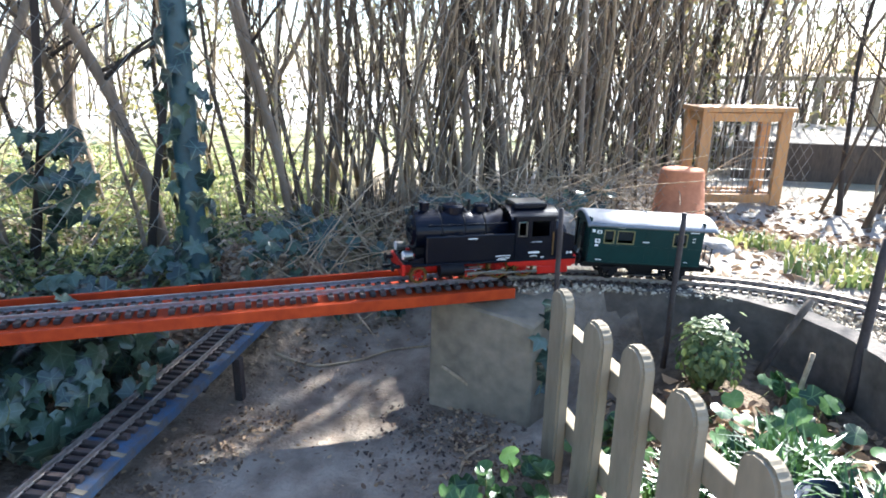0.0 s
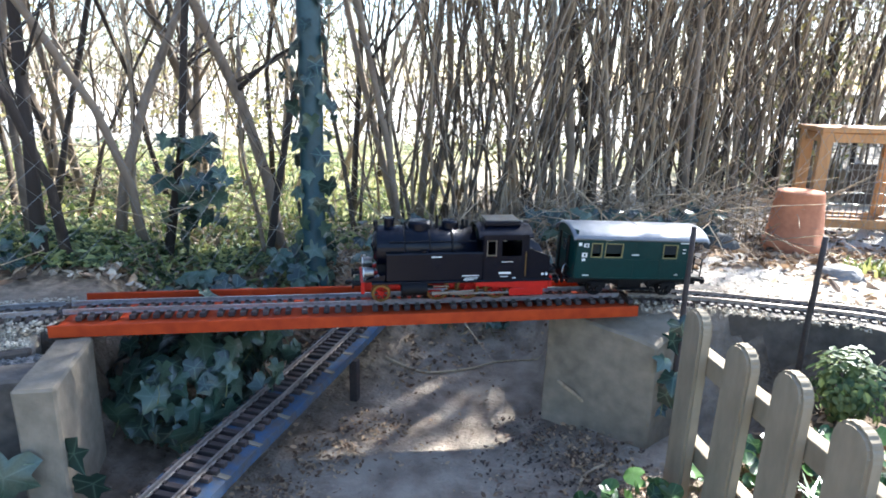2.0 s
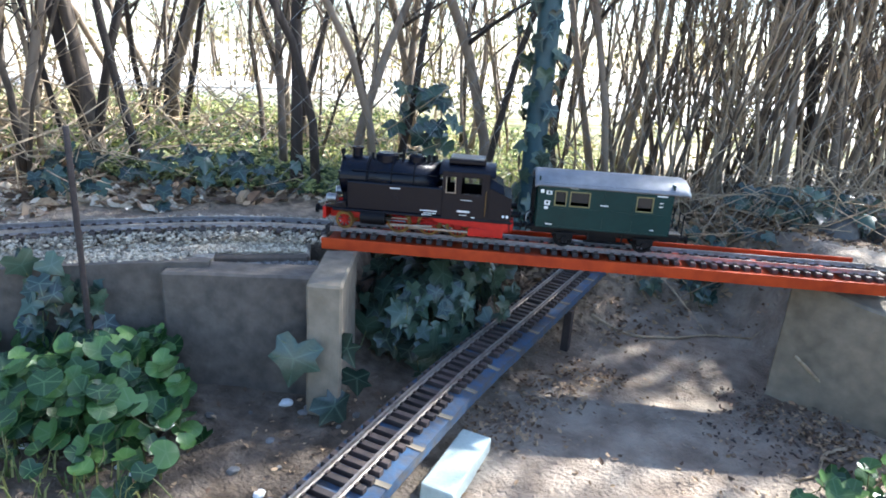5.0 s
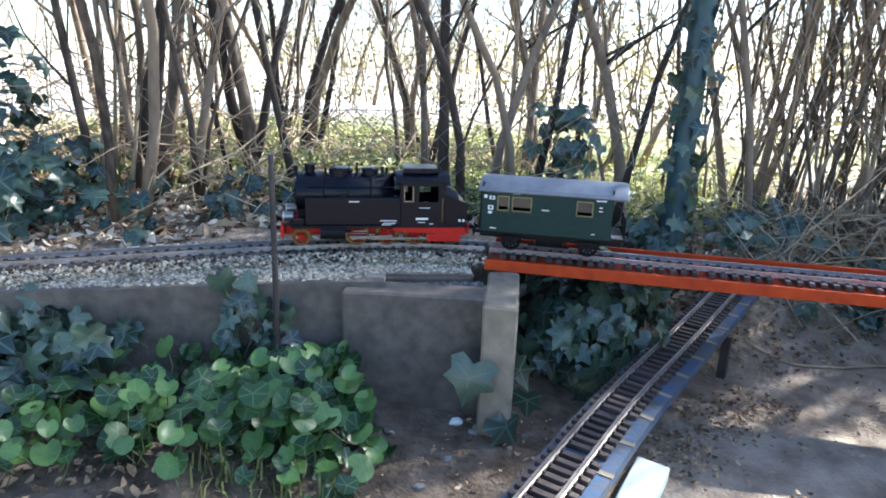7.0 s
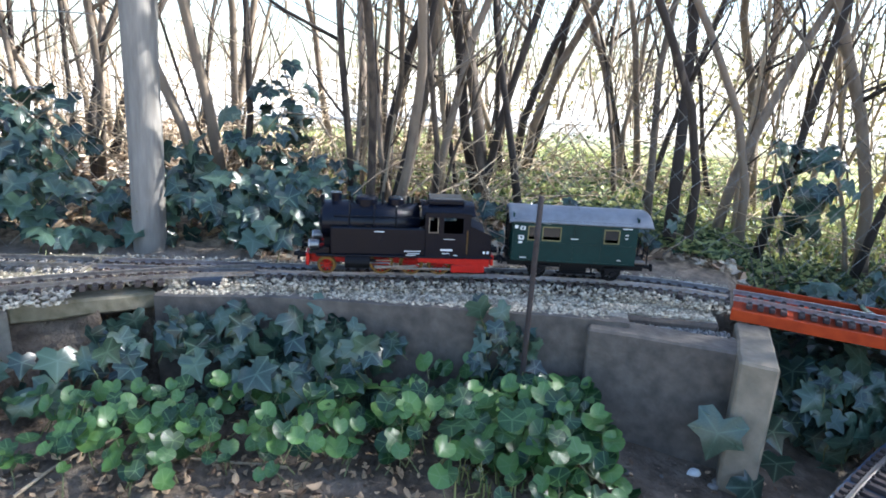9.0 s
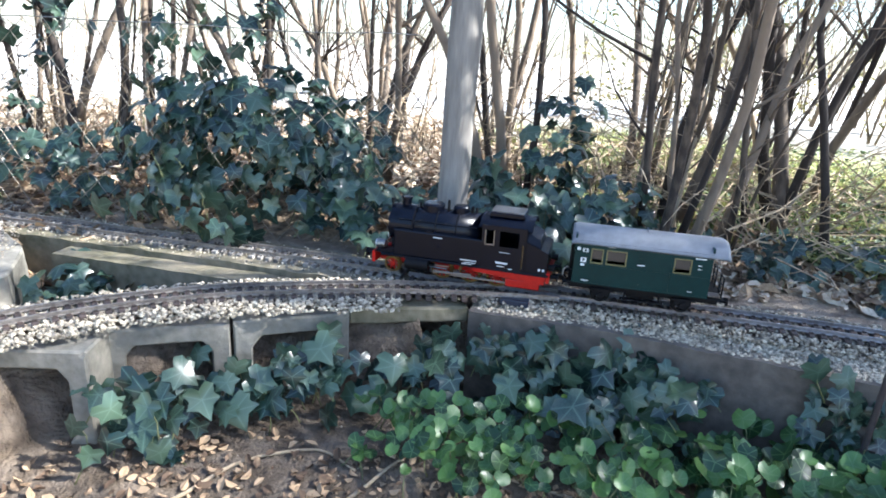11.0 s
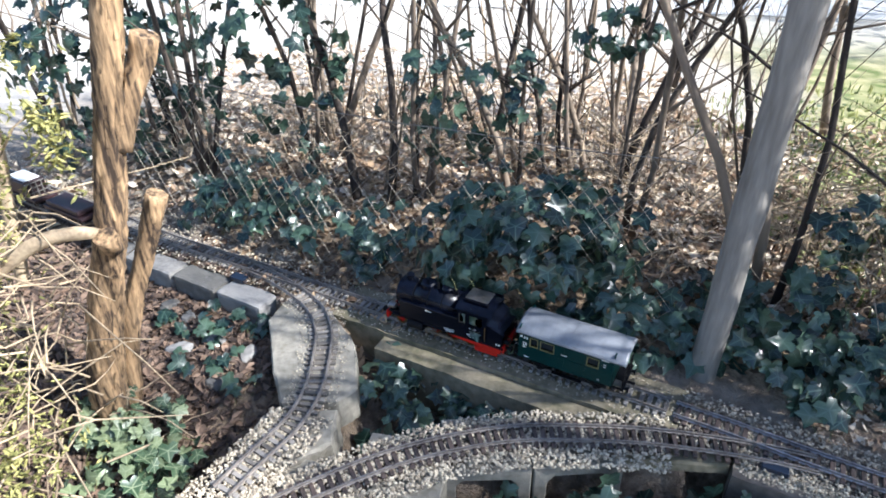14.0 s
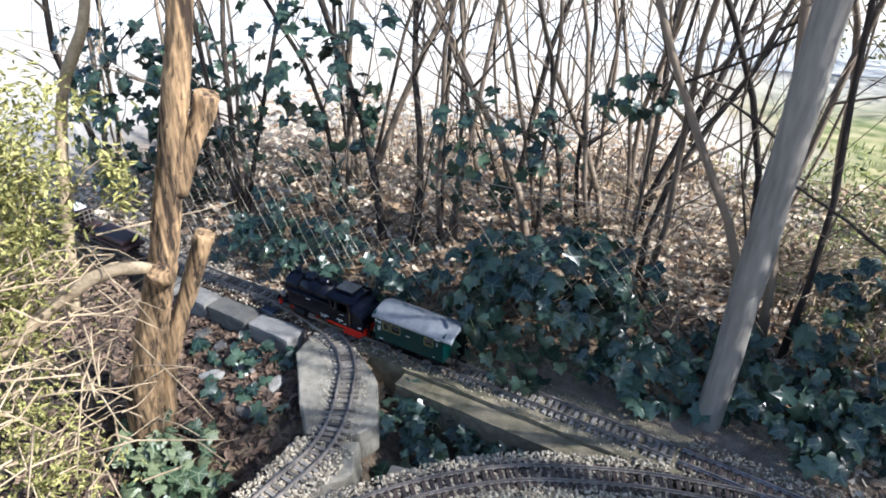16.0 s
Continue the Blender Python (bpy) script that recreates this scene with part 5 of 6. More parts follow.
foliage("violet_patch", "green violet leaves spreading over bare soil", "violets", ROUND_LEAVES,
        carpet([(-1.08, 0.26, 0.10), (-1.12, 0.12, 0.09), (-1.00, 0.34, 0.10), (-1.15, 0.02, 0.08), (-1.05, 0.14, 0.07)], 230, 31, 0.028, 0.02, 0.09, (0.5, -0.35, 0.8)), 23)
foliage("violet_patch", "few violet leaves on bare soil by the edging block", "violets", ROUND_LEAVES, carpet([(-0.70, 0.70, 0.06), (-0.66, 0.62, 0.06), (-0.74, 0.58, 0.07), (-0.78, 0.74, 0.05)], 60, 32, 0.032, 0.01, 0.07), 24)
foliage("violet_patch", "low round leaves in front of the picket fence", "violets", ROUND_LEAVES, carpet([(0.22, 1.22, 0.07), (0.30, 1.16, 0.07), (0.17, 1.12, 0.06), (0.36, 1.06, 0.06), (0.27, 1.28, 0.04)], 75, 33, 0.034, 0.01, 0.07), 25)
foliage("violet_patch", "pale low leaves covering the bed behind the pickets", "violets", ROUND_LEAVES, carpet([(0.50, 1.42, 0.09), (0.62, 1.38, 0.10), (0.70, 1.28, 0.10), (0.56, 1.28, 0.08), (0.72, 1.44, 0.06), (0.45, 1.22, 0.06), (0.40, 1.40, 0.06)], 150, 34, 0.032, 0.005, 0.045, (0.1, -0.4, 0.9)), 26)
foliage("ivy", "ivy sprig at the bridge's end", "ivy plants", IVY_LEAVES, [((0.275 + 0.012 * (k % 3), 1.515 - 0.008 * (k % 4), 0.10 + 0.035 * k), (0.1, -0.9, 0.3), 0.05) for k in range(6)], 27)

# ---- posts, wire netting, rods ----
def round_post(name, x, y, z0, z1, r, material, label, lean=(0, 0), knots=()):
    root = tagged(new(name), label, "post", "fence posts")
    root.matrix_basis = pose(x, y, z0, lean[0], lean[1], 0)
    n = 26
    pts = [(0.004 * noise.noise(Vector((k * 0.4, x, 0))), 0.004 * noise.noise(Vector((k * 0.4, y, 7))), (z1 - z0) * k / n) for k in range(n + 1)]
    rad = [r * (1 - 0.10 * k / n) * (1 + 0.02 * noise.noise(Vector((0, k * 0.9, x)))) for k in range(n + 1)]
    for h in knots:
        k = int(h / (z1 - z0) * n)
        rad[k] *= 1.06
    part("pole", add_tube(bmesh.new(), pts, rad, 18), material, root)
    return root


green_post = round_post("fence_post", -0.595, 1.744, 0.10, 2.3, 0.030, POST_GREEN, "dark blue-green painted metal fence post wound with ivy")
foliage("climbing_ivy", "ivy winding up the painted fence post", "ivy plants", IVY_LEAVES,
        [((-0.595 + 0.040 * math.cos(k * 2.4), 1.744 + 0.040 * math.sin(k * 2.4), 0.17 + 0.95 * (k / 60) ** 1.2), (math.cos(k * 2.4), math.sin(k * 2.4) - 0.4, 0.2), 0.052) for k in range(60)], 41, False)
round_post("fence_post", -1.635, 0.25, 0.22, 2.6, 0.036, POST_GREY, "weathered grey round wooden fence post", (-1.3, -1.0), (0.62, 1.4))


def netting(name, line, base, height, tilt, label, cell=0.066, wire=WIRE, gauge=0.0009):
    """Chain-link netting along a line in plan: zigzag wires hooked into one another."""
    root = tagged(new(name), label, "fence", kind="")
    pts = spline(line, cell / 2)
    rows = int(height / (cell / 2))
    verts, faces = [], []
    for i in range(len(pts) - 1):
        path = []
        for r in range(rows + 1):
            p = pts[i + (r + i) % 2]
            off = 0.010 * noise.noise(Vector((p.x * 2, p.y * 2, r * 0.12)))
            z = (ground_z(p.x, p.y) if base is None else base) + r * cell / 2
            path.append((p.x + tilt[0] * r * cell / 2 + off, p.y + tilt[1] * r * cell / 2 + off, z))
        v, f = tube_data(path, [gauge] * len(path), 3)
        o = len(verts)
        verts += v
        faces += [tuple(o + q for q in face) for face in f]
    ob = new("mesh_wire", raw_mesh("mesh_wire", verts, faces, wire))
    ob["kind"] = "stuff"
    ob.parent = root
    top = [(p.x + tilt[0] * height, p.y + tilt[1] * height, (ground_z(p.x, p.y) if base is None else base) + height) for p in pts[::3]]
    part("tension_wire", add_tube(bmesh.new(), top, 0.0016, 5), WIRE, root)
    return root


netting("wire_fence", [(-0.56, 1.76), (-0.1, 2.02), (0.35, 2.35), (0.8, 2.75), (1.3, 3.2)], None, 0.90, (0, 0), "galvanised chain-link netting in front of the hedge")
netting("wire_fence", [(-0.63, 1.73), (-0.9, 1.42), (-1.25, 0.98)], None, 0.85, (0, 0), "thin chain-link netting between the fence posts")
netting("wire_fence", [(-1.70, 0.16), (-1.92, -0.28), (-2.17, -0.77), (-2.44, -1.20), (-2.69, -1.60)], None, 0.50, (-0.30, 0.12), "old sagging chain-link netting leaning over the ivy bank", wire=OLD_WIRE, gauge=0.0012)


def rod(x, y, z0, x1, y1, z1, r=0.0045, material=RUST, label="thin rusty iron rod stuck in the ground", name="iron_rod"):
    bm = add_tube(bmesh.new(), [(x + (x1 - x) * k / 6 + 0.002 * noise.noise(Vector((k, x * 9, 0))), y + (y1 - y) * k / 6, z0 + (z1 - z0) * k / 6) for k in range(7)], [r * (1.05 - 0.02 * k) for k in range(7)], 8)
    return tagged(part(name, bm, material), label, "rod" if "rod" in name else "stick", "rods and sticks")


rod(-0.895, 0.715, 0.05, -0.872, 0.700, 0.50, 0.0050)
rod(0.300, 1.520, 0.10, 0.302, 1.515, 0.46, 0.0050)
rod(0.525, 1.605, 0.12, 0.53, 1.60, 0.445, 0.0055)
rod(0.815, 1.475, 0.14, 0.835, 1.50, 0.44, 0.0080)
rod(0.690, 1.565, 0.14, 0.775, 1.60, 0.29, 0.0075, BARK, "leaning brown stick against the kerb wall", "garden_stick")
rod(0.725, 1.46, 0.13, 0.745, 1.475, 0.235, 0.0045, DEADWOOD, "pale dry stick standing in the flower bed", "garden_stick")
rod(0.160, 1.535, 0.056, 0.085, 1.505, 0.125, 0.0035, DEADWOOD, "pale stick leaning on the concrete pier", "garden_stick")
for pts, r in (([(-0.36, 1.66), (-0.22, 1.70), (-0.10, 1.80), (0.02, 1.84)], 0.004), ([(0.20, 1.42), (0.16, 1.36), (0.15, 1.28), (0.12, 1.24)], 0.0038), ([(-0.20, 0.92), (-0.12, 0.96), (-0.05, 0.96)], 0.003),
               ([(-1.13, -0.35), (-1.19, -0.24), (-1.20, -0.12), (-1.13, -0.06)], 0.0036), ([(-1.08, -0.08), (-1.14, 0.02), (-1.17, 0.10)], 0.0032), ([(-0.98, 0.30), (-1.06, 0.20), (-1.10, 0.10)], 0.003)):
    line = spline(pts, 0.02)
    bm = add_tube(bmesh.new(), [(p.x, p.y, ground_z(p.x, p.y) + r) for p in line], [r * (1 - 0.5 * k / len(line)) for k in range(len(line))], 6)
    tagged(part("fallen_twig", bm, DEADWOOD), "dry twig lying on the earth", "twig", "fallen twigs")


# ---- picket fence ----
def picket_fence():
    root = tagged(new("picket_fence"), "low weathered wooden picket fence with rounded tops", "fence")
    a, b = Vector((0.324, 1.356)), Vector((0.517, 0.936))
    turn = math.degrees(math.atan2(b.y - a.y, b.x - a.x))
    root.matrix_basis = pose(a.x, a.y, 0, 0, 0, turn)
    gap = (b - a).length / 4
    w, t = 0.058, 0.020
    arc = [(w / 2 * math.cos(q), 0.335 + w / 2 * math.sin(q)) for q in np.linspace(math.pi, 0, 9)]
    outline = [(-w / 2, -0.02)] + arc + [(w / 2, -0.02)]
    bm = bmesh.new()
    front = [bm.verts.new((x, -t / 2, z)) for x, z in outline]
    back = [bm.verts.new((x, t / 2, z)) for x, z in outline]
    bm.faces.new(front)
    bm.faces.new(back[::-1])
    for k in range(len(outline)):
        bm.faces.new((front[k], back[k], back[(k + 1) % len(outline)], front[(k + 1) % len(outline)]))
    bmesh.ops.recalc_face_normals(bm, faces=bm.faces)
    bmesh.ops.bevel(bm, geom=list(bm.edges), offset=0.004, segments=2, affect="EDGES")
    me = bpy.data.meshes.new("picket")
    bm.to_mesh(me)
    bm.free()
    me.materials.append(PICKET)
    rng = random.Random(4)
    for k in range(5):
        piece("picket", me, root, pose(k * gap, -0.014, rng.uniform(-0.006, 0.006), rng.uniform(-1, 1), rng.uniform(-2.5, 2.5), rng.uniform(-2, 2)))
    for z in (0.115, 0.275):
        part("rail", roughen(box((4 * gap + 0.06, 0.022, 0.034), (2 * gap, 0.010, z), 0.003), 0.0015, 20, 2), PICKET, root)
    return root


picket_fence()

# ---- the lower track's plank and its supports ----
plank = tagged(new("track_plank"), "long plank in flaking blue paint under the lower track", "plank")
verts, faces = [], []
low_idx = list(range(0, len(LOW), 3))
for i in low_idx:
    p = LOW[i]
    z = p.z - 0.0175
    for dx, dz in ((-0.046, -0.018), (0.060, -0.018), (0.060, 0), (-0.046, 0)):
        verts.append((p.x + dx, p.y, z + dz))
for k in range(len(low_idx) - 1):
    for q in range(4):
        faces.append((k * 4 + q, k * 4 + (q + 1) % 4, k * 4 + 4 + (q + 1) % 4, k * 4 + 4 + q))
board = new("board", raw_mesh("board", verts, faces, BLUE_PLANK))
board.parent = plank
for x, y in ((-0.365, 1.50), (-0.455, 1.50), (-0.40, 0.45)):
    i = near_line(np.array([(p.x, p.y) for p in LOW]), x, y)[1]
    part("support_post", box((0.018, 0.018, LOW[i].z - 0.036 + 0.06), (x, y, (LOW[i].z - 0.036 - 0.06) / 2), 0.002), RUST, plank)
rng = random.Random(71)
for k in range(14):
    p = LOW[30 + k * 9]
    bm = box((0.028, 0.010, 0.0012), (0, 0, 0))
    ob = part("flaked_patch", bm, PICKET, plank)
    ob.matrix_basis = pose(p.x + 0.048, p.y, p.z - 0.0166, 0, 0, rng.uniform(-8, 8))

bm = box((0.052, 0.16, 0.10), (0, 0, -0.05), 0.003)
ob = part("pale_block", bm, PALE_BLOCK)
ob.matrix_basis = pose(-0.325, 0.945, 0.040, 0, 2, 8)
tagged(ob, "pale mint-green painted wooden block end beside the plank", "block")

# ---- pots, crate, stones, far end of the garden ----
def pot(x, y, r_low, r_top, h, material, label, name="flower_pot", upside=True):
    z = ground_z(x, y)
    prof = [(r_low, 0), (r_low * 1.04, 0), (r_low * 1.04, h * 0.2), (r_low * 0.97, h * 0.2), (r_top, h * 0.97), (r_top * 0.97, h), (0.001, h)] if upside else \
        [(r_low * 0.8, 0), (r_low, h), (r_low * 1.06, h), (r_low * 1.06, h - 0.008), (r_low * 0.95, h - 0.004), (r_low * 0.75, 0.01), (0.001, 0.01)]
    n = 32
    bm = bmesh.new()
    rings = [[bm.verts.new((r * math.cos(2 * math.pi * k / n), r * math.sin(2 * math.pi * k / n), zz)) for k in range(n)] for r, zz in prof]
    for a, b in zip(rings, rings[1:]):
        for k in range(n):
            bm.faces.new((a[k], a[(k + 1) % n], b[(k + 1) % n], b[k]))
    bmesh.ops.recalc_face_normals(bm, faces=bm.faces)
    ob = part(name, smooth(bm), material)
    ob.matrix_basis = pose(x, y, z - 0.004)
    return tagged(ob, label, "flower pot")


pot(0.70, 2.66, 0.092, 0.072, 0.205, TERRACOTTA, "terracotta flower pot standing upside down on the gravel")
pot(0.66, 1.10, 0.05, 0.05, 0.07, BLUE_PLASTIC, "small dark blue plastic pot in the flower bed", "plastic_pot", False)


def crate(x, y, turn):
    root = tagged(new("wooden_cage"), "orange pine cage frame with wire mesh panels", "cage")
    root.matrix_basis = pose(x, y, ground_z(x, y), 0, 0, turn)
    w, d, h = 0.32, 0.16, 0.38
    for sx in (-w / 2, w / 2):
        for sy in (-d / 2, d / 2):
            part("corner_post", box((0.045, 0.03, h), (sx, sy, h / 2), 0.003), CRATE_WOOD, root)
    for z in (0.03, h - 0.02):
        for sy in (-d / 2, d / 2):
            part("cross_rail", box((w - 0.046, 0.024, 0.035), (0, sy, z), 0.003), CRATE_WOOD, root)
        for sx in (-w / 2, w / 2):
            part("cross_rail", box((0.024, d - 0.031, 0.035), (sx, 0, z), 0.003), CRATE_WOOD, root)
    part("lid", box((w + 0.06, d + 0.06, 0.018), (0, 0, h + 0.010), 0.003), CRATE_WOOD, root)
    for k in range(13):
        part("mesh_wire", add_cyl(bmesh.new(), 0.002, 0.002, h - 0.06, (-w / 2 + 0.03 + k * 0.022, -d / 2, h / 2), sides=5), WIRE, root)
    for k in range(7):
        part("mesh_wire", add_cyl(bmesh.new(), 0.0015, 0.0015, w - 0.05, (0, -d / 2, 0.06 + k * 0.045), (0, 90, 0), 5), WIRE, root)
    return root


crate(0.985, 3.21, 12)
far_bed = tagged(new("raised_bed"), "long raised bed of pale gravel behind dark timber", "raised bed")
part("front_board", roughen(box((3.2, 0.05, 0.22), (2.75, 3.78, 0.25), 0.004, (0, 0, -4)), 0.004, 8, 3), WOOD_DARK, far_bed)
part("bed_fill", roughen(box((3.2, 1.6, 0.20), (2.8, 4.62, 0.24), 0.01, (0, 0, -4)), 0.03, 5, 5), BED, far_bed)
part("top_rail", box((3.2, 0.04, 0.03), (2.8, 5.45, 0.66), 0.003, (0, 0, -4)), PICKET, far_bed)
for k in range(9):
    part("rail_post", box((0.04, 0.04, 0.40), (1.3 + k * 0.38, 5.55 - k * 0.027, 0.46), 0.003), PICKET, far_bed)


def rock(x, y, sx, sy, sz, seed, label="pale flat stone lying on the gravel", material=STONE, sink=0.3):
    bm = bmesh.new()
    bmesh.ops.create_icosphere(bm, subdivisions=3, radius=1)
    for v in bm.verts:
        v.co *= 1 + 0.25 * noise.noise(v.co * 1.4 + Vector((seed, 0, 0))) + 0.06 * noise.noise(v.co * 5 + Vector((seed, 3, 0)))
        v.co.z = min(v.co.z, 0.72)
        v.co = Vector((v.co.x * sx, v.co.y * sy, v.co.z * sz))
    ob = part("stone", bm, material)
    ob.matrix_basis = pose(x, y, ground_z(x, y) + sz * sink, 0, 0, seed * 37)
    return tagged(ob, label, "stone", "loose stones")


rock(0.72, 2.15, 0.055, 0.045, 0.030, 1)
rock(0.13, 2.22, 0.10, 0.06, 0.05, 2, "broad pale stone at the hedge foot")
rock(0.27, 2.30, 0.11, 0.07, 0.07, 3, "broad pale stone at the hedge foot")
rock(0.42, 2.52, 0.10, 0.06, 0.05, 4, "grey stone at the hedge foot")
rock(-0.80, 0.905, 0.038, 0.025, 0.018, 5, "rounded grey stone on top of the edging block", sink=9.3)
for k, (x, y) in enumerate([(-2.05, -1.22), (-1.93, -1.10), (-1.90, -1.20), (-2.12, -1.30), (-1.86, -0.99), (-1.98, -0.99), (-1.75, -1.06)]):
    rock(x, y, 0.030 + 0.006 * (k % 3), 0.022, 0.020, 20 + k, "grey broken stone among dry leaves")
rng = random.Random(52)
for k in range(26):
    x, y = rng.uniform(-0.85, -0.50), rng.uniform(0.55, 0.98)
    r = rng.uniform(0.003, 0.008)
    rock(x, y, r * 1.3, r, r * 0.8, 60 + k, "small white pebble on the earth", WHITE if rng.random() < 0.4 else STONE)
tagged(rock(-0.64, 0.895, 0.012, 0.008, 0.008, 99, "white pebble beside the pier slab", WHITE), "white pebble beside the pier slab")


# ---- box bush, grass ----
def box_bush(x, y, z, r, count, seed):
    root = tagged(new("box_bush"), "small box bush with yellowish green leaves by the wall", "bush")
    root.matrix_basis = pose(x, y, z)
    rng = random.Random(seed)
    bm = bmesh.new()
    for k in range(9):
        a = rng.uniform(0, 6.28)
        e = Vector((math.cos(a) * r * 0.8, math.sin(a) * r * 0.8, rng.uniform(1.2, 2.2) * r))
        add_tube(bm, [(0, 0, 0), e * 0.5 + Vector((0, 0, 0.02)), e], [0.004, 0.003, 0.0015], 5)
    part("branch_tangle", bm, BARK, root)
    verts, faces = [], []
    for _ in range(count):
        v = Vector((rng.gauss(0, 1), rng.gauss(0, 1), rng.gauss(0, 1))).normalized() * rng.uniform(0.5, 1.0)
        v *= 1 + 0.55 * noise.noise(v * 3.4)
        p = Vector((v.x * r, v.y * r, v.z * r * 1.15 + r * 1.15))
        m = leaf_pose(p, v + Vector((0, -0.3, 0.6)), (rng.uniform(-1, 1), rng.uniform(-1, 1), 0.6), 0.0145 * rng.uniform(0.6, 1.4))
        o = len(verts)
        for q in ((0, -0.5, 0), (0.3, -0.1, 0.06), (0.22, 0.35, 0.03), (0, 0.5, 0), (-0.22, 0.35, 0.03), (-0.3, -0.1, 0.06)):
            verts.append(m @ Vector(q))
        faces += [(o, o + 1, o + 2, o + 3), (o, o + 3, o + 4, o + 5)]
    ob = new("leaves", raw_mesh("leaves", verts, faces, BUSH_LEAF))
    ob.parent = root
    ob["kind"] = "stuff"
    return root


box_bush(0.592, 1.535, 0.125, 0.060, 1000, 3)


def blades(name, label, spots, seed, height, material=GRASS, width=0.0032):
    """Grass blades, each bent over; one object of stuff."""
    rng = random.Random(seed)
    verts, faces = [], []
    for x, y, z in spots:
        a = rng.uniform(0, 6.28)
        h = height * rng.uniform(0.5, 1.2)
        d = Vector((math.cos(a), math.sin(a), 0))
        s = Vector((-d.y, d.x, 0)) * width * rng.uniform(0.7, 1.3)
        b = rng.uniform(0.15, 0.8)
        p0, p1, p2 = Vector((x, y, z)), Vector((x, y, z + h * 0.6)) + d * h * b * 0.35, Vector((x, y, z + h * (1 - 0.45 * b))) + d * h * b
        o = len(verts)
        verts += [p0 - s, p0 + s, p1 + s * 0.8, p1 - s * 0.8, p2]
        faces += [(o, o + 1, o + 2, o + 3), (o + 3, o + 2, o + 4)]
    return tagged(new(name, raw_mesh(name, verts, faces, material)), label, "grass", kind="stuff")


def strewn(areas, count, seed):
    rng = random.Random(seed)
    out = []
    for _ in range(count):
        x, y, r = areas[rng.randrange(len(areas))]
        a, d = rng.uniform(0, 6.28), r * math.sqrt(rng.random())
        px, py = x + d * math.cos(a), y + d * math.sin(a)
        out.append((px, py, ground_z(px, py) - 0.002))
    return out


blades("grass_tuft", "dark green grass tufts in the flower bed", strewn([(0.56, 1.16, 0.06), (0.63, 1.20, 0.06), (0.49, 1.20, 0.04), (0.72, 1.10, 0.06)], 900, 5, ), 6, 0.10, ROUND_LEAF)
blades("grass", "sunlit grass and weeds beyond the fence", strewn([(-1.25, 1.95, 0.45), (-1.9, 1.2, 0.5), (-0.95, 2.4, 0.5), (-2.3, 1.7, 0.7), (-1.5, 3.0, 0.8), (-3.0, 1.6, 0.8)], 4600, 7), 8, 0.065, GRASS, 0.004)
blades("dry_grass", "pale dry grass and weed stems behind the bank", strewn([(-3.1, 0.4, 0.5), (-3.6, -0.6, 0.6), (-2.2, 0.9, 0.35), (0.2, 2.9, 0.5), (-0.2, 2.6, 0.35)], 1700, 9), 10, 0.13, BARK_PALE, 0.0028)
blades("weed_stems", "dead curling weed stems on the soil", strewn([(-0.80, 0.55, 0.07), (-0.70, 0.50, 0.07), (-0.66, 0.60, 0.06)], 130, 11), 12, 0.05, GRASS, 0.0016)
blades("weed_stems", "fresh young weeds among the gravel", strewn([(0.95, 1.95, 0.12), (1.05, 2.2, 0.15), (0.85, 2.3, 0.1)], 380, 13), 14, 0.05, GRASS, 0.005)


# ---- loose ground cover ----
def litter(name, label, areas, count, seed, size, lift=0.004, material=LITTER):
    """Dry curled leaves strewn on the ground, one object of stuff."""
    rng = random.Random(seed)
    verts, faces = [], []
    for x, y, z in strewn(areas, count, seed):
        m = leaf_pose(Vector((x, y, z + lift + rng.uniform(0, 0.008))), (rng.uniform(-0.7, 0.7), rng.uniform(-0.7, 0.7), 1), (rng.uniform(-1, 1), rng.uniform(-1, 1), 0.1), size * rng.uniform(0.5, 1.4))
        o, c = len(verts), rng.uniform(-0.35, 0.35)
        for q in ((0, -0.5, 0), (0.28, -0.12, c), (0.24, 0.25, c), (0, 0.55, 0.1), (-0.24, 0.25, c), (-0.28, -0.12, c)):
            verts.append(m @ Vector(q))
        faces += [(o, o + 1, o + 2, o + 3), (o, o + 3, o + 4, o + 5)]
    return tagged(new(name, raw_mesh(name, verts, faces, material)), label, "dry leaves", kind="stuff")


# leaves coloured dark to stand for the shade on this ground
litter("leaf_litter", "brown leaves around the juniper and the stones, shade painted into their colour", [(-1.75, -1.10, 0.30), (-1.95, -1.20, 0.30), (-1.55, -1.30, 0.35), (-2.15, -1.40, 0.25), (-1.60, -1.62, 0.30), (-1.95, -1.70, 0.32), (-1.35, -1.50, 0.25), (-2.25, -1.95, 0.35)], 9500, 15, 0.030, material=DARK_LITTER)
litter("leaf_litter", "brown dry leaves on the bank behind the track", [(-2.2, -0.5, 0.4), (-2.6, -0.8, 0.5), (-2.5, 0.1, 0.5), (-2.0, 0.5, 0.4), (-1.6, 0.9, 0.35), (-3.0, -0.5, 0.6), (-1.3, 1.3, 0.3)], 5200, 16, 0.036)
litter("leaf_litter", "brown dry leaves at the hedge foot", [(-0.6, 1.75, 0.18), (-0.05, 2.25, 0.2), (0.3, 2.4, 0.35), (0.7, 2.6, 0.4), (-0.3, 2.3, 0.4), (-0.9, 1.7, 0.3), (1.0, 2.2, 0.5), (1.3, 2.8, 0.6)], 3600, 17, 0.030)
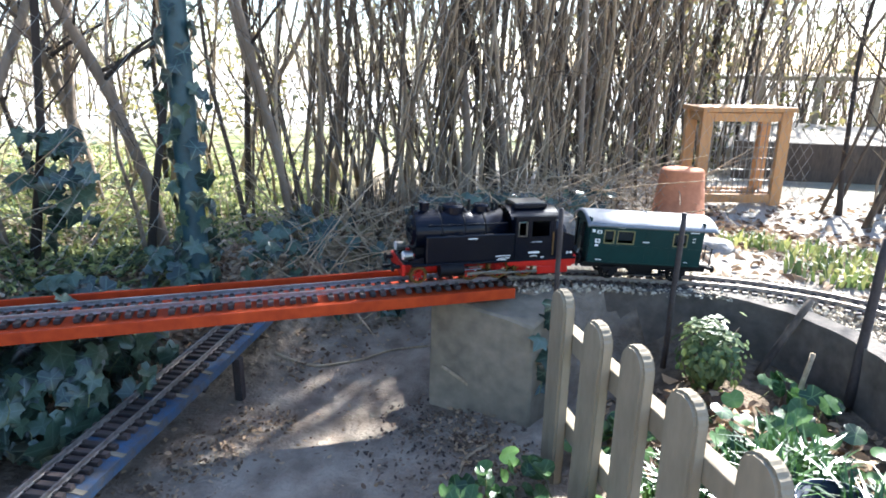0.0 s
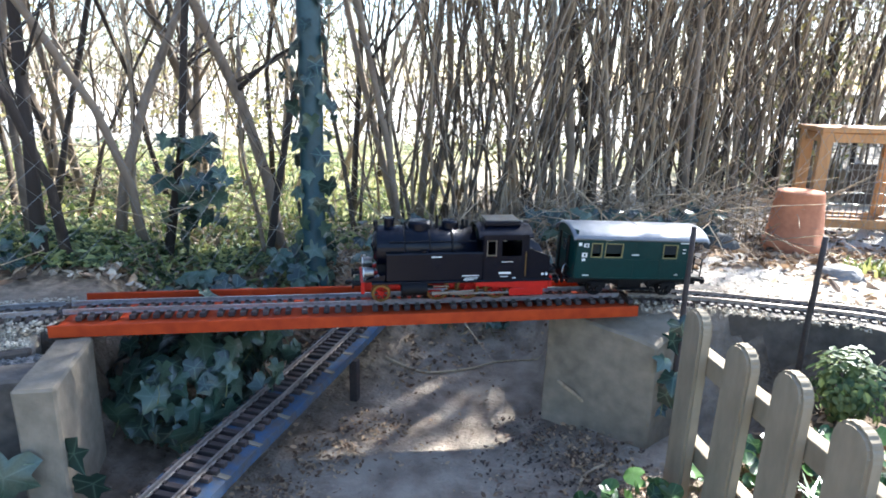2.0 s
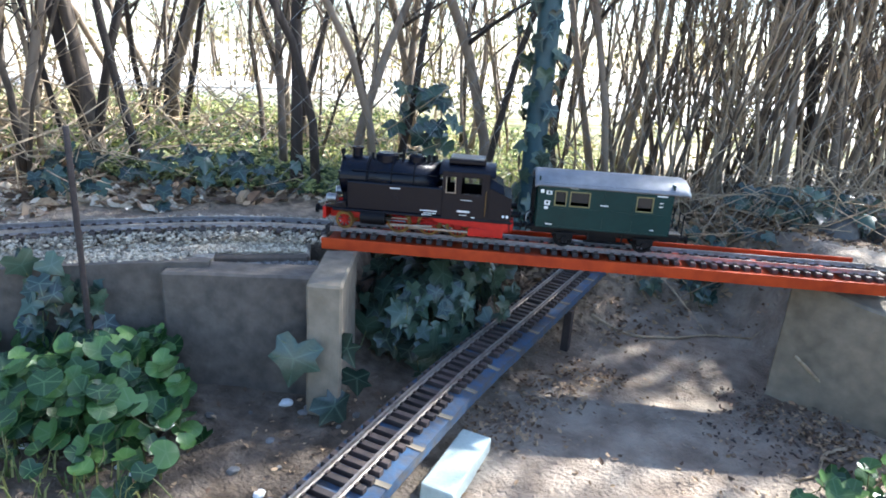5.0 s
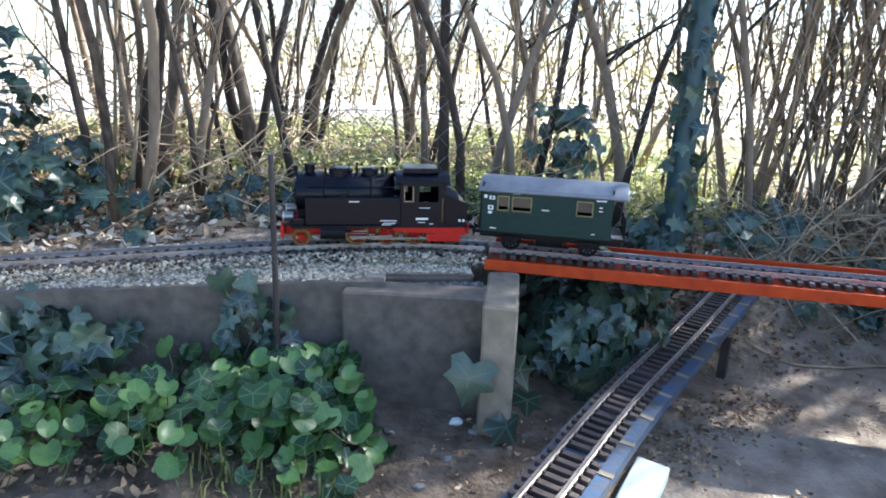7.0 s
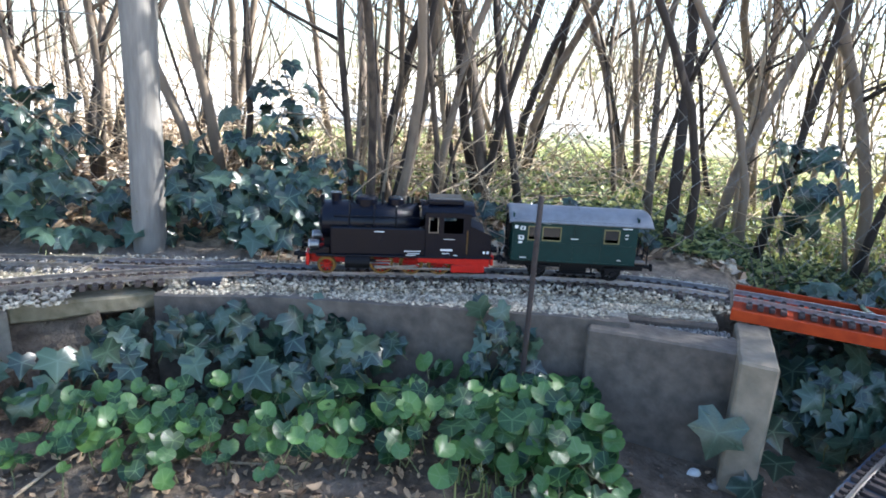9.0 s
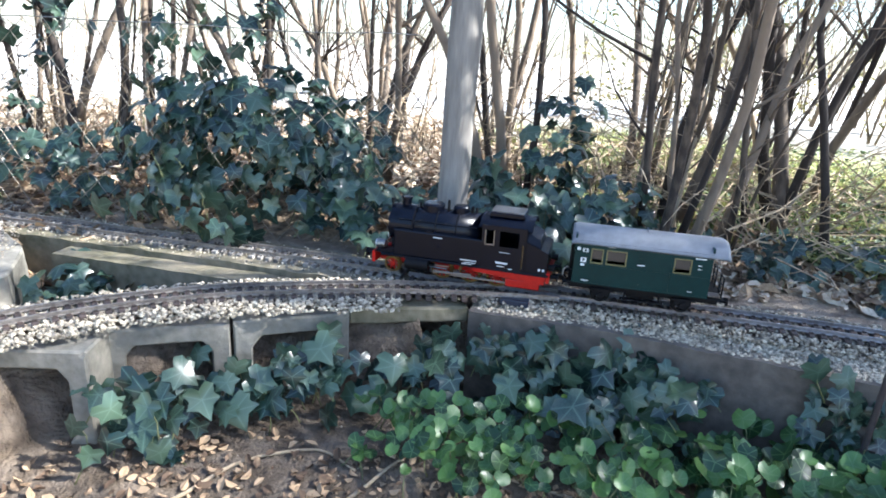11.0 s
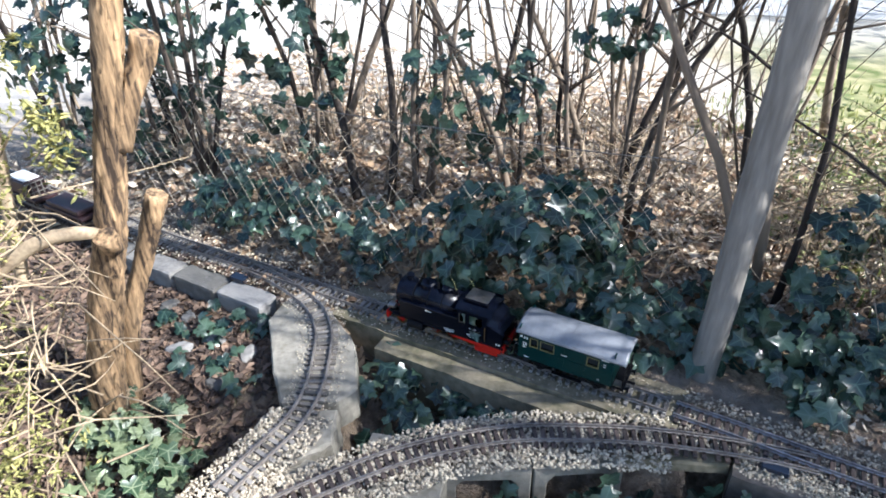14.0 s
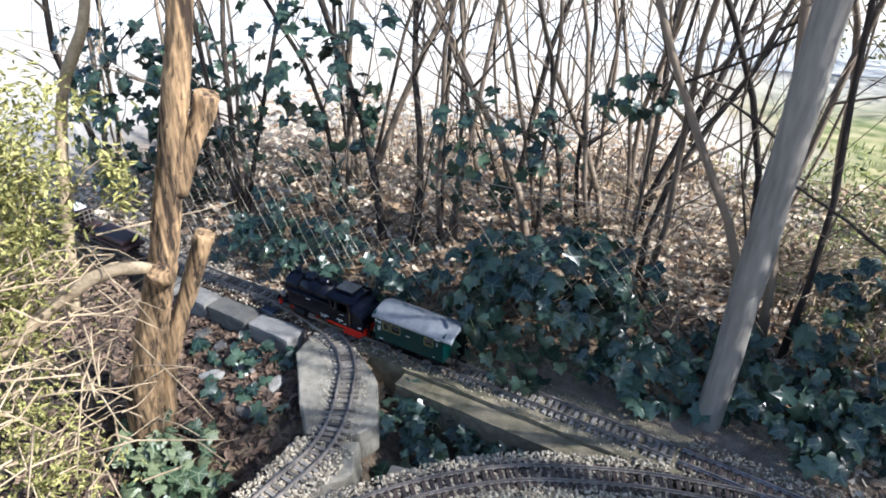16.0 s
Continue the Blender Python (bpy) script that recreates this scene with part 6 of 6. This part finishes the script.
litter("leaf_litter", "dry leaves beyond the bank, full sun painted into their colour", [(-2.9, -0.3, 0.6), (-3.2, 0.5, 0.6), (-3.6, -0.8, 0.7), (-2.4, 0.6, 0.4), (-3.9, 0.3, 0.8), (-4.2, -1.0, 0.8), (-3.2, -1.7, 0.6), (-2.1, 1.15, 0.45), (-2.6, 1.4, 0.6)], 11500, 66, 0.040, material=SUNLIT_LITTER)


def brush(label, areas, count, seed, size, top):
    """Faded leaves held among far twigs, thinning out with height; one object of stuff."""
    rng = random.Random(seed)
    verts, faces = [], []
    for x, y, z in strewn(areas, count, seed):
        h = top * rng.random() ** 1.5
        if noise.noise(Vector((x * 2.2, y * 2.2, h * 2.2))) < -0.05:
            continue
        m = leaf_pose(Vector((x, y, z + 0.03 + h)), (rng.uniform(-1, 1), rng.uniform(-1, 1), 0.8), (rng.uniform(-1, 1), rng.uniform(-1, 1), -0.5), size * rng.uniform(0.5, 1.4))
        o = len(verts)
        for q in ((0, -0.5, 0), (0.28, -0.05, 0.1), (0, 0.55, 0), (-0.28, -0.05, 0.1)):
            verts.append(m @ Vector(q))
        faces += [(o, o + 1, o + 2), (o, o + 2, o + 3)]
    return tagged(new("brush_foliage", raw_mesh("brush_foliage", verts, faces, BRUSH)), label, "foliage", kind="stuff")


def brushwood(label, areas, count, seed, top):
    """Thin dead twigs lying and leaning across one another; one object of stuff."""
    rng = random.Random(seed)
    verts, faces = [], []
    for x, y, z in strewn(areas, count, seed):
        a, up = rng.uniform(0, 6.28), rng.uniform(-0.25, 0.9)
        d = Vector((math.cos(a), math.sin(a), up)).normalized() * rng.uniform(0.12, 0.45)
        p = Vector((x, y, z + 0.01 + top * rng.random() ** 2 - min(0.0, d.z)))
        bend = Vector((rng.uniform(-0.05, 0.05), rng.uniform(-0.05, 0.05), rng.uniform(-0.02, 0.05)))
        w = rng.uniform(0.0012, 0.0030)
        v, f = tube_data([p, p + d * 0.35 + bend, p + d * 0.7 + bend * 0.6, p + d], [w, w * 0.8, w * 0.6, w * 0.3], 3)
        o = len(verts)
        verts += v
        faces += [tuple(o + i for i in q) for q in f]
    return tagged(new("brushwood", raw_mesh("brushwood", verts, faces, DEADWOOD)), label, "twigs", kind="stuff")


brushwood("tangle of dead grey twigs on the slope behind the ivy", [(-2.6, 0.5, 0.5), (-2.2, 0.9, 0.4), (-3.0, 0.0, 0.5), (-2.25, 0.3, 0.35), (-2.8, -0.6, 0.5), (-1.95, 0.75, 0.3), (-3.3, -1.2, 0.5)], 750, 101, 0.24)
brushwood("dead twigs among the weeds beyond the fence", [(-1.3, 1.7, 0.4), (-1.7, 1.3, 0.35), (-1.0, 2.2, 0.4), (-2.1, 1.4, 0.4), (-1.55, 2.1, 0.45), (-1.45, 0.95, 0.2)], 420, 102, 0.14)
brushwood("fallen hedge twigs along the thicket's foot", [(-0.3, 2.05, 0.2), (0.0, 2.3, 0.25), (0.3, 2.6, 0.25), (0.55, 3.0, 0.3)], 420, 103, 0.12)
brush("faded yellowish leaves caught in the brush beyond the hedge", [(-1.3, 3.0, 0.5), (-0.6, 3.2, 0.4), (-2.0, 3.4, 0.7), (-0.2, 3.5, 0.4)], 1300, 67, 0.032, 0.5)
brush("faded yellowish leaves of the bushes towards the road", [(-2.4, 5.0, 0.8), (-3.8, 5.2, 0.9), (-5.2, 4.8, 0.9), (-1.0, 5.6, 0.8), (-6.2, 4.0, 0.9)], 11000, 68, 0.055, 2.2)
brush("olive leaves of the sunny bushes at the garden end", [(0.6, 5.0, 0.7), (1.6, 5.4, 0.8), (2.6, 5.8, 0.9), (3.6, 6.2, 0.9), (0.9, 4.3, 0.4)], 9000, 88, 0.050, 2.4)
litter("leaf_litter", "leaves and straw behind the bridge, painted pale as sunlit", [(-0.78, 1.72, 0.2), (-1.0, 1.5, 0.2), (-0.62, 1.85, 0.16), (-1.2, 1.75, 0.3), (-0.9, 2.1, 0.3), (-1.5, 1.5, 0.4), (-1.6, 2.1, 0.6), (-2.2, 1.4, 0.6)], 5200, 69, 0.026, material=SUNLIT_LITTER)
litter("leaf_litter", "leaves painted sunlit along the bank behind the kerb track", [(-1.52, 0.58, 0.16), (-1.42, 0.82, 0.18), (-1.27, 1.08, 0.16), (-1.75, 0.65, 0.25), (-1.65, 0.95, 0.3), (-1.95, 0.6, 0.3)], 2600, 70, 0.028, material=SUNLIT_LITTER)
litter("leaf_litter", "pale crumpled leaves on the bank behind the bridge", [(-0.25, 1.84, 0.12), (-0.05, 1.96, 0.14), (-0.32, 1.68, 0.09), (0.12, 2.05, 0.12), (-0.42, 1.82, 0.10)], 420, 25, 0.015)
litter("leaf_litter", "small dark crumbs along the foot of the pier", [(0.02, 1.50, 0.07), (0.10, 1.44, 0.09), (0.22, 1.40, 0.10), (0.05, 1.34, 0.10), (0.18, 1.26, 0.12)], 480, 26, 0.009, material=DARK_LITTER)
litter("leaf_litter", "scattered dry leaf crumbs on the trodden path", [(-0.35, 1.25, 0.20), (-0.55, 0.75, 0.25), (-0.2, 1.5, 0.25), (0.15, 1.2, 0.2), (-0.3, 0.9, 0.3), (-1.0, 0.0, 0.3), (-0.9, 0.3, 0.3)], 900, 18, 0.010)
litter("leaf_litter", "dry leaf crumbs beside the plank", [(-0.30, 1.25, 0.07), (-0.32, 1.10, 0.07), (-0.27, 1.40, 0.08), (0.13, 1.46, 0.08), (0.2, 1.38, 0.07)], 900, 19, 0.0095)
litter("leaf_litter", "dark crumbs of leaf and bark behind the edging block", [(-0.74, 0.985, 0.035), (-0.70, 1.01, 0.03), (-0.78, 0.945, 0.035)], 160, 21, 0.018, 0.0)
litter("leaf_litter", "dry leaves and crumbs before the violets", [(-1.12, -0.25, 0.16), (-1.02, -0.08, 0.16), (-0.95, 0.12, 0.16), (-1.18, -0.42, 0.16), (-0.85, 0.30, 0.15)], 900, 23, 0.018)
litter("low_weeds", "sunlit yellow-green weeds beyond the fence", [(-1.3, 1.75, 0.45), (-1.7, 1.35, 0.35), (-0.95, 2.15, 0.4), (-2.2, 1.2, 0.5), (-1.15, 1.45, 0.2), (-1.6, 2.3, 0.6), (-1.35, 1.15, 0.12), (-2.8, 1.9, 0.8), (-1.4, 3.2, 0.8), (-2.4, 2.7, 0.8), (-0.86, 1.70, 0.2), (-1.06, 1.47, 0.18), (-1.22, 1.28, 0.14)], 12000, 24, 0.026, 0.02).data.materials[0] = WEED
litter("leaf_litter", "dry leaves in the flower bed", [(0.6, 1.3, 0.2), (0.5, 1.45, 0.15), (0.75, 1.3, 0.12)], 500, 22, 0.026)


def gravel(name, label, spots, seed, size, material=BALLAST):
    """Angular chips, one object of stuff."""
    rng = random.Random(seed)
    verts, faces = [], []
    tri = [(0, 2, 4), (2, 1, 4), (1, 3, 4), (3, 0, 4), (2, 0, 5), (1, 2, 5), (3, 1, 5), (0, 3, 5)]
    for x, y, z in spots:
        r = size * rng.uniform(0.55, 1.35)
        turn = Euler((rng.uniform(0, 6), rng.uniform(0, 6), rng.uniform(0, 6))).to_matrix()
        o = len(verts)
        for q in ((1, 0, 0), (-1, 0, 0), (0, 1, 0), (0, -1, 0), (0, 0, 1), (0, 0, -1)):
            v = turn @ (Vector(q) * r * rng.uniform(0.5, 1.1))
            verts.append((x + v.x, y + v.y, z + v.z * 0.75))
        faces += [tuple(o + i for i in f) for f in tri]
    return tagged(new(name, raw_mesh(name, verts, faces, material)), label, "gravel", kind="stuff")


def along(line, i0, i1, lo, hi, count, seed, z=None, dz=0.0):
    rng = random.Random(seed)
    out = []
    for _ in range(count):
        i = rng.randrange(i0, i1)
        d = (line[min(i + 2, len(line) - 1)] - line[max(0, i - 2)]).normalized()
        off = rng.uniform(lo, hi)
        p = line[i] + Vector((-d.y, d.x, 0)) * off + d * rng.uniform(-0.005, 0.005)
        top = (p.z if line is MAIN else RAIL_Z) - 0.0175
        inside = abs(off) < 0.045
        edge = max(0.0, abs(off) - 0.055)
        out.append((p.x, p.y, top + (rng.uniform(-0.001, 0.0045) if inside else rng.uniform(-0.002, 0.007)) - edge * 0.10 + dz))
    return out


gravel("ballast", "pale grey gravel ballast along the right curve", along(MAIN, 4, START - 1, -0.10, 0.075, 3600, 31), 32, 0.0047)
gravel("ballast", "pale gravel spread behind the kerb wall", [(p[0], p[1], 0.243) for p in along(right_line, 5, 110, 0.02, 0.17, 2400, 33)], 34, 0.0052)
gravel("ballast", "pale gravel ballast along the kerb wall track", along(MAIN, END_BRIDGE + 1, END_BRIDGE + 126, -0.095, 0.085, 6800, 35), 36, 0.0047)
gravel("ballast", "coarse pale gravel under the siding on hollow blocks", along(BRANCH, 44, len(BRANCH) - 6, -0.075, 0.090, 7000, 37, dz=0.002), 38, 0.0055)
gravel("ballast", "thin dusty gravel on the mossy stone beam", along(MAIN, END_BRIDGE + 122, END_BRIDGE + 225, -0.085, 0.070, 1500, 39, dz=0.001), 40, 0.0034)
gravel("ballast", "grey gravel along the far end of the line", along(MAIN, END_BRIDGE + 225, len(MAIN) - 5, -0.16, 0.07, 3600, 41), 42, 0.0052)
gravel("ballast", "pale gravel where the connecting curve meets the siding", along(LOOP, 92, len(LOOP) - 8, -0.08, 0.08, 2700, 43, dz=0.002), 44, 0.0050)
gravel("ballast", "scattered chips on the concrete slab", along(LOOP, 36, 92, -0.07, 0.07, 900, 45, dz=0.004), 46, 0.0030)
gravel("gravel_chips", "pale chips and crumbs strewn over the sunny end of the garden", strewn([(0.9, 2.2, 0.35), (0.7, 2.5, 0.35), (1.2, 2.5, 0.45), (1.0, 2.9, 0.45), (0.45, 2.1, 0.25), (1.4, 2.1, 0.4)], 3000, 47), 48, 0.008)
gravel("soil_crumbs", "small clods and chips on the trodden earth", strewn([(-0.2, 1.3, 0.35), (-0.1, 1.0, 0.4), (-0.6, 0.75, 0.3), (-0.9, 0.1, 0.35), (0.1, 1.5, 0.2), (-0.15, 1.75, 0.2), (-1.05, -0.1, 0.25)], 6000, 49), 50, 0.0030, BED)


gravel("ballast", "pale gravel between the rails and the kerb wall", [(p[0], p[1], 0.272) for p in along(left_line, 4, len(left_line) - 2, -0.11, -0.012, 3200, 51)], 52, 0.0047)
gravel("ballast", "pale gravel on the bank at the bridge end", [(-0.91 + 0.15 * u + 0.04 * v, 0.91 + 0.155 * u - 0.035 * v, 0.269) for u, v in [((k * 0.618) % 1, (k * 0.3719) % 2 - 1) for k in range(900)]], 54, 0.0047)
gravel("gravel_chips", "brown chips in the pocket behind the edging block", [(-0.85 + 0.17 * u + 0.018 * v, 0.865 + 0.155 * u - 0.016 * v, 0.254) for u, v in [((k * 0.618) % 1, (k * 0.37) % 2 - 1) for k in range(330)]], 53, 0.0058, STONE)


# ---- juniper ----
def juniper():
    root = tagged(new("juniper_tree"), "old juniper trunk with shaggy orange-brown bark and cut stubs", "tree")
    root.matrix_basis = pose(-1.735, -1.325, 0.0)
    o = Vector((-1.735, -1.325, 0))

    def limb(name, pts, radii, sides=14, material=JUNIPER_BARK, label="", seed=0):
        line = spline(pts, 0.02)
        n = len(line)
        bm = bmesh.new()
        rad = [np.interp(k / (n - 1), np.linspace(0, 1, len(radii)), radii) for k in range(n)]
        v, f = tube_data([p - o for p in line], rad, sides)
        made = []
        for k, p in enumerate(v):
            ring = k // sides
            c = line[min(ring, n - 1)] - o
            q = Vector((k % sides * 1.7, seed, ring * 0.12))
            made.append(bm.verts.new(c + (p - c) * (1 + 0.24 * noise.noise(q) + 0.20 * noise.noise(q * 3 + Vector((0, 0, ring * 0.3))))))
        for q in f:
            bm.faces.new([made[i] for i in q]).smooth = len(q) == 4
        return part(name, bm, material, root, label)

    limb("trunk", [(-1.70, -1.325, 0.14), (-1.66, -1.285, 0.32), (-1.65, -1.225, 0.53), (-1.65, -1.15, 0.745), (-1.65, -1.09, 0.96), (-1.65, -1.045, 1.13), (-1.65, -0.99, 1.35), (-1.64, -0.92, 1.75), (-1.62, -0.82, 2.4)], [0.052, 0.041, 0.033, 0.029, 0.026, 0.024, 0.022, 0.019, 0.014], 30)
    limb("second_trunk", [(-1.71, -1.29, 0.16), (-1.72, -1.21, 0.46), (-1.735, -1.13, 0.65), (-1.735, -1.065, 0.80)], [0.032, 0.025, 0.022, 0.024], 20, label="sawn-off second trunk", seed=3)
    limb("limb", [(-1.655, -1.075, 0.94), (-1.68, -1.05, 1.03), (-1.70, -1.01, 1.10), (-1.70, -0.985, 1.155)], [0.022, 0.026, 0.024, 0.026], 16, label="broken upper limb", seed=5)
    limb("cut_stub", [(-1.645, -1.15, 0.72), (-1.61, -1.135, 0.745), (-1.59, -1.13, 0.79)], [0.022, 0.023, 0.024], 14, seed=6)
    limb("dead_branch", [(-1.62, -1.16, 0.77), (-1.57, -1.17, 0.80), (-1.55, -1.22, 0.800), (-1.54, -1.28, 0.772), (-1.52, -1.38, 0.70), (-1.48, -1.48, 0.61)], [0.012, 0.014, 0.015, 0.014, 0.013, 0.011], 12, DEADWOOD, "pale bare curved branch", 7)
    limb("bare_branch", [(-1.76, -1.46, 0.55), (-1.80, -1.372, 1.08), (-1.80, -1.25, 1.33), (-1.80, -1.15, 1.8)], [0.016, 0.014, 0.012, 0.008], 10, DEADWOOD, seed=8)
    rng = random.Random(77)
    bm = bmesh.new()
    for k in range(180):
        a = Vector((-1.50 + rng.uniform(-0.16, 0.18), -1.42 + rng.uniform(-0.14, 0.20), rng.uniform(0.22, 0.92))) - o
        d = Vector((rng.uniform(-1, 1), rng.uniform(-1, 1), rng.uniform(-0.5, 0.7))).normalized() * rng.uniform(0.10, 0.32)
        add_tube(bm, [a, a + d * 0.35 + Vector((0, 0, rng.uniform(-0.02, 0.03))), a + d * 0.7, a + d * 1.0 + Vector((0, 0, rng.uniform(-0.05, 0.03)))], [0.0030, 0.0023, 0.0016, 0.0008], 4)
    strips = bmesh.new()
    axis = spline([(-1.70, -1.325, 0.18), (-1.66, -1.285, 0.32), (-1.65, -1.225, 0.53), (-1.65, -1.15, 0.745), (-1.65, -1.09, 0.96), (-1.65, -1.045, 1.13), (-1.65, -0.99, 1.35)], 0.01)
    for k in range(260):
        i = rng.randrange(2, len(axis) - 14)
        a = rng.uniform(0, 6.28)
        r = np.interp(axis[i].z, [0.14, 0.32, 0.53, 0.96, 1.35], [0.051, 0.041, 0.033, 0.026, 0.022])
        run, lift, wide = rng.randint(4, 11), rng.uniform(0.0, 0.006), rng.uniform(0.0025, 0.006)
        pts = []
        for q in range(4):
            c = axis[i + run * q // 3] - o
            b = a + 0.05 * math.sin(q + k)
            rr = r * 0.99 + lift * (1 if q in (0, 3) else 0.2)
            pts.append(c + Vector((math.cos(b) * rr, math.sin(b) * rr, 0)))
        tang = Vector((-math.sin(a), math.cos(a), 0)) * wide
        quad = [(strips.verts.new(p - tang), strips.verts.new(p + tang * 0.8)) for p in pts]
        for u, w in zip(quad, quad[1:]):
            strips.faces.new((u[0], u[1], w[1], w[0]))
    part("peeling_bark", strips, JUNIPER_BARK, root, "shaggy peeling bark strips")["kind"] = "stuff"
    ob = part("dead_twig_tangle", bm, DEADWOOD, root, "tangle of dry bare twigs")
    ob["kind"] = "stuff"
    verts, faces = [], []

    def spray(c, spread, count):
        for _ in range(count):
            p = Vector(c) + Vector((rng.gauss(0, spread[0]), rng.gauss(0, spread[1]), rng.gauss(0, spread[2]))) - o
            up = Vector((rng.uniform(-0.7, 0.7), rng.uniform(-0.7, 0.7), rng.uniform(-1.3, 0.3)))
            for _ in range(4):
                m = leaf_pose(p + up * rng.uniform(0, 0.03), (rng.uniform(-1, 1), rng.uniform(-1, 1), 1), up, rng.uniform(0.009, 0.022))
                q = len(verts)
                verts.extend(m @ Vector(t) for t in ((-0.10, -0.5, 0), (0.10, -0.5, 0), (0.16, 0.1, 0.05), (0, 0.6, 0), (-0.16, 0.1, -0.05)))
                faces.append((q, q + 1, q + 2, q + 3, q + 4))

    for c, s, n in (((-1.56, -1.40, 0.90), (0.05, 0.05, 0.08), 760), ((-1.56, -1.34, 1.06), (0.05, 0.05, 0.05), 380), ((-1.55, -1.47, 0.70), (0.06, 0.05, 0.08), 640), ((-1.56, -1.150, 1.02), (0.016, 0.016, 0.045), 120),
                    ((-1.50, -1.50, 0.42), (0.07, 0.07, 0.06), 420), ((-1.70, -1.45, 1.15), (0.06, 0.06, 0.07), 260), ((-1.42, -1.42, 0.30), (0.07, 0.08, 0.04), 260), ((-1.60, -1.26, 1.17), (0.04, 0.04, 0.03), 90)):
        spray(c, s, n)
    ob = new("foliage", raw_mesh("foliage", verts, faces, CONIFER))
    ob.parent = root
    ob["label"], ob["kind"] = "yellow-green scaly foliage sprays", "stuff"
    return root


juniper()


# ---- goods wagons parked by the far points ----
def flat_wagon(x, y, turn, label, load):
    root = tagged(new("goods_wagon"), label, "goods wagon", "parked wagons")
    root.matrix_basis = pose(x, y, RAIL_Z, 0, 0, turn)
    part("deck", box((0.24, 0.09, 0.012), (0, 0, 0.045), 0.002), MAROON, root)
    part("underframe", box((0.22, 0.05, 0.012), (0, 0, 0.032)), LOCO_DARK, root)
    for sx in (-0.07, 0.07):
        wheel_set(root, "axle", sx, 0.0155, 0.0155, STEEL, LOCO_DARK, 0.025, 8)
    for s in (-1, 1):
        part("coupling", box((0.02, 0.006, 0.005), (s * 0.128, 0, 0.03)), LOCO_DARK, root)
    if load:
        body = part("tank_body", box((0.13, 0.08, 0.055), (0, 0, 0.080), 0.004), MAROON, root)
        part("tank_lid", box((0.11, 0.062, 0.006), (0, 0, 0.111), 0.002), WHITE, body, "pale lid")
        for k in range(5):
            part("stanchion", box((0.004, 0.004, 0.055), (0.075, -0.04 + k * 0.02, 0.079)), WIRE, root)
        for z in (0.065, 0.085, 0.105):
            part("lattice_bar", box((0.003, 0.082, 0.003), (0.0775, 0, z)), WIRE, root)
    else:
        part("load_cover", box((0.20, 0.082, 0.020), (0, 0, 0.062), 0.006), MAROON, root)
    return root


siding_pts = [(-2.43, -1.55), (-2.56, -1.74), (-2.75, -2.02), (-3.0, -2.4), (-3.2, -2.7)]
SIDING = spline(siding_pts, 0.01)
track(SIDING, 2, len(SIDING) - 3, "short model railway siding beside the main line")
flat_wagon(-2.575, -1.765, 56, "dark maroon flat goods wagon parked on the siding", False)
flat_wagon(-2.735, -2.005, 56, "dark goods wagon with a pale lid and lattice end", True)


# ---- distance ----
road_line = spline([(-12, -14), (-9.5, -5), (-8.0, 2), (-5.5, 8), (0, 12), (8, 14)], 0.2)
ribbon(road_line, -1.5, 1.5, 0.10, 0.185, "road", ROAD, "pale sunlit lane beyond the garden", "road")

motions()
